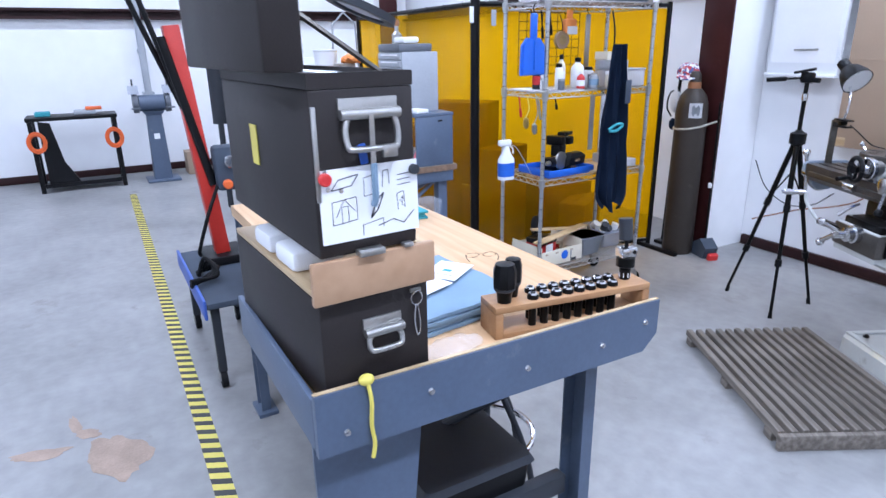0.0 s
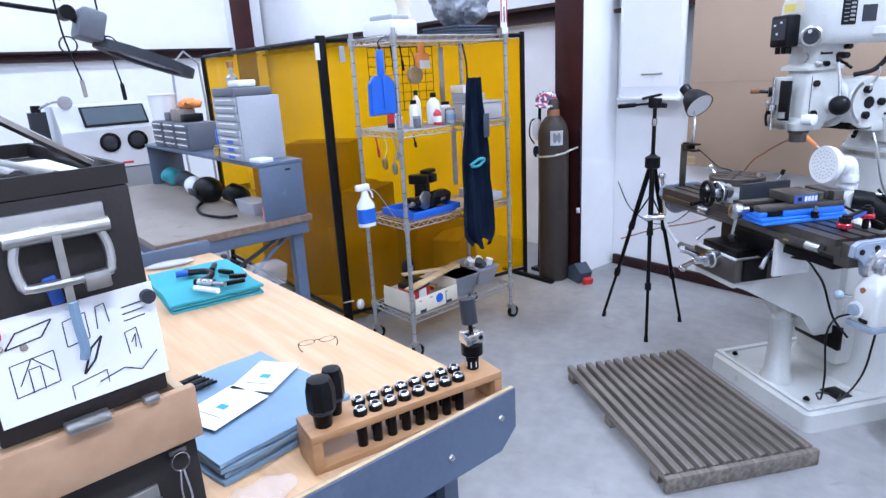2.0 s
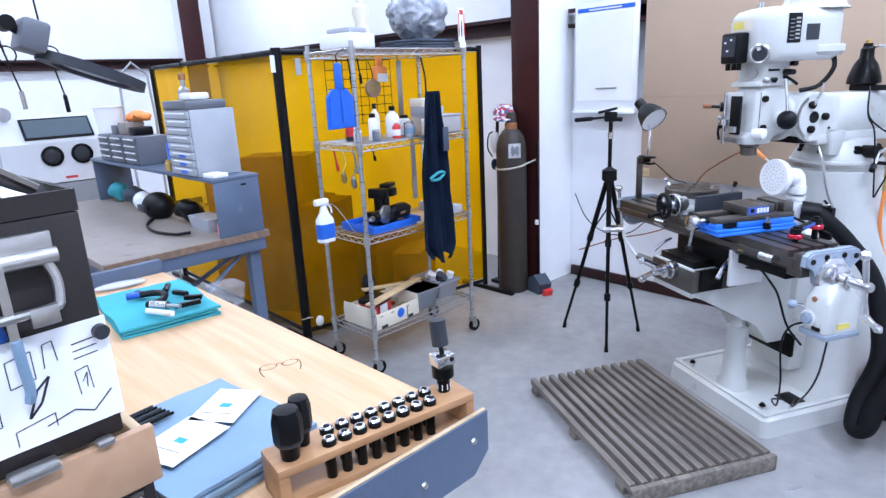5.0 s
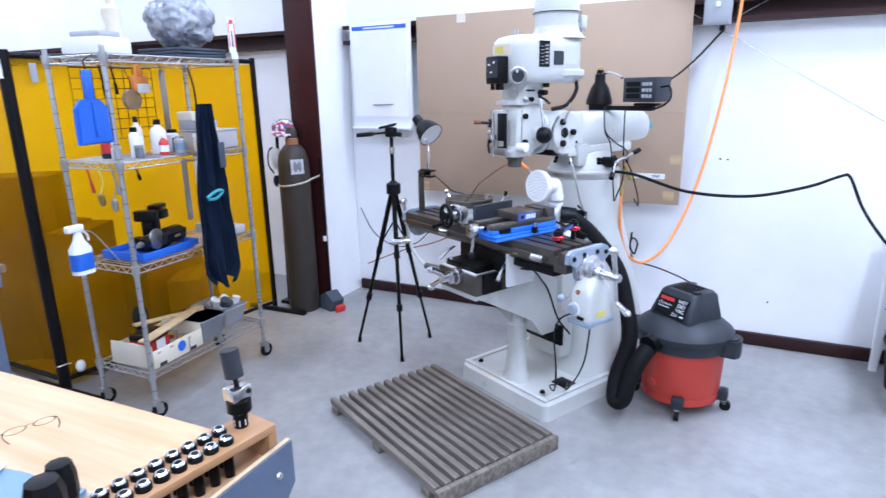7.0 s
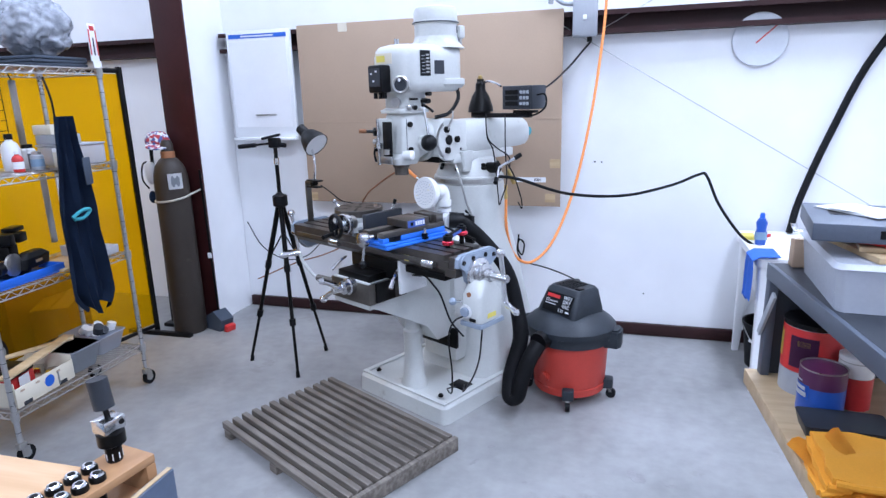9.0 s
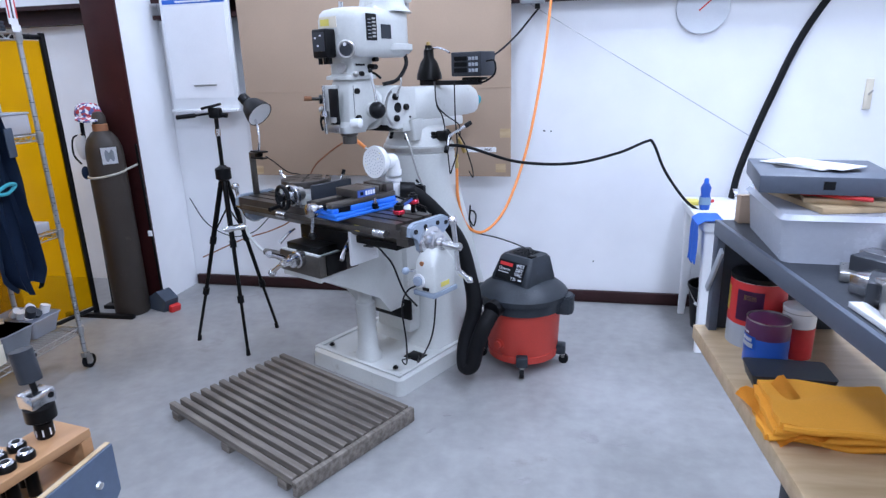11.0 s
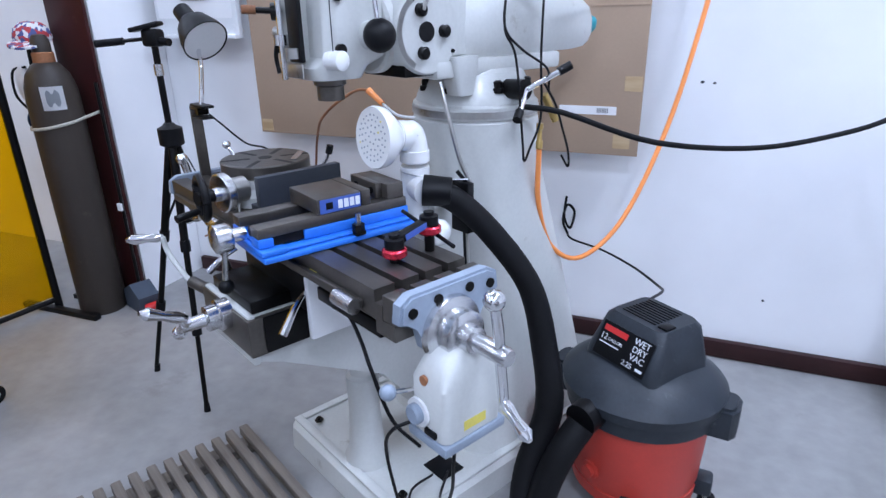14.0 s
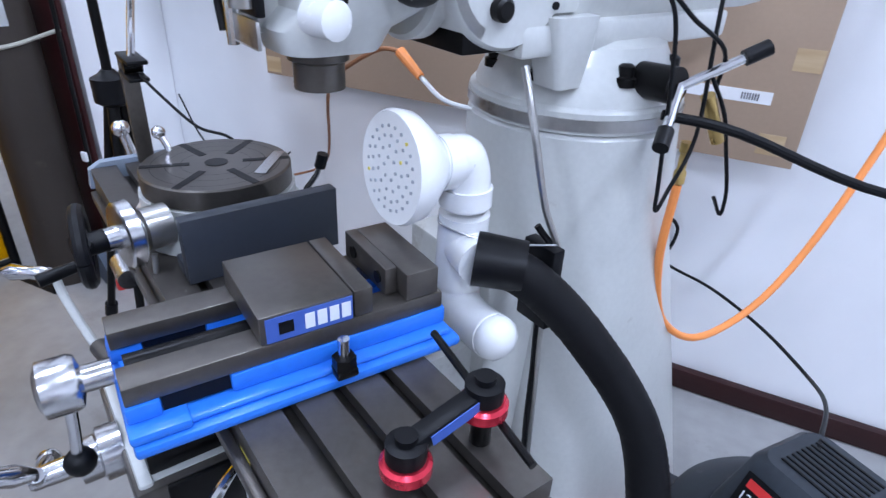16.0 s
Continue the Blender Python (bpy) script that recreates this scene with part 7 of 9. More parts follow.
        jr = thing("tin", pose(x, y, z3), "small tin or jar standing on the upper shelf", "tin", "tins on the shelf")
        part("can", lathe([(r, 0), (r, h * 0.8), (r * 0.96, h * 0.82)], n=18), m, jr)
        part("lid", lathe([(r * 1.03, h * 0.82), (r * 1.03, h), (r * 0.9, h * 1.01)], n=18), NICKEL if k % 2 else WHITEPLASTIC, jr)
    tb = thing("parts_box", pose(-2.62, 3.29, z3), "cloudy plastic parts drawer on the upper shelf", "box")
    part("body", box(-0.11, 0.11, -0.11, 0.12, 0, 0.10, 0.006), MILKY, tb)
    part("rim", box(-0.115, 0.115, -0.115, 0.125, 0.101, 0.11, 0.003), GREYDRAWER, tb)
    solo("grey_case", box(-0.08, 0.08, -0.07, 0.07, 0, 0.05, 0.006), GREYDRAWER, pose(-2.66, 3.26, z3 + 0.111), "flat grey case on the plastic drawer", "case")
    solo("tan_case", box(-0.06, 0.06, -0.06, 0.06, 0, 0.05, 0.006), CREAM, pose(-2.69, 3.25, z3 + 0.162), "tan card case on the grey case", "case")
    saw = thing("cutting_tool", pose(-2.62, 2.93, z2 + 0.046, 0, 0, -75), "black and tan power cutter lying on the blue tray", "power tool")
    part("body", loft([(0, -0.10, 0.10, -0.035, 0.035, 0.02), (0.05, -0.11, 0.09, -0.04, 0.04, 0.025), (0.075, -0.07, 0.05, -0.025, 0.025, 0.02)]), BLACK, saw)
    part("guard", lathe([(0.05, 0), (0.055, 0.004), (0.055, 0.018), (0.05, 0.02)], (0.13, -0.01, 0.04), (0, 1, 0), 24), NICKEL, saw)
    part("band", box(-0.03, 0.02, -0.042, 0.042, 0.02, 0.035, 0.003), CREAMBROWN, saw)
    for y, x, r, h, m, lab in ((3.02, -2.56, 0.03, 0.09, GREYDRAWER, "grey plastic jar on the upper shelf"), (3.08, -2.68, 0.035, 0.12, WHITEPLASTIC, "white round tub on the upper shelf"), (2.70, -2.72, 0.03, 0.13, SLATE, "dark aerosol can on the upper shelf"), (2.77, -2.60, 0.024, 0.15, WHITEPLASTIC, "white squeeze bottle on the upper shelf")):
        jr = thing("jar", pose(x, y, z3), lab, "jar")
        part("pot", lathe([(r * 0.95, 0), (r, 0.004), (r, h * 0.78), (r * 0.7, h * 0.86)], n=20), m, jr)
        part("lid", lathe([(r * 0.75, h * 0.86), (r * 0.75, h), (r * 0.6, h * 1.02)], n=18), BLACK if m is WHITEPLASTIC else NICKEL, jr)
        part("band", lathe([(r * 1.012, h * 0.2), (r * 1.012, h * 0.6)], n=20), PALEBLUE if m is GREYDRAWER else REDPLASTIC if m is SLATE else PAPER, jr)
    for y, L, m, lab in ((2.67, 0.20, BRASSY, "brass fitting on a yellow line hung under the shelf"), (2.74, 0.26, NICKEL, "steel chain and shackle hung under the shelf"), (3.36, 0.30, BLACKSTEEL, "black hand saw hung under the shelf")):
        hg = thing("hung_fitting", pose(-2.78, y, 1.33), lab, "fitting", "fittings hung under the shelf")
        part("line", tube([(0, 0, 0), (0.01, 0.012, -L * 0.4), (0.0, -0.006, -L * 0.7)], 0.004, 6), YELLOW if m is BRASSY else m, hg)
        part("body", lathe([(0.008, 0), (0.016, 0.01), (0.018, 0.05), (0.01, 0.07)], (0, -0.006, -L * 0.7 + 0.004), (0, 0.1, -1), 14), m, hg)
    # top shelf
    bag = solo("bubble_wrap_bag", ball((0, 0, 0.15), 0.17, squash=(1.0, 1.0, 0.88), sub=5), BAGGREY, pose(-2.70, 3.26, z4 + 0.055), "big grey bag of crumpled plastic wrap on the shelf top", "bag")
    for q in bag.data.vertices:
        q.co += q.normal * (0.035 * noise.noise(q.co * 14) + 0.02 * noise.noise(q.co * 34) + 0.012 * noise.noise(q.co * 70))
        q.co.z = max(q.co.z, 0.0)
    for k in range(3):
        solo("folded_blanket", box(-0.16, 0.16, -0.17, 0.17, 0, 0.016, 0.007), NAVYGREY, pose(-2.69, 3.24, z4 + 0.0175 * k, 0, 0, 3 * k - 3), "dark folded cloth under the plastic bag", "cloth", "folded cloths")
    cr = thing("white_case", pose(-2.68, 2.70, z4, 0, 0, 10), "white plastic case on the shelf top", "case")
    part("body", box(-0.12, 0.12, -0.10, 0.10, 0, 0.08, 0.012), WHITEPLASTIC, cr)
    part("lid", box(-0.09, 0.09, -0.07, 0.07, 0.081, 0.11, 0.012), GREYDRAWER, cr)
    solo("dress_form", lathe([(0.036, 0), (0.04, 0.006), (0.012, 0.016), (0.011, 0.05), (0.04, 0.055), (0.046, 0.09), (0.033, 0.14), (0.046, 0.19), (0.044, 0.22), (0.018, 0.24), (0.017, 0.265), (0.008, 0.27)], n=26), CREAM, pose(-2.66, 2.79, z4), "small cream dress form on the shelf top", "dress form")
    sg = thing("arrow_sign", pose(-2.47, 3.40, z4 + 0.03, 0, 0, 12), "red and white inspection sign standing at the shelf corner", "sign")
    part("board", box(-0.003, 0.003, -0.035, 0.035, 0, 0.19, 0.001), PAPER, sg)
    for y in (-0.030, 0.030):
        part("red_border", box(0.0032, 0.0042, y - 0.005, y + 0.005, 0.03, 0.16), REDPLASTIC, sg)
    part("print_bar", box(0.0032, 0.0042, -0.006, 0.006, 0.03, 0.12), INK, sg)
    part("print_bar", box(0.0032, 0.0042, -0.02, 0.02, 0.155, 0.18), REDPLASTIC, sg)
    part("clip_card", box(0.004, 0.006, -0.03, 0.04, -0.035, 0.0), WHITEPLASTIC, sg)
    # hung from the shelf edges
    dp = thing("dust_pan", pose(-2.475, 2.47, 1.47, 0, 0, 10), "blue plastic dust pan hung on the shelving", "dust pan")
    part("scoop", prism([(-0.095, 0.0), (0.095, 0.0), (0.09, 0.16), (0.05, 0.20), (-0.05, 0.20), (-0.09, 0.16)], -0.012, 0.012, m=Matrix(((0, 0, 1, 0), (1, 0, 0, 0), (0, 1, 0, 0), (0, 0, 0, 1))), bevel=0.006), BLUEPLASTIC, dp)
    part("handle", box(-0.012, 0.016, -0.02, 0.02, 0.19, 0.33, 0.009), BLUEPLASTIC, dp)
    part("rib", box(0.012, 0.02, -0.006, 0.006, 0.03, 0.19, 0.003), BLUEPLASTIC, dp)
    part("hang_hook", tube([(0, 0, 0.33), (0.0, 0.0, 0.37), (-0.02, 0.08, 0.40)], 0.003, 6), BLACKSTEEL, dp)
    ap = thing("shop_apron", pose(-2.45, 3.10, 0, 0, 0, 4), "navy blue shop apron hung on the shelving rack", "apron")
    bm = bmesh.new()
    rows = []
    for j in range(25):
        k = j / 24
        z = 1.63 - 1.02 * k
        half = 0.05 + 0.075 * min(1, k * 2.2) + 0.05 * max(0, k - 0.45)
        off = -0.02 * math.sin(k * 3) + 0.03 * k
        half *= 1 - 0.9 * max(0, (k - 0.93) / 0.07) * 0.5
        rows.append([bm.verts.new((0.03 * math.sin(i * 0.9 + k * 2.2) * (0.4 + 0.6 * k) + 0.018 * math.sin(i * 2.1 + k * 5), off + half * (i / 8 - 1), z + 0.03 * k * math.sin(i * 0.7))) for i in range(17)])
    for r0, r1 in zip(rows, rows[1:]):
        for i in range(16):
            bm.faces.new((r0[i], r0[i + 1], r1[i + 1], r1[i]))
    bmesh.ops.solidify(bm, geom=bm.faces[:], thickness=0.006)
    a = part("cloth", bm, NAVY, ap)
    part("strap", tube([(0.0, -0.04, 1.63), (0.0, -0.045, 1.72), (-0.02, -0.05, 1.82)], 0.005, 6), BLACK, ap)
    part("glove_loop", tube([(0.045, -0.09, 1.13), (0.06, -0.03, 1.16), (0.05, 0.03, 1.15), (0.055, -0.03, 1.12), (0.045, -0.08, 1.12)], 0.009, 8), TEAL, ap, "teal glove tucked in the apron")
    part("pocket", box(0.045, 0.052, 0.035, 0.085, 1.28, 1.42, 0.003), NAVYGREY, ap)
    sp = thing("spray_bottle", pose(-2.56, 2.36, 0.87, 0, 0, 0), "white spray bottle with a blue label hung on the shelf edge", "spray bottle")
    part("body", loft([(0, -0.035, 0.035, -0.05, 0.05, 0.03), (0.12, -0.035, 0.035, -0.05, 0.05, 0.03), (0.16, -0.02, 0.02, -0.025, 0.025, 0.018), (0.2, -0.015, 0.015, -0.015, 0.015, 0.013)]), MILKYWHITE, sp)
    part("label", loft([(0.02, -0.0362, 0.0362, -0.0512, 0.0512, 0.03), (0.10, -0.0362, 0.0362, -0.0512, 0.0512, 0.03)]), BLUEPLASTIC, sp)
    part("trigger_head", box(-0.015, 0.015, -0.055, 0.03, 0.2, 0.235, 0.008), WHITEPLASTIC, sp)
    part("trigger", tube([(0, 0.025, 0.2), (0, 0.045, 0.18), (0, 0.05, 0.15)], 0.005, 6), WHITEPLASTIC, sp)
    part("hanger", tube([(0, 0.0, 0.19), (-0.01, 0.08, 0.18), (-0.02, 0.21, 0.0)], 0.003, 6), WIRE, sp)
    # tools hung on hooks under the shelves
    for x, y, z, L, m, lab in ((-2.88, 2.76, 1.84, 0.16, BLACKSTEEL, "black handled tool hung on the wire grid"), (-2.88, 2.84, 1.84, 0.17, BLACKSTEEL, "black handled tool hung on the wire grid"), (-2.88, 2.91, 1.84, 0.15, BLACKSTEEL, "black handled tool hung on the wire grid"),
                              (-2.85, 2.66, 1.32, 0.13, REDPLASTIC, "red handled pliers hung under the shelf"), (-2.6, 2.62, 1.32, 0.12, NICKEL, "steel shackle hung under the shelf"), (-2.7, 2.83, 1.32, 0.08, BLACKSTEEL, "black clip hung under the shelf")):
        h = thing("hung_tool", pose(x, y, z), lab, "hand tool", "tools hung on the shelving")
        part("shaft", tube([(0, 0, 0), (0.004, 0.006, -L * 0.4), (0, 0.02, -L)], 0.005, 8), m, h)
        part("grip", cyl((0, 0.0125, -L * 0.6), (0, 0.02, -L), 0.009, n=10), m, h)
    tp = thing("tape_roll", pose(-2.86, 3.0, 1.66), "brown roll of tape hung on the wire grid", "tape roll")
    part("roll", lathe([(0.03, -0.012), (0.055, -0.012), (0.055, 0.012), (0.03, 0.012)], (0, 0, 0), (1, 0, 0), 28), CREAMBROWN, tp)
    # flat disc in a shaded amber, painted in place of an open bore
    part("bore", cyl((0.0125, 0, 0), (0.0135, 0, 0), 0.03, n=24), AMBERDARK, tp)
    part("hook", tube([(0, 0, 0.03), (0.0, 0, 0.10), (-0.03, 0, 0.16)], 0.003, 6), BLACKSTEEL, tp)
    og = thing("orange_ratchet", pose(-2.86, 3.06, 1.70), "orange and white strap ratchet hung on the wire grid", "strap")
    part("reel", box(-0.02, 0.02, -0.05, 0.05, 0.0, 0.09, 0.012), ORANGE, og)
    part("cap", box(0.021, 0.03, -0.035, 0.045, -0.005, 0.045, 0.004), WHITEPLASTIC, og)
    part("strap", box(-0.008, 0.008, -0.02, 0.02, 0.09, 0.145, 0.002), ORANGE, og)
    for y, z0, z1b, m, lab in ((3.22, 1.42, 1.85, NICKEL, "steel rule hung at the rack's back"), (3.30, 0.92, 1.33, NICKEL, "long steel blade hung under the shelf"), (3.40, 0.92, 1.33, MILKYWHITE, "clear plastic sleeve hung under the shelf")):
        hb = thing("saw_blade", pose(-2.86, y, 0), lab, "blade")
        part("blade", box(-0.003, 0.003, -0.02, 0.02, z0, z1b - 0.03, 0.001), m, hb)
        part("hook", cyl((0, 0, z1b - 0.03), (-0.02, 0, z1b + 0.01), 0.003, n=6), BLACKSTEEL, hb)


BAGGREY = mat("grey_plastic_wrap", (0.34, 0.36, 0.4), 0.18, vary=0.35, scale=22, bump=0.5, grain=60)
NAVYGREY = mat("dark_blue_grey_cloth", (0.05, 0.065, 0.09), 0.85, vary=0.2, bump=0.2, grain=200)
MILKYWHITE = mat("milky_bottle_plastic", (0.75, 0.78, 0.82), 0.25, vary=0.04)
CREAMBROWN = mat("brown_tape", (0.3, 0.19, 0.11), 0.5, vary=0.1)
shelf_things()


def by_the_cylinder():
    t = thing("cylinder_cart", pose(-2.97, 4.36, 0), "black tube cart standing behind the gas cylinder", "cart")
    part("upright", tube([(-0.06, 0.0, 0.03), (-0.06, 0.02, 0.8), (-0.06, 0.02, 1.34), (0.0, 0.02, 1.39), (0.06, 0.02, 1.38)], 0.013, 10), BLACK, t)
    part("upright", tube([(0.04, 0.03, 0.03), (0.05, 0.04, 0.8), (0.05, 0.03, 1.36)], 0.013, 10), BLACK, t)
    part("base", box(-0.10, 0.09, -0.06, 0.1, 0.0, 0.028, 0.003), BLACK, t)
    for z in (0.3, 0.7, 1.1):
        part("rung", cyl((-0.06, 0.02, z), (0.05, 0.035, z), 0.01, n=8), BLACK, t)
    h = thing("patterned_cap", pose(-2.93, 4.34, 1.395), "red, white and blue patterned cloth cap on the cart", "cap")
    part("crown", lathe([(0.08, 0), (0.085, 0.02), (0.075, 0.06), (0.05, 0.085), (0.01, 0.092)], n=28), PATTERN, h)
    part("brim", prism([(0.09 * math.cos(radians(a)) + 0.05, 0.075 * math.sin(radians(a))) for a in range(0, 360, 15)], -0.002, 0.008, m=pose(0.03, -0.05, 0.0, 0, 12, -50)), PATTERN, h)
    g = thing("hung_gloves", pose(-2.955, 4.27, 0), "white welding gloves and hose hung on the cart", "gloves")
    part("glove", ball((-0.01, 0, 1.2), 0.05, squash=(0.8, 0.7, 1.8), sub=3), WHITEPLASTIC, g)
    part("glove", ball((-0.02, 0.0, 1.02), 0.035, squash=(0.8, 0.7, 1.3), sub=3), NAVY, g)
    part("hose", tube([(0.02, 0.0, 1.28), (-0.05, -0.02, 1.26), (-0.07, -0.02, 1.15), (-0.04, 0.0, 1.08)], 0.006, 8), BLACK, g)
    s = thing("push_stick", ident(), "dark rod leaning on the column with a white tag", "rod")
    part("rod", cyl((-2.61, 4.36, 0.02), (-2.66, 4.405, 1.2), 0.009, n=10), BLACKSTEEL, s)
    part("tag", box(-2.648, -2.62, 4.36, 4.372, 0.55, 0.59, 0.002), PAPER, s)
    b = thing("floor_brush", pose(-2.60, 4.36, 0, 0, 0, -20), "navy and red hand brush and pan set on the floor", "brush")
    part("pan", prism([(-0.10, 0.0), (0.06, 0.0), (0.09, 0.09), (0.0, 0.15), (-0.09, 0.10)], -0.06, 0.05, m=pose(0, 0, 0.0) @ Matrix(((1, 0, 0, 0), (0, 0, 1, 0), (0, 1, 0, 0), (0, 0, 0, 1)))), NAVYGREY, b)
    part("bristle_block", box(0.06, 0.10, -0.04, 0.04, 0.01, 0.075, 0.01, m=pose(0.015, 0, 0, 0, 15, 0)), REDPLASTIC, b)


def pattern_mat():
    m = mat("patterned_cloth", (0.4, 0.3, 0.32), 0.85, vary=0.1)
    n, l = m.node_tree.nodes, m.node_tree.links
    v, r = n.new("ShaderNodeTexVoronoi"), n.new("ShaderNodeValToRGB")
    co = n.new("ShaderNodeTexCoord")
    v.inputs["Scale"].default_value = 55
    l.new(co.outputs["Object"], v.inputs["Vector"])
    l.new(v.outputs["Color"], r.inputs[0])
    r.color_ramp.interpolation = "CONSTANT"
    r.color_ramp.elements[0].color, r.color_ramp.elements[1].color = (0.45, 0.05, 0.06, 1), (0.7, 0.7, 0.72, 1)
    r.color_ramp.elements[1].position = 0.4
    e = r.color_ramp.elements.new(0.68)
    e.color = (0.08, 0.1, 0.25, 1)
    l.new(r.outputs[0], n["Principled BSDF"].inputs["Base Color"])
    return m


PATTERN = pattern_mat()
by_the_cylinder()

B2 = 0.975


def second_bench():
    t = thing("workbench", ident(), "grey steel workbench with a worn top beside the screen", "workbench")
    part("top", box(-4.65, -2.69, 1.28, 2.09, B2 - 0.035, B2, 0.003), GREYTOP, t)
    part("front_edge", box(-2.689, -2.68, 1.28, 2.09, B2 - 0.035, B2 - 0.002), OAKDULL, t)
    part("rail", box(-2.72, -2.69, 1.3, 2.07, B2 - 0.10, B2 - 0.036, 0.002), STEELBLUE, t)
    part("rail", box(-4.6, -2.725, 1.3, 1.33, B2 - 0.10, B2 - 0.036, 0.002), STEELBLUE, t)
    for x in (-2.76, -4.55):
        for y in (1.36, 2.02):
            leg = part("leg", box(x - 0.03, x + 0.03, y - 0.03, y + 0.03, 0.012, B2 - 0.036, 0.004), STEELBLUE, t)
            part("foot", box(x - 0.05, x + 0.05, y - 0.05, y + 0.05, 0, 0.012, 0.002), STEELBLUE, leg)
    part("brace", cyl((-2.76, 2.0, 0.9), (-3.2, 1.7, 0.55), 0.012, n=8), STEELBLUE, t)
    part("brace", cyl((-2.76, 1.99, 0.88), (-2.76, 1.55, 0.55), 0.012, n=8), STEELBLUE, t)
    r = thing("bench_riser", ident(), "blue-grey steel riser shelf standing on the bench", "shelf")
    part("end_panel", box(-2.705, -2.69, 1.83, 2.07, B2, 1.255, 0.003), STEELBLUE, r)
    part("panel_label", box(-2.6895, -2.6885, 1.97, 2.0, 1.225, 1.235), BLACK, r)
    part("end_panel", box(-4.6, -4.585, 1.83, 2.07, B2, 1.255, 0.003), STEELBLUE, r)
    part("shelf", box(-4.6, -2.69, 1.82, 2.075, 1.2555, 1.275, 0.003), STEELBLUE, r)


OAKDULL = wood_mat("dull_bench_edge", (0.24, 0.15, 0.1), (0.16, 0.1, 0.065))
second_bench()


def bench_two_things():
    z = 1.276
    t = thing("drawer_tower", pose(-2.98, 1.90, z), "tall grey small-parts drawer tower on the riser", "drawer cabinet")
    part("body", box(-0.15, 0.16, -0.08, 0.15, 0, 0.33, 0.004), GREYDRAWER, t)
    for k in range(8):
        d = part("drawer", box(-0.142, 0.152, -0.09, -0.0805, 0.008 + 0.04 * k, 0.043 + 0.04 * k, 0.002), GREYDRAWER, t)
        part("label_slot", box(-0.10, 0.12, -0.0915, -0.0905, 0.03 + 0.04 * k, 0.037 + 0.04 * k), WHITEPLASTIC, d)
        if k in (0, 1, 2):
            part("blue_label", box(-0.02, 0.06, -0.0917, -0.0907, 0.012 + 0.04 * k, 0.028 + 0.04 * k), BLUEPLASTIC, d)
    part("top_box", box(-0.14, 0.15, -0.09, 0.12, 0.331, 0.375, 0.008), DARKDRAWER, t)
    solo("white_pouch", box(-0.07, 0.07, -0.05, 0.05, 0, 0.035, 0.012), WHITEPLASTIC, pose(-2.92, 1.90, z + 0.376), "white pouch on the drawer tower", "pouch")
    sp = thing("small_sprayer", pose(-3.06, 1.91, z + 0.376), "small steel sprayer on the drawer tower", "sprayer")
    part("body", lathe([(0.03, 0), (0.03, 0.05), (0.012, 0.07), (0.012, 0.10)], n=16), NICKEL, sp)
    part("cap", lathe([(0.018, 0.1), (0.018, 0.13), (0.008, 0.135)], n=14), RUST, sp)
    for i in range(3):
        d = thing("drawer_unit", pose(-4.27 + 0.24 * i, 1.93, z), "dark grey four-drawer parts unit on the riser", "drawer unit", "drawer units")
        part("body", box(-0.11, 0.11, -0.09, 0.10, 0, 0.17, 0.003), DARKDRAWER, d)
        for k in range(4):
            dr = part("drawer", box(-0.1, 0.1, -0.098, -0.0905, 0.008 + 0.04 * k, 0.042 + 0.04 * k, 0.002), DARKDRAWER, d)
            part("pull", box(-0.085, 0.085, -0.106, -0.0985, 0.03 + 0.04 * k, 0.037 + 0.04 * k, 0.001), WHITEPLASTIC, dr)
    solo("blue_canister", lathe([(0.05, 0), (0.052, 0.01), (0.052, 0.13), (0.035, 0.16), (0.03, 0.2)], n=22), BLUEPLASTIC, pose(-3.38, 1.95, z), "blue plastic canister on the riser", "canister")
    solo("white_bucket", lathe([(0.08, 0), (0.09, 0.16), (0.095, 0.165), (0.095, 0.175), (0.08, 0.178)], n=26), WHITEPLASTIC, pose(-4.42, 1.94, z + 0.171), "white bucket standing on the drawer unit", "bucket")
    for x, s, m, lab in ((-4.18, 0.05, DARKDRAWER, "dark box on the drawer units"), (-4.02, 0.07, GREYTOP, "grey tool case on the drawer units"), (-3.86, 0.045, BLACK, "black tin on the drawer units")):
        solo("tool_case", box(-s, s, -0.06, 0.06, 0, s * 1.1, 0.008), m, pose(x, 1.94, z + 0.171), lab, "case")
    bag = solo("orange_bag", ball((0, 0, 0.03), 0.08, squash=(1.25, 0.8, 0.42), sub=4), ORANGE, pose(-3.98, 1.98, z + 0.25), "crumpled orange plastic bag on the tool case", "bag")
    for q in bag.data.vertices:
        q.co += q.normal * (0.022 * noise.noise(q.co * 22) + 0.012 * noise.noise(q.co * 55))
        q.co.z = max(q.co.z, 0.0)
    for x, y, r, h, m, lab in ((-2.84, 1.80 + 0.05, 0.02, 0.07, WHITEPLASTIC, "small white jar on the riser edge"), (-3.27, 1.86, 0.03, 0.06, BRASSY, "brass coloured tin on the riser edge")):
        solo("jar", lathe([(r, 0), (r, h * 0.7), (r * 0.7, h * 0.8), (r * 0.7, h)], n=16), m, pose(x, y, z), lab, "jar")
    solo("paper_pad", box(-0.05, 0.05, -0.04, 0.04, 0, 0.02, 0.002), PAPER, pose(-2.76, 1.88, z, 0, 0, 8), "thick paper pad at the riser end", "pad")
    # under the riser
    hm = thing("leather_welding_hood", pose(-3.55, 1.86, B2), "black welding hood lying under the riser", "hood")
    part("shell", ball((0, 0, 0.07), 0.11, squash=(1.1, 0.8, 0.75), sub=3), BLACK, hm)
    part("visor", box(-0.05, 0.05, -0.105, -0.085, 0.05, 0.09, 0.004), SLATE, hm)
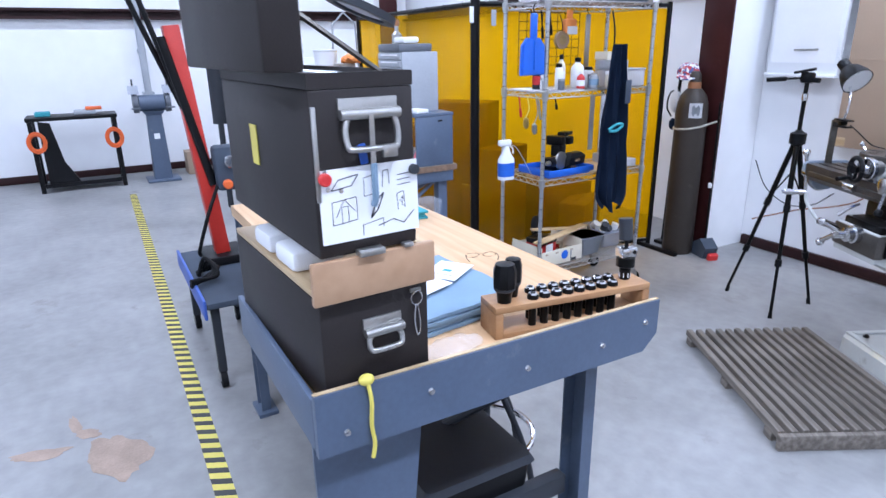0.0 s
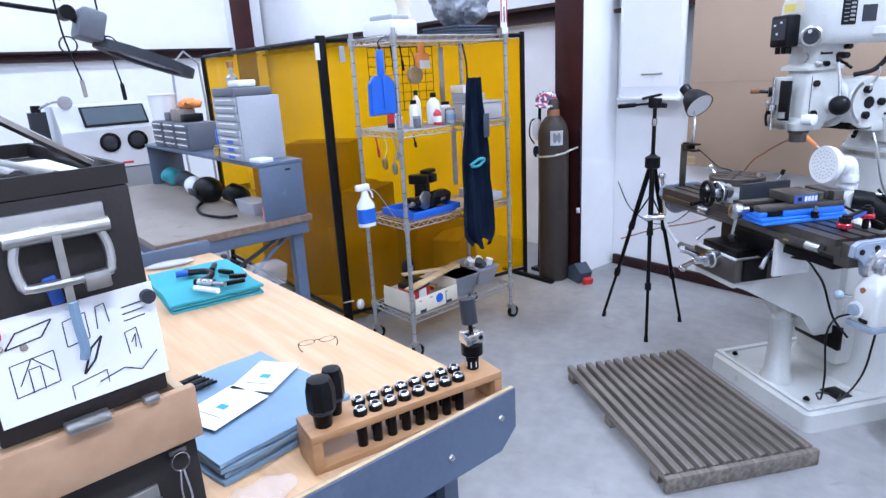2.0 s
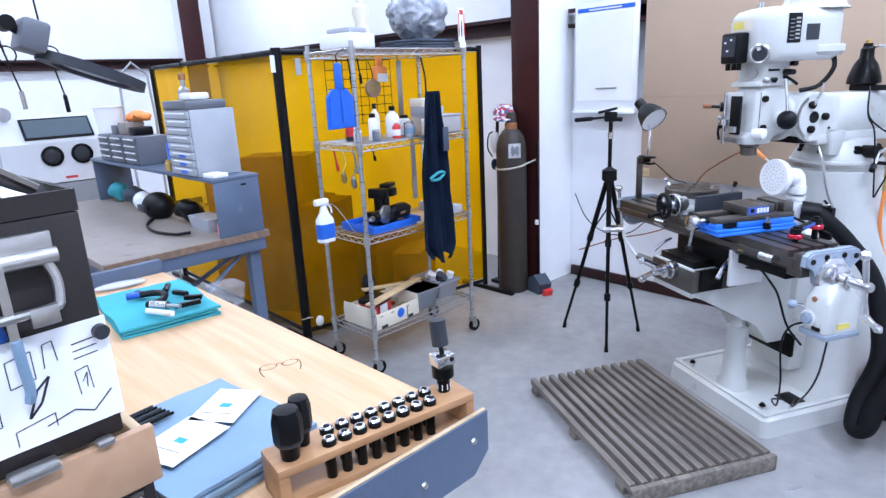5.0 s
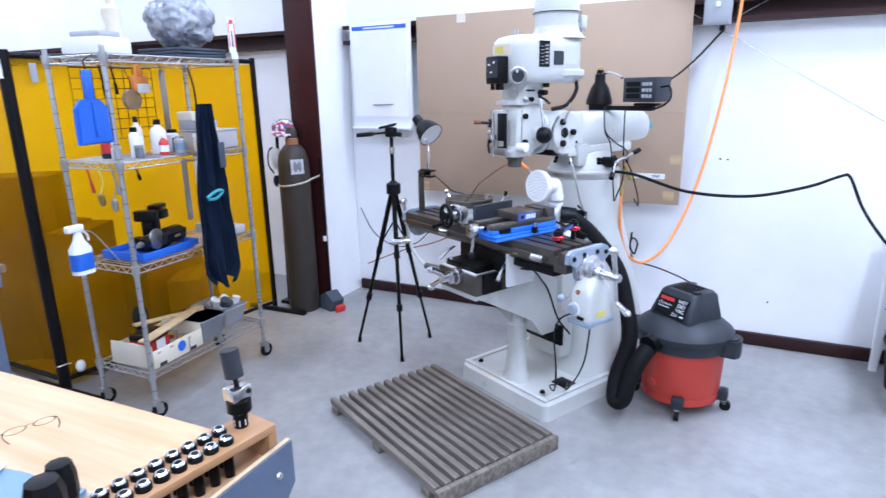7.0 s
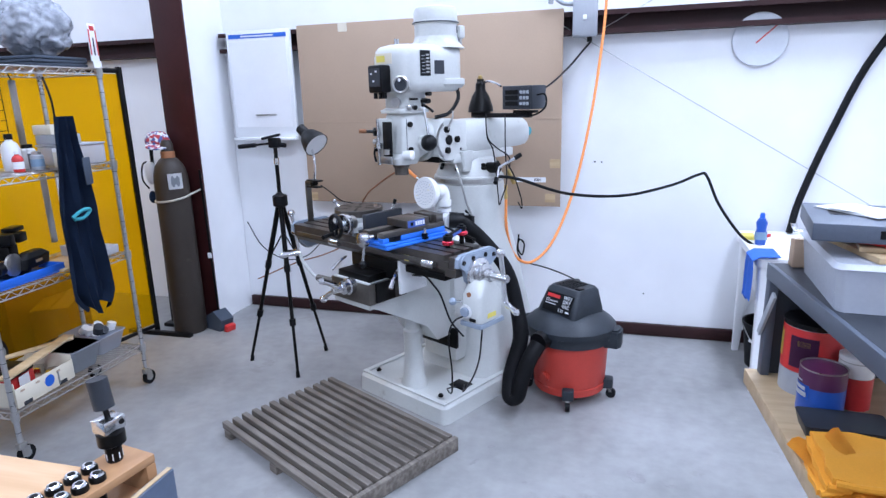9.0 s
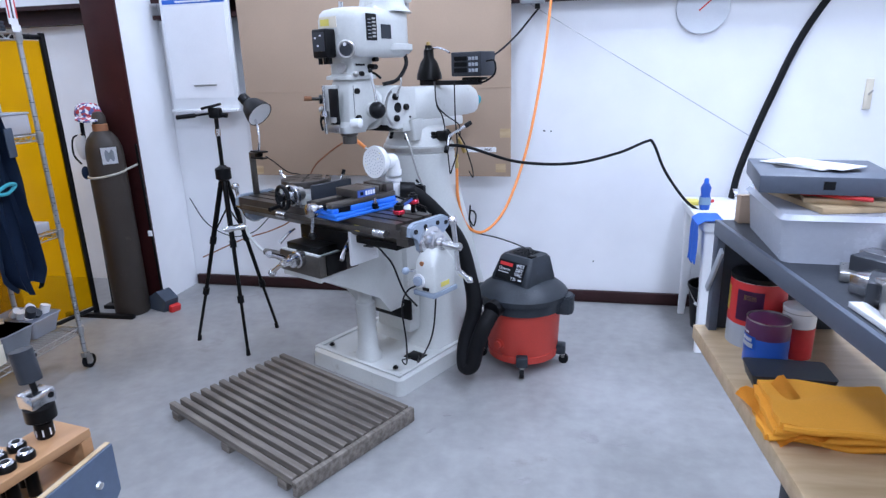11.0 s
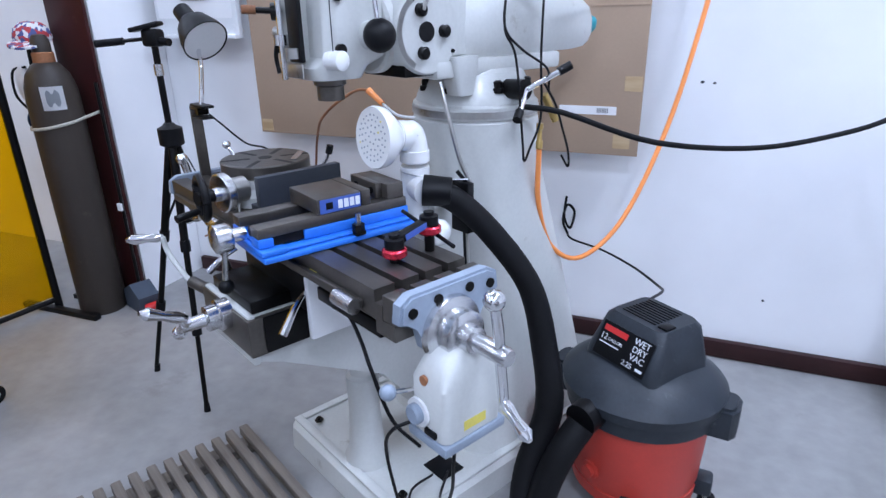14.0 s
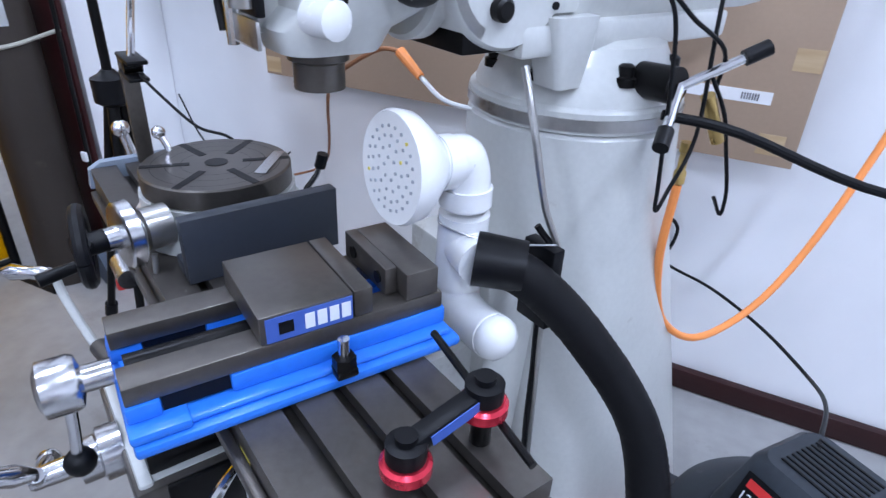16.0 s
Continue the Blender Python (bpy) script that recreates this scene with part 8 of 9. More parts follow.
    hc = solo("hand_cup", ball((0, 0, 0.06), 0.07, squash=(1, 0.9, 0.9), sub=3), MILKYWHITE, pose(-3.85, 1.88, B2 + 0.003), "pale rounded respirator under the riser", "respirator")
    for x, m, lab in ((-3.25, BLACK, "black tool bag under the riser"), (-4.1, NAVYGREY, "dark rag heap under the riser"), (-4.4, TEAL, "teal rag heap under the riser")):
        ob = solo("shop_rag", ball((0, 0, 0.06), 0.09, squash=(1.1, 0.8, 0.7), sub=3), m, pose(x, 1.92, B2 + 0.004), lab, "rag")
        for q in ob.data.vertices:
            q.co += q.normal * 0.03 * noise.noise(q.co * 12)
            q.co.z = max(q.co.z, 0)
    solo("clear_tray", loft([(0, -0.10, 0.10, -0.05, 0.05, 0.01), (0.07, -0.12, 0.12, -0.06, 0.06, 0.01)]), MILKY, pose(-2.98, 1.90, B2), "clear plastic tray under the riser", "tray")
    solo("pink_bottle", lathe([(0.035, 0), (0.035, 0.05), (0.02, 0.08), (0.015, 0.1)], n=16), PINK, pose(-2.79, 1.90, B2), "pink topped bottle under the riser end", "bottle")
    solo("wire_coil", tube([(-0.25, 0.06, 0.01), (-0.1, -0.03, 0.01), (0.1, -0.07, 0.01), (0.28, -0.03, 0.01), (0.36, 0.02, 0.02)], 0.008, 8), BLACK, pose(-3.25, 1.74, B2), "black cable lying in a curve on the bench", "cable")


PINK = mat("pink_plastic", (0.75, 0.2, 0.25), 0.4)
bench_two_things()


def blast_cabinet():
    t = thing("blast_cabinet", pose(-6.5, 2.06, 0), "white abrasive blast cabinet with a window and two arm holes", "blast cabinet")
    side = [(-0.25, 0.95), (0.33, 0.95), (0.33, 1.31), (0.16, 1.54), (-0.25, 1.54)]
    m = Matrix(((1, 0, 0, 0), (0, 0, 1, 0), (0, 1, 0, 0), (0, 0, 0, 1)))
    part("cabinet", prism(side, -0.5, 0.42, m=m), SANDBLAST, t)
    n = Vector((0.23, 0, 0.17)).normalized()
    up = Vector((-0.17, 0, 0.23)).normalized()
    base = Vector((0.245, -0.02, 1.425)) + n * 0.004
    mm = Matrix((up, Vector((0, 1, 0)), n)).transposed().to_4x4()
    part("window_frame", box(-0.11, 0.11, -0.28, 0.28, 0.0, 0.012, 0.004, m=Matrix.Translation(base) @ mm), BLACK, t)
    part("window", box(-0.09, 0.09, -0.26, 0.26, 0.0125, 0.016, m=Matrix.Translation(base) @ mm), GLASSDARK, t)
    for y in (-0.12, 0.12):
        part("arm_hole", lathe([(0.09, 0), (0.09, 0.015), (0.07, 0.018), (0.068, 0.0)], (0.331, y, 1.19), (1, 0, 0), 28), BLACK, t)
        part("glove_cuff", lathe([(0.066, 0.004), (0.05, 0.01), (0.02, 0.012)], (0.331, y, 1.19), (1, 0, 0), 24), SLATE, t)
    part("name_plate", box(0.331, 0.334, -0.05, 0.05, 0.98, 1.0), REDPLASTIC, t)
    part("hopper", loft([(0.45, -0.12, 0.2, -0.3, 0.24, 0.02), (0.94, -0.25, 0.32, -0.5, 0.42, 0.01)]), GREYDRAWER, t)
    for x in (-0.22, 0.29):
        for y in (-0.46, 0.38):
            part("leg", box(x - 0.02, x + 0.02, y - 0.02, y + 0.02, 0, 0.94), GREYDRAWER, t)
    part("filter_column", cyl((0.1, -0.62, 0.9), (0.1, -0.62, 1.5), 0.075, n=20), SLATE, t)
    part("filter_post", cyl((0.1, -0.62, 0.0), (0.1, -0.62, 0.9), 0.03, n=12), SLATE, t)
    part("filter_cap", cyl((0.1, -0.62, 1.5), (0.1, -0.62, 1.56), 0.04, n=16), BLACK, t)
    part("gauge", cyl((0.2, -0.40, 1.57), (0.23, -0.40, 1.57), 0.06, n=20), BRIGHT, t)
    part("gauge_pipe", tube([(0.18, -0.40, 1.52), (0.19, -0.40, 1.57), (0.19, -0.5, 1.58), (0.12, -0.6, 1.53)], 0.012, 8), BRIGHT, t)
    fr2 = thing("light_frame", pose(-5.2, 2.42, 0), "thin grey tube frame standing by the blast cabinet", "frame")
    part("tube", tube([(0, -0.12, 0.01), (0, -0.12, 1.0), (0, -0.12, 1.83), (0, 0.1, 1.84), (0, 0.1, 1.0), (0, 0.1, 0.01)], 0.01, 8, steps=2), GREYDRAWER, fr2)
    for y, top, z, m2, lab in ((1.55, 4.58, 1.62, BLACK, "black air line with a coupler hanging from above"), (1.83, 4.58, 1.58, BLACK, "black air line with a gun hanging from above")):
        a = thing("air_line", pose(-5.3, y, 0), lab, "hose", "hanging air lines")
        part("line", tube([(0, 0, top), (0, 0.0, 3.0), (0.0, 0.02, 2.2), (0, 0.05, 1.95)], 0.007, 8), m2, a)
        bm = bmesh.new()
        tube([(0, 0.05 + 0.06 * math.cos(radians(q)), 2.01 + 0.06 * math.sin(radians(q))) for q in range(0, 361, 30)], 0.006, 6, bm, 2)
        part("coil", bm, m2, a)
        part("drop", cyl((0, 0.05, 1.95), (0, 0.09, z + 0.13), 0.006, n=8), m2, a)
        part("coupler", cyl((0, 0.09, z + 0.13), (0, 0.095, z), 0.016, n=12), NICKEL if y < 1.7 else BLACK, a)


blast_cabinet()


def far_end():
    t = thing("work_table", pose(-8.55, 0.09, 0), "black steel frame table with orange extension cords", "table")
    part("top", box(-0.25, 0.25, -0.5, 0.47, 0.86, 0.90, 0.004), BLACK, t)
    for y in (-0.46, 0.43):
        for x in (-0.21, 0.21):
            part("leg", box(x - 0.025, x + 0.025, y - 0.025, y + 0.025, 0.0, 0.859), BLACK, t)
    part("lower_rail", box(0.18, 0.23, -0.43, 0.40, 0.06, 0.11), BLACK, t)
    part("lower_shelf", box(-0.2, 0.17, -0.43, 0.40, 0.06, 0.08), BLACK, t)
    solo("black_tarp", prism([(-0.28, 0.0), (0.05, 0.0), (-0.08, 0.25), (-0.16, 0.72), (-0.28, 0.74)], 0, 0.05, m=Matrix(((0, 0, 1, 0), (1, 0, 0, 0), (0, 1, 0, 0), (0, 0, 0, 1)))), BLACK, pose(-8.38, -0.01, 0.111), "black tarp hung down inside the table frame", "tarp")
    for y in (-0.33, 0.49):
        c = thing("cord_coil", pose(-8.29, y, 0.62), "orange extension cord coiled on the table leg", "cord coil", "orange cord coils")
        bm = bmesh.new()
        for k in range(4):
            tube([((k % 2) * 0.016 + 0.01, (0.085 + 0.012 * k) * math.cos(radians(a)) * 0.8, (0.085 + 0.012 * k) * math.sin(radians(a))) for a in range(0, 361, 30)], 0.01, 6, bm, 2)
        part("coil", bm, CORDORANGE, c)
    for y, m, w, lab in ((-0.23, TEAL, 0.08, "teal case on the far table"), (0.22, GREYDRAWER, 0.12, "grey case on the far table")):
        solo("tool_case", box(-0.1, 0.1, -w, w, 0, 0.05, 0.01), m, pose(-8.55, y, 0.9005), lab, "case")
    solo("orange_case", box(-0.08, 0.08, -0.09, 0.09, 0, 0.035, 0.01), CORDORANGE, pose(-8.55, 0.32, 0.951), "orange case on the grey case", "case")
    g = thing("pedestal_grinder", pose(-8.45, 0.985, 0), "blue-grey pedestal grinder with two wheels", "grinder")
    part("base", box(-0.2, 0.2, -0.2, 0.2, 0, 0.03, 0.006), STEELBLUE, g)
    part("pedestal", loft([(0.03, -0.1, 0.1, -0.11, 0.11, 0.02), (0.85, -0.08, 0.08, -0.09, 0.09, 0.02), (0.9, -0.12, 0.12, -0.13, 0.13, 0.02)]), STEELBLUE, g)
    part("notice", box(0.091, 0.093, -0.04, 0.03, 0.55, 0.62), PAPER, g)
    part("motor", cyl((0, -0.15, 1.0), (0, 0.15, 1.0), 0.1, n=24), STEELBLUE, g)
    for s in (-1, 1):
        w = part("wheel_guard", cyl((0, s * 0.16, 1.0), (0, s * 0.22, 1.0), 0.12, n=26), DARKDRAWER, g)
        part("eye_shield", box(0.08, 0.1, s * 0.2 - 0.06, s * 0.2 + 0.06, 1.12, 1.22), MILKY, w)
        part("shield_arm", cyl((0.05, s * 0.2, 1.08), (0.09, s * 0.2, 1.3), 0.01, n=8), BLACK, w)
        part("tool_rest", box(0.1, 0.2, s * 0.2 - 0.05, s * 0.2 + 0.05, 0.94, 0.955), DARKDRAWER, w)
    cn = thing("wall_conduit", pose(X0 + 0.12, 1.02, 0), "grey conduit running up the far wall", "conduit")
    part("pipe", cyl((0, 0, 1.1), (0, 0, CEILING - 0.01), 0.045, n=14), GREYDRAWER, cn)
    part("bracket", box(-0.118, 0.0, -0.05, 0.05, 1.6, 1.66), GREYDRAWER, cn)
    part("foot_box", box(-0.117, 0.06, -0.07, 0.07, 0.95, 1.1), GREYDRAWER, cn)
    h = thing("shop_hoist", pose(-3.15, 0.79, 0.4805), "red hoist arm with black rods standing on the low cart", "hoist")
    part("foot", box(-0.16, 0.12, -0.11, 0.11, 0.0, 0.05, 0.008), BLACK, h)
    part("mast", box(-0.045, 0.045, -0.04, 0.04, 0.05, 1.28, 0.006, m=pose(0, 0, 0, 5, 0, 0)), HOISTRED, h)
    part("ram_cylinder", cyl((0.05, -0.01, 0.45), (0.05, -0.17, 1.22), 0.022, n=16), BLACK, h)
    part("boom_rod", cyl((-0.02, -0.10, 0.85), (-0.02, -0.36, 1.62), 0.014, n=12), BLACK, h)
    part("boom_rod", cyl((0.03, -0.10, 0.85), (0.03, -0.30, 1.62), 0.014, n=12), BLACK, h)
    part("valve_block", box(0.0, 0.12, 0.0, 0.13, 0.42, 0.66, 0.02), NAVYGREY, h)
    part("valve_knob", lathe([(0.02, 0), (0.026, 0.008), (0.026, 0.03), (0.02, 0.036)], (0.12, 0.05, 0.46), (1, 0, 0), 16), CORDORANGE, h)
    part("gauge", lathe([(0.03, 0), (0.034, 0.004), (0.034, 0.02), (0.03, 0.024)], (0.12, 0.08, 0.58), (1, 0, 0), 20), BRIGHT, h)
    part("hose", tube([(0.1, 0.0, 0.45), (0.16, -0.08, 0.3), (0.14, -0.14, 0.12), (0.05, -0.13, 0.06)], 0.01, 8), RUBBER, h)
    st = thing("strap_heap", pose(-2.86, 0.66, 0.4805), "heap of black straps and cords on the low cart", "straps")
    for k in range(4):
        part("strap", tube([(-0.1 + 0.02 * k, -0.05, 0.01), (-0.02, 0.05 - 0.02 * k, 0.05 + 0.02 * k), (0.08, -0.03 + 0.02 * k, 0.04), (0.12, -0.11, 0.012 + 0.01 * k)], 0.011, 8), RUBBER, st)
    b = thing("far_carton", pose(-8.75, 1.47, 0), "small brown carton on the floor at the far wall", "carton")
    part("body", box(-0.15, 0.15, -0.14, 0.14, 0, 0.3, 0.004), CARD, b)
    part("flap", box(-0.15, 0.15, -0.14, 0.0, 0.301, 0.305), CARD, b)
    part("flap", box(-0.15, 0.15, 0.003, 0.14, 0.301, 0.305), CARD, b)
    c = thing("tool_cart", pose(-2.95, 0.74, 0), "low cart with a blue edge standing behind the bench", "cart")
    part("deck", box(-0.46, 0.46, -0.16, 0.16, 0.45, 0.48, 0.003), NAVYGREY, c)
    part("edge_board", box(-0.46, 0.46, -0.175, -0.161, 0.40, 0.50, 0.003), LABELBLUE, c, "blue edge board")
    part("side_board", box(0.10, 0.44, 0.10, 0.12, 0.481, 0.86, 0.003), BOARDWOOD, c, "tan wooden board")
    for x in (-0.4, 0.4):
        for y in (-0.12, 0.12):
            leg = part("leg", box(x - 0.02, x + 0.02, y - 0.02, y + 0.02, 0.09, 0.449, 0.003), SLATE, c)
            part("wheel", cyl((x, y - 0.015, 0.045), (x, y + 0.015, 0.045), 0.045, n=18), RUBBER, leg)
            part("fork", box(x - 0.018, x + 0.018, y - 0.022, y - 0.016, 0.04, 0.09), NICKEL, leg)


CORDORANGE = mat("orange_cord", (0.75, 0.13, 0.03), 0.5, vary=0.15)
far_end()


def floor_marks():
    tape = thing("hazard_tape", pose(-1.3, 0.45, 0.0, 0, 0, 179.05), "yellow and black striped hazard tape stuck on the floor", "floor tape")
    part("strip", box(0.0, 6.4, -0.038, 0.038, 0.0004, 0.0016), YELLOW, tape)
    proto = None
    for k in range(84):
        if proto is None:
            bm = bmesh.new()
            vs = [bm.verts.new(p) for p in ((0.0, -0.038, 0), (0.036, -0.038, 0), (0.072, 0.038, 0), (0.036, 0.038, 0))]
            r = bmesh.ops.extrude_face_region(bm, geom=[bm.faces.new(vs)])
            for v in [g for g in r["geom"] if isinstance(g, bmesh.types.BMVert)]:
                v.co.z = 0.0006
            proto = s = part("stripe", bm, TAPEBLACK, tape)
        else:
            s = new("stripe", proto.data)
            s.parent = tape
        s.matrix_basis = pose(0.01 + 0.076 * k, 0, 0.0018)

    def stain(x, y, rx, ry, turn, m, label, seed):
        bm = bmesh.new()
        ringv = []
        for i in range(40):
            a = 2 * math.pi * i / 40
            k = 1 + 0.45 * noise.noise((math.cos(a) * 1.6 + seed, math.sin(a) * 1.6, seed)) + 0.15 * noise.noise((math.cos(a) * 5, math.sin(a) * 5 + seed, seed))
            ringv.append(bm.verts.new((rx * k * math.cos(a), ry * k * math.sin(a), 0.0)))
        f = bm.faces.new(ringv)
        r = bmesh.ops.extrude_face_region(bm, geom=[f])
        for v in [g for g in r["geom"] if isinstance(g, bmesh.types.BMVert)]:
            v.co.z = 0.0006
        solo("floor_stain", bm, m, pose(x, y, 0.0006 + 0.0002 * (seed % 3), 0, 0, turn), label, "stain", "floor stains", "")
    for i, (x, y, rx, ry, tn) in enumerate(((-2.2, 0.11, 0.18, 0.1, 20), (-2.45, 0.0, 0.06, 0.035, 50), (-2.38, -0.18, 0.12, 0.04, 75), (-2.55, -0.05, 0.09, 0.02, 10))):
        stain(x, y, rx, ry, tn, BROWNSTAIN, "rusty brown spill stain dried on the concrete", i + 1)
    for i, (x, y, rx, ry, tn) in enumerate(((0.38, 3.1, 0.055, 0.03, -50), (0.52, 3.06, 0.025, 0.012, 0), (-0.35, 3.06, 0.03, 0.01, 60), (-0.3, 3.2, 0.018, 0.008, 10), (-0.1, 2.95, 0.012, 0.007, 0), (-2.22, 0.69, 0.02, 0.012, 0), (-1.4, 2.3, 0.03, 0.012, 40), (-0.15, 2.5, 0.02, 0.01, 0), (0.1, 2.75, 0.04, 0.02, 30), (-2.7, 0.9, 0.05, 0.02, 10))):
        stain(x, y, rx, ry, tn, GREYSTAIN, "dark grey oil stain on the concrete", i + 7)
    for i, (x, z, rx, rz) in enumerate(((0.12, 1.215, 0.008, 0.006), (0.165, 1.212, 0.007, 0.005), (0.48, 0.30, 0.006, 0.006))):
        d = solo("wall_scuff", lathe([(rx, 0.0), (rx * 0.6, 0.0015)], (0, 0, 0), (0, -1, 0), 9), SLATE, NORTH @ pose(x, Y1 - 0.0005, z) @ Matrix.Diagonal((1, 1, rz / rx, 1)), "small dark scuff on the white wall lining", "scuff", "wall scuffs")


floor_marks()


# ---- right-hand bench and sink ----
RT = 0.87
RX, RY, RISE = 0.035, 0.015, 1.2  # the bench and all on it; the riser's height
BENCH = pose(RX + 0.59, RY + 2.39, 0, 0, 0, 2.5) @ pose(-0.59, -2.39, 0)  # the bench stands slightly askew
SLATEBLUE = mat("slate_blue_steel", (0.075, 0.09, 0.12), 0.42, vary=0.15)
RISER = pose(RX + 0.615, RY + 2.39, 0, 0, 0, 4.5) @ pose(-0.615, -2.39, 0)


def right_bench():
    t = thing("workbench", BENCH, "grey steel workbench with a pale wooden top", "workbench")
    part("top", box(0.585, 1.35, -1.2, 2.40, RT - 0.045, RT, 0.004), TANWOOD, t, "pale wooden bench top")
    part("rail", box(0.66, 0.70, -1.15, 2.34, RT - 0.12, RT - 0.046, 0.002), SLATE, t)
    for y in (1.85, 0.2, -1.05):
        for x in (0.70, 1.28):
            leg = part("leg", box(x - 0.035, x + 0.035, y - 0.035, y + 0.035, 0.012, RT - 0.046, 0.004), SLATE, t)
            part("foot", box(x - 0.055, x + 0.055, y - 0.055, y + 0.055, 0.0, 0.012, 0.002), SLATE, leg)
    part("lower_shelf", box(0.66, 1.32, -1.1, 1.80, 0.2, 0.22, 0.003), SLATE, t)
    r = thing("bench_riser", RISER, "dark grey steel riser shelf standing on the bench", "shelf")
    part("end_panel", box(0.64, 0.98, 2.372, 2.387, RT, RISE - 0.017, 0.003), SLATE, r)
    part("end_panel", box(0.64, 0.98, -1.15, -1.135, RT, RISE - 0.017, 0.003), SLATE, r)
    part("shelf", box(0.629, 1.0, -1.15, 2.39, RISE - 0.016, RISE - 0.001, 0.002), SLATE, r)
    part("front_lip", box(0.615, 0.6285, -1.15, 2.39, RISE - 0.045, RISE, 0.002), SLATEBLUE, r, "blue-grey rolled front lip")
    part("corner_post", box(0.616, 0.639, 2.355, 2.387, RT, RISE - 0.046, 0.002), SLATEBLUE, r)
    part("brace", box(0.606, 0.614, -0.01, 0.01, 0.0, 0.17, 0.001, m=pose(0, 2.385, 0.99, 32, 0, 0)), GREYDRAWER, r)


right_bench()
for x0, y0, lab in ((0.95, 1.5, "grey wrapped bundle on the lower shelf of the bench"), (0.95, 0.9, "dark box on the lower shelf of the bench")):
    ob = solo("wrapped_bundle", ball((0, 0, 0.16), 0.22, squash=(1.1, 1.2, 0.72), sub=4), GREYDRAWER if y0 > 1 else DARKDRAWER, pose(RX + x0, y0, 0.2215), lab, "bundle")
    for q in ob.data.vertices:
        q.co += q.normal * 0.03 * noise.noise(q.co * 9)
        q.co.z = max(q.co.z, 0)


def can(x, y, r, h, bands, label, lid=None, turn=0):
    t = thing("coffee_can", pose(RX + x, RY + y, RT, 0, 0, turn), label, "can")
    bm = lathe([(r * 0.98, 0), (r, 0.004), (r, h - 0.004), (r * 1.02, h), (r * 0.97, h), (r * 0.96, 0.01), (0.0, 0.01)], n=36)
    body = part("body", bm, NICKEL, t)
    for z0, z1, m in bands:
        part("wrap", lathe([(r * 1.006, h * z0), (r * 1.008, h * z0 + 0.001), (r * 1.008, h * z1 - 0.001), (r * 1.006, h * z1)], n=36), m, body)
    if lid:
        part("lid", lathe([(r * 1.03, h), (r * 1.03, h + 0.012), (r * 0.9, h + 0.014)], n=36), lid, t)
    return t, body


t, body = can(0.715, 2.165, 0.053, 0.125, ((0.02, 0.62, CANBLUE), (0.62, 0.97, CANPLUM)), "blue and plum coffee can open at the top", None)
for k, (a0, a1, z0, z1, m) in enumerate(((-205, -135, 0.35, 0.66, BLUEPLASTIC), (-196, -144, 0.40, 0.50, WHITEINK), (-192, -148, 0.53, 0.61, WHITEINK), (-200, -160, 0.70, 0.74, WHITEINK))):
    bm = bmesh.new()
    rows = [[bm.verts.new(((0.0539 + 0.0004 * (k > 0)) * math.cos(radians(a)), (0.0539 + 0.0004 * (k > 0)) * math.sin(radians(a)), 0.125 * z)) for a in range(a0, a1 + 1, 4)] for z in (z0, z1)]
    for i in range(len(rows[0]) - 1):
        bm.faces.new((rows[0][i], rows[0][i + 1], rows[1][i + 1], rows[1][i]))
    bmesh.ops.solidify(bm, geom=bm.faces[:], thickness=0.0004)
    part("label_patch", bm, m, body)
t, body = can(0.725, 2.30, 0.072, 0.19, ((0.0, 0.34, GREYDRAWER), (0.345, 1.0, REDPLASTIC)), "red plastic coffee tub with a plum and yellow label", BLACK)
for a0, a1, z0, z1, m in ((-205, -172, 0.5, 0.88, YELLOW), (-150, -95, 0.42, 0.88, CANPLUM), (-135, -110, 0.74, 0.82, BRASSY)):
    bm = bmesh.new()
    rows = [[bm.verts.new((0.0734 * math.cos(radians(a)), 0.0734 * math.sin(radians(a)), 0.19 * z)) for a in range(a0, a1 + 1, 5)] for z in (z0, z1)]
    for i in range(len(rows[0]) - 1):
        bm.faces.new((rows[0][i], rows[0][i + 1], rows[1][i + 1], rows[1][i]))
    bmesh.ops.solidify(bm, geom=bm.faces[:], thickness=0.0005)
    part("label_patch", bm, m, body)
can(0.805, 2.215, 0.04, 0.13, ((0.02, 0.68, REDPLASTIC), (0.69, 0.98, WHITEPLASTIC)), "red and white coffee can with a pale lid", WHITEPLASTIC)
solo("grey_tray", loft([(0, -0.06, 0.06, -0.09, 0.09, 0.01), (0.035, -0.065, 0.065, -0.1, 0.1, 0.012)]), SLATE, pose(RX + 0.735, RY + 2.055, RT + 0.001, 0, 0, 88) @ Matrix.Diagonal((0.8, 0.95, 1, 1)), "dark grey plastic tray on the bench top", "tray")


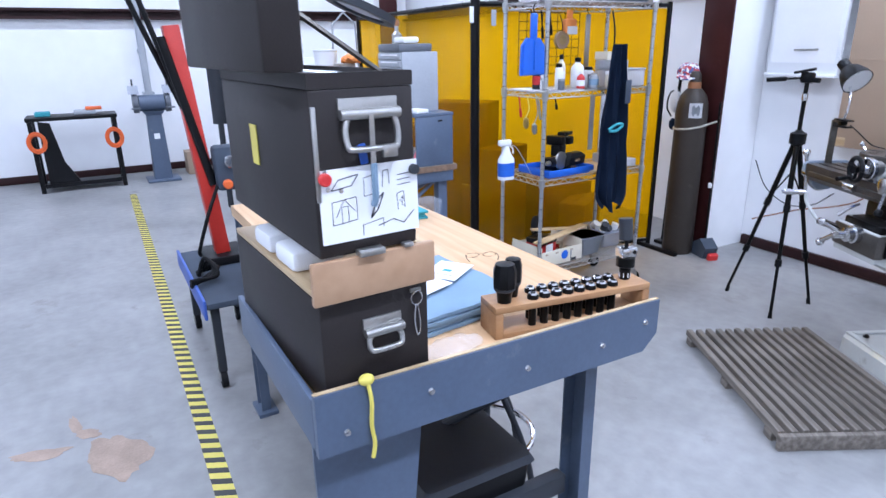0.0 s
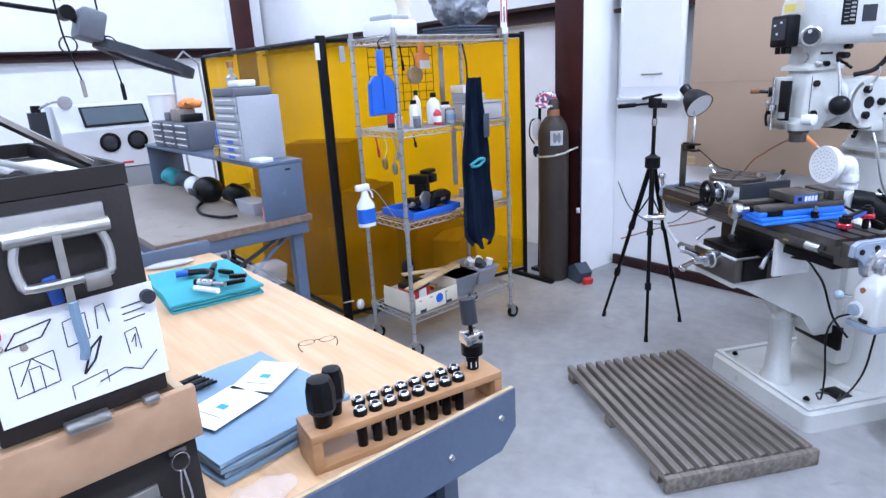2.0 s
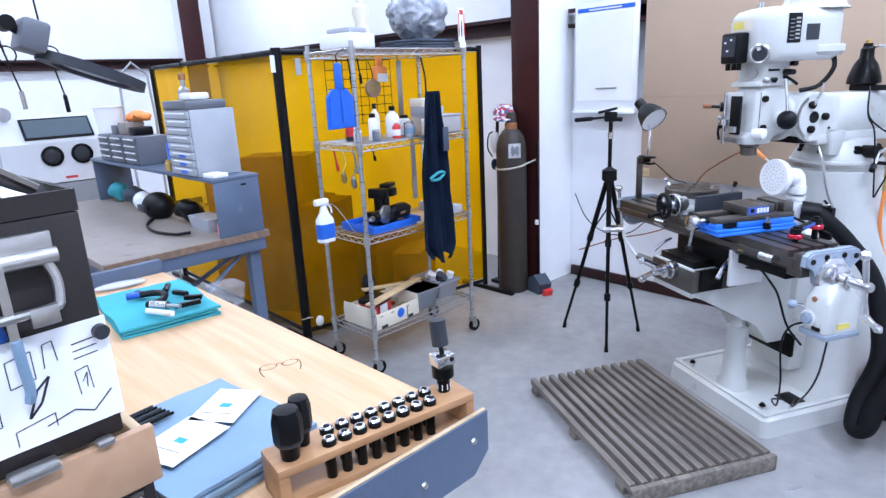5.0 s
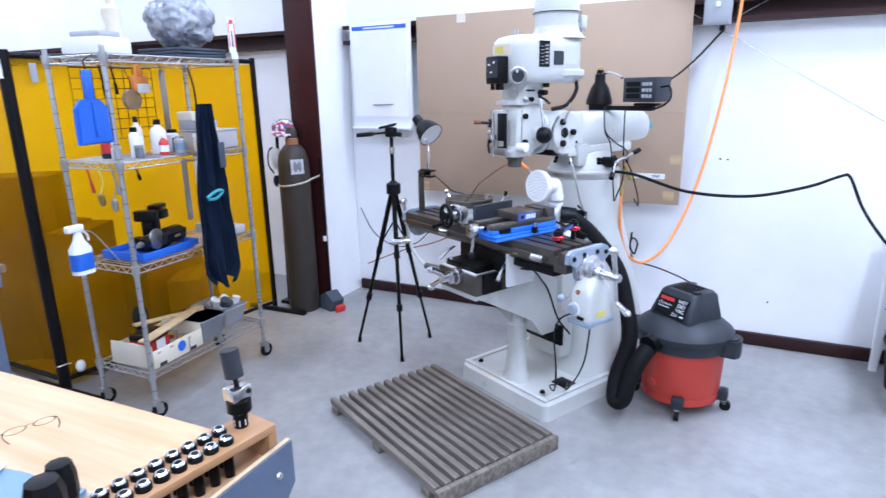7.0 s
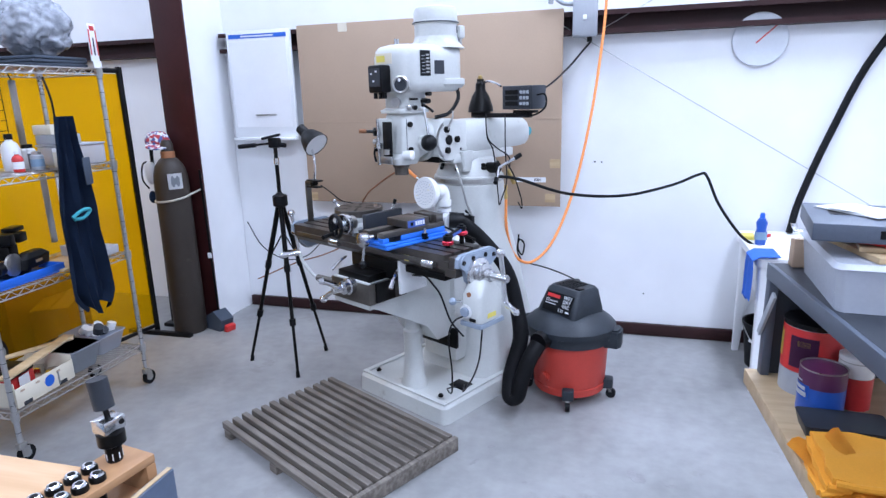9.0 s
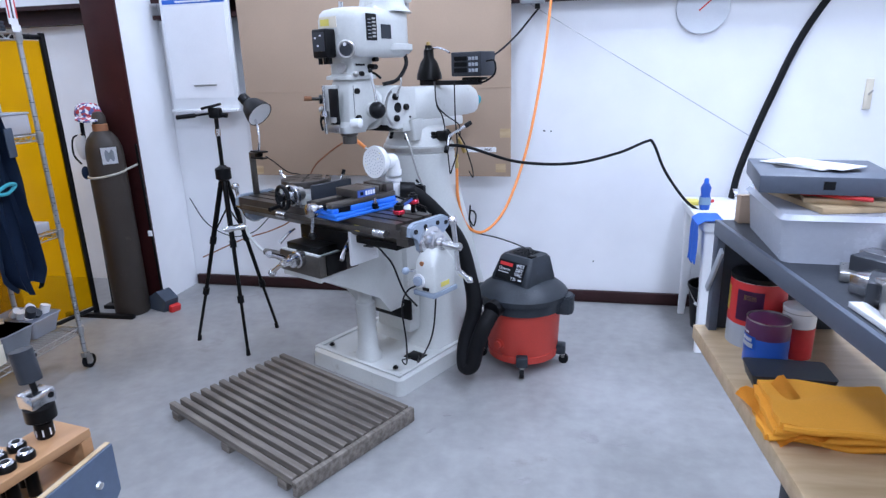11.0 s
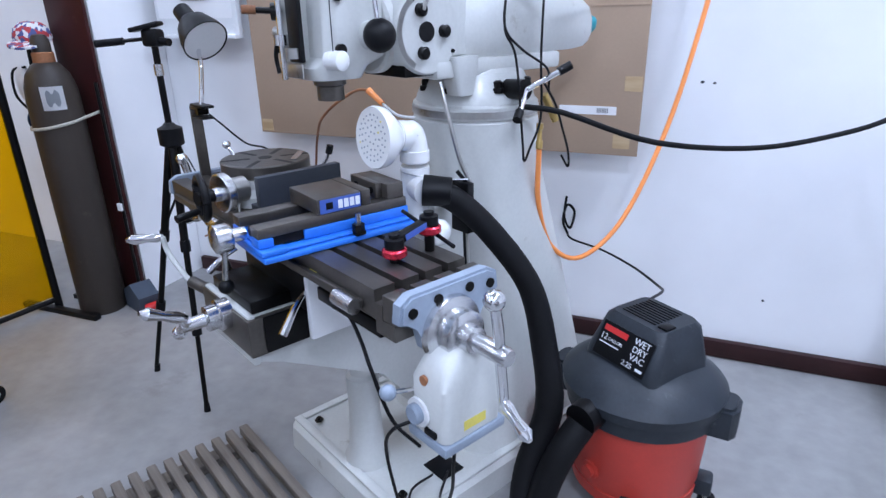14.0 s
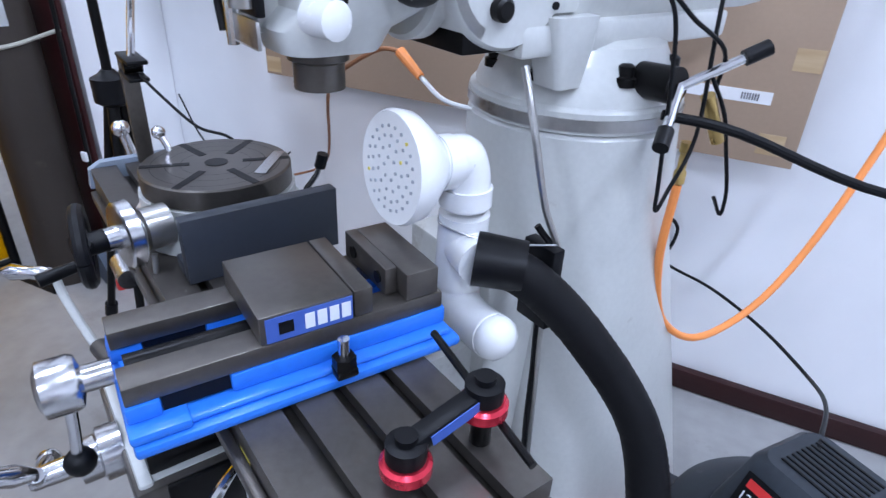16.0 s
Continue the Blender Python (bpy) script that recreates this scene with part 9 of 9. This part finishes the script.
def folded_towels():
    t = thing("shop_towels", pose(RX + 0.745, RY + 1.865, RT + 0.001, 0, 0, -4), "stack of folded orange shop towels on the bench", "towels")
    for k in range(3):
        lo, hi = 0.017 * k, 0.017 * k + 0.008
        part("towel", cloth(-0.135 + 0.012 * k, 0.14 - 0.008 * (k % 2), -0.085 - 0.006 * k, 0.105, lo, 18, 14, 0.012, 0.006, seed=k * 2.3), YELLOWCLOTH, t)
        part("fold_edge", tube([(-0.13 + 0.012 * k + 0.05 * i, -0.088 - 0.006 * k + 0.006 * math.sin(i * 1.4 + k), hi + 0.004 * math.sin(i * 1.7 + 2 * k)) for i in range(6)], 0.008, 8), YELLOWCLOTH, t)
    bm = bmesh.new()
    rows = []
    for j in range(10):
        v = j / 9
        rows.append([bm.verts.new((-0.16 + 0.10 * i / 8 + 0.05 * v, 0.09 - 0.20 * v + 0.01 * math.sin(i), 0.008 + 0.05 * (i / 8) * (1 - 0.35 * v) + 0.008 * math.sin(i * 1.1 + v * 4))) for i in range(9)])
    for r0, r1 in zip(rows, rows[1:]):
        for i in range(8):
            bm.faces.new((r0[i], r0[i + 1], r1[i + 1], r1[i]))
    bmesh.ops.solidify(bm, geom=bm.faces[:], thickness=0.006)
    part("turned_corner", bm, YELLOWCLOTH, t)


folded_towels()


def riser_top():
    z = RISE - 0.0005
    c = thing("card_box", pose(RX + 0.71, RY + 2.365, z), "open cardboard box end on the riser", "carton")
    part("body", box(-0.045, 0.045, -0.02, 0.02, 0, 0.075, 0.003), CARD, c)
    part("flap", box(-0.045, 0.045, -0.02, -0.001, 0.0755, 0.079), CARD, c)
    tb = thing("clear_tub", pose(RX + 0.775, RY + 2.15, z, 0, 0, -4), "cloudy clear plastic tub on the riser", "tub")
    part("tub", loft([(0, -0.10, 0.10, -0.17, 0.17, 0.02), (0.1, -0.11, 0.11, -0.18, 0.18, 0.02)]), MILKY, tb)
    part("lid", loft([(0.1005, -0.118, 0.118, -0.188, 0.188, 0.02), (0.112, -0.11, 0.11, -0.18, 0.18, 0.02)]), MILKY, tb)
    solo("wood_blank", box(-0.07, 0.07, -0.15, 0.15, 0, 0.014, 0.002), TANWOOD, pose(RX + 0.77, RY + 2.14, z + 0.1125, 0, 0, 10), "pale wooden blank on the tub lid", "board")
    solo("wood_blank", box(-0.085, 0.085, -0.05, 0.05, 0, 0.012, 0.002), TANWOOD, pose(RX + 0.80, RY + 2.06, z + 0.127, 0, 0, -14), "pale wooden blank on the tub lid", "board")
    solo("wood_blank", box(-0.07, 0.07, -0.06, 0.06, 0, 0.018, 0.002), TANWOOD, pose(RX + 0.76, RY + 2.18, z + 0.127, 0, 0, 6), "pale wooden blank on the tub lid", "board")
    solo("red_rod", cyl((-0.07, 0, 0.005), (0.07, 0, 0.005), 0.005, n=8), REDPLASTIC, pose(RX + 0.765, RY + 2.02, z + 0.1395, 0, 0, -35), "red plastic rod on the wooden blanks", "rod")
    sl = thing("surface_plate", pose(RX + 0.765, RY + 2.135, z + 0.15, 0, 0, -10), "dark grey slab with papers lying on top", "slab")
    part("slab", box(-0.135, 0.135, -0.135, 0.135, 0, 0.04, 0.003), SLATEBLUE, sl)
    part("hole", box(-0.01, 0.012, -0.1365, -0.1355, 0.012, 0.03), BLACK, sl)
    part("slot", box(0.02, 0.075, -0.06, 0.07, 0.0402, 0.0408), BLACK, sl)
    part("slot", box(-0.09, -0.05, -0.02, 0.08, 0.0402, 0.0408), BLACK, sl)
    for k, (dx, dy, rz) in enumerate(((-0.02, 0.03, 30), (-0.01, 0.02, 22), (0.0, 0.0, 38))):
        solo("paper_sheet", box(-0.045, 0.045, -0.085, 0.085, 0, 0.002), PAPER, pose(RX + 0.765 + dx, RY + 2.14 + dy, z + 0.1915 + 0.0025 * k, 0, 0, rz), "white paper sheet lying on the slab", "paper")
    rng = random.Random(12)
    for k in range(14):
        x, y = 0.735 + 0.21 * rng.random(), 1.925 - 0.03 * k
        h = 0.02 + 0.04 * rng.random()
        solo("metal_stock", box(-0.04, 0.04, -0.022, 0.022, 0, h, 0.003), (BRIGHT, NICKEL, SLATE, BRIGHT)[k % 4], pose(RX + x, RY + y, z + 0.0003 * k, 0, 0, 180 * rng.random()), "bare aluminium stock offcut on the riser", "offcut", "metal stock")
    solo("pink_sheet", box(-0.055, 0.055, -0.04, 0.04, 0, 0.002), PINKPAPER, pose(RX + 0.90, RY + 1.93, z + 0.075, 4, 0, -14), "pink paper sheet lying on metal offcuts", "paper")
    bx = thing("wooden_crate", pose(RX + 0.95, RY + 1.42, z), "tall brown wooden crate with a pale top", "crate")
    part("body", box(-0.13, 0.13, -0.12, 0.12, 0, 0.19, 0.004), OAK, bx)
    part("top", box(-0.12, 0.12, -0.11, 0.11, 0.191, 0.28, 0.02), CREAM, bx)
    solo("steel_strip", box(-0.014, 0.014, -0.40, 0.40, 0, 0.01, 0.001), WHITEPLASTIC, RISER @ pose(0.65, 1.32, z + 0.001), "long white strip along the riser edge", "strip")
    w = thing("crank_tool", pose(RX + 0.865, RY + 1.74, RT + 0.001, 0, 0, 16), "bright twisted steel bar lying on the bench top", "tool")
    part("bar", tube([(0, 0.10, 0.012), (0.01, 0.03, 0.012), (-0.01, -0.05, 0.012), (0.01, -0.13, 0.012)], 0.011, 10), CHROME, w)
    part("end", ball((0.01, -0.13, 0.016), 0.016), CHROME, w)
    solo("black_key", box(-0.006, 0.006, -0.025, 0.025, 0, 0.01, 0.002), BLACK, pose(RX + 0.885, RY + 1.99, RT + 0.001, 0, 0, 50), "small black hex key on the bench top", "key")


PINKPAPER = mat("pink_paper", (0.75, 0.5, 0.52), 0.6, vary=0.03)
riser_top()


def utility_sink():
    t = thing("utility_sink", NORTH @ pose(1.42, 4.42, 0), "white plastic utility sink on splayed legs against the wall", "sink")
    zt = 0.79
    bm = bmesh.new()
    rings = [[bm.verts.new((x, y, z)) for x, y in rounded(-hx, hx, -hy, hy, r)] for z, hx, hy, r in ((zt - 0.05, 0.40, 0.34, 0.03), (zt, 0.41, 0.35, 0.035), (zt + 0.005, 0.40, 0.34, 0.03), (zt + 0.002, 0.33, 0.26, 0.05), (zt - 0.28, 0.29, 0.22, 0.05))]
    skin(bm, rings, caps=False)
    bm.faces.new(rings[-1])
    part("basin", bm, WHITEPLASTIC, t)
    part("outer_shell", loft([(0.45, -0.30, 0.30, -0.24, 0.24, 0.05), (0.735, -0.37, 0.37, -0.31, 0.31, 0.04)]), WHITEPLASTIC, t)
    for sx in (-1, 1):
        for sy in (-1, 1):
            lg = bmesh.new()
            pts = []
            for z, w, k in ((0.0, 0.02, 1.0), (0.45, 0.035, 0.96), (0.74, 0.055, 0.93)):
                cx, cy = sx * 0.355 * k, sy * 0.30 * k
                pts.append([lg.verts.new((x, y, z)) for x, y in rounded(cx - w, cx + w, cy - w * 0.8, cy + w * 0.8, w * 0.3, 3)])
            skin(lg, pts)
            part("leg", lg, WHITEPLASTIC, t)
    f = part("faucet", box(-0.10, 0.10, 0.285, 0.335, zt + 0.006, zt + 0.03, 0.008), CHROME, t, "chrome faucet")
    for x in (-0.09, 0.09):
        part("handle", lathe([(0.02, 0), (0.025, 0.02), (0.02, 0.04)], (x, 0.31, zt + 0.03), n=14), CHROME, f)
    part("spout", tube([(0, 0.31, zt + 0.03), (0, 0.29, zt + 0.09), (0, 0.2, zt + 0.12), (0, 0.1, zt + 0.09)], 0.011, 10), CHROME, f)
    part("drain_pipe", tube([(0.0, 0, 0.45), (0, 0, 0.3), (0.02, 0.05, 0.2), (0.06, 0.1, 0.25), (0.1, 0.2, 0.28)], 0.022, 12), WHITEPLASTIC, t)
    part("trap_nut", cyl((0, 0, 0.3), (0, 0, 0.34), 0.034, n=14), WHITEPLASTIC, t)
    base = NORTH @ pose(1.42, 4.42, zt + 0.006)
    s = thing("soap_bottle", base @ pose(-0.335, -0.03, 0), "blue dish soap bottle standing on the sink rim", "bottle")
    part("body", loft([(0, -0.026, 0.026, -0.02, 0.02, 0.015), (0.05, -0.032, 0.032, -0.022, 0.022, 0.018), (0.09, -0.025, 0.025, -0.02, 0.02, 0.016), (0.13, -0.03, 0.03, -0.02, 0.02, 0.017), (0.155, -0.016, 0.016, -0.014, 0.014, 0.012)]), CANBLUE, s)
    part("cap", lathe([(0.014, 0.155), (0.014, 0.175), (0.009, 0.185)], n=14), BLUEPLASTIC, s)
    part("label", loft([(0.03, -0.0325, 0.0325, -0.0228, 0.0228, 0.018), (0.075, -0.0305, 0.0305, -0.0222, 0.0222, 0.018)]), PALEBLUE, s)
    solo("sponge", box(-0.035, 0.035, -0.05, 0.05, 0, 0.025, 0.006), YELLOW, base @ pose(-0.372, 0.12, 0.0), "yellow sponge on the sink rim", "sponge")
    br = thing("scrub_brush", base @ pose(-0.30, 0.13, 0, 0, 0, 40), "red and white scrub brush on the sink rim", "brush")
    part("handle", cyl((-0.06, 0, 0.012), (0.05, 0, 0.02), 0.007, n=10), WHITEPLASTIC, br)
    part("head", box(0.03, 0.07, -0.012, 0.012, 0.0, 0.02, 0.004), REDPLASTIC, br)
    c = thing("tape_cup", base @ pose(-0.04, 0.29 - 0.6, 0), "white cup with a brown rim on the sink", "cup")
    part("cup", lathe([(0.035, 0), (0.04, 0.05), (0.036, 0.05), (0.033, 0.005)], n=22), WHITEPLASTIC, c)
    part("rim", lathe([(0.041, 0.046), (0.041, 0.052), (0.037, 0.052)], n=22), OAK, c)
    rg = thing("hand_rag", NORTH @ pose(1.0, 4.14, 0), "blue rag draped over the sink corner", "rag")
    bm = bmesh.new()
    rows = []
    for j in range(19):
        k = -0.10 + 0.019 * j
        row = []
        for i in range(13):
            fold = 0.008 * math.sin(i * 1.1 + 9 * k) * min(1, abs(k) * 14)
            if k < 0:
                row.append(bm.verts.new((0.02 - k, -0.10 + 0.016 * i, zt + 0.02 + 0.5 * abs(fold))))
            else:
                row.append(bm.verts.new((-0.012 + fold - 0.03 * k, -0.10 + 0.016 * i + 0.06 * k * math.sin(i * 0.5), zt + 0.012 - k + 0.02 * k * math.sin(i * 0.9) * 4)))
        rows.append(row)
    for r0, r1 in zip(rows, rows[1:]):
        for i in range(12):
            bm.faces.new((r0[i], r0[i + 1], r1[i + 1], r1[i]))
    bmesh.ops.recalc_face_normals(bm, faces=bm.faces[:])
    bmesh.ops.solidify(bm, geom=bm.faces[:], thickness=0.004)
    part("cloth", bm, BLUECLOTH, rg)
    b = thing("bucket", NORTH @ pose(1.2, 4.50, 0), "black plastic bucket under the sink with a wire bail", "bucket")
    bm = lathe([(0.105, 0), (0.11, 0.005), (0.14, 0.27), (0.146, 0.272), (0.146, 0.29), (0.136, 0.288), (0.106, 0.012), (0.0, 0.012)], n=36)
    part("pail", bm, BLACK, b)
    part("bail", tube([(0.145, 0, 0.265), (0.1, -0.12, 0.2), (0.0, -0.15, 0.17), (-0.1, -0.12, 0.19), (-0.145, 0, 0.265)], 0.003, 6), WIRE, b)
    part("grip", cyl((-0.08, -0.133, 0.185), (-0.12, -0.105, 0.2), 0.009, n=10), WHITEPLASTIC, b)
    st = thing("drain_standpipe", pose(1.31, 4.06, 0), "worn pipe stub with a white coupling standing out of the floor", "pipe")
    part("pipe", lathe([(0.042, 0.0), (0.042, 0.09), (0.036, 0.1)], n=22), CREAM, st)
    part("coupling", lathe([(0.046, 0.085), (0.05, 0.09), (0.05, 0.13), (0.045, 0.135)], n=24), WHITEPLASTIC, st)
    part("rusty_end", lathe([(0.04, 0.135), (0.044, 0.15), (0.036, 0.17), (0.043, 0.19), (0.043, 0.23), (0.03, 0.24)], n=22), RUST, st)
    ob = solo("wet_rag", ball((0, 0, 0.02), 0.1, squash=(1.3, 0.9, 0.28), sub=4), GREYSTAIN, pose(1.27, 4.12, 0, 0, 0, 30), "soaked grey rag heaped round the pipe stub", "rag")
    for q in ob.data.vertices:
        q.co += q.normal * 0.03 * noise.noise(q.co * 16)
        q.co.z = max(q.co.z, 0.001)


utility_sink()
hk = thing("wall_hook", NORTH @ pose(2.05, Y1, 1.42), "small tan hook plate hung on the wall", "hook")
part("plate", box(-0.02, 0.02, -0.02, 0.0, -0.09, 0.09, 0.004), CREAM, hk)
part("peg", cyl((0, -0.02, 0.0), (0, -0.06, 0.02), 0.006, n=8), NICKEL, hk)
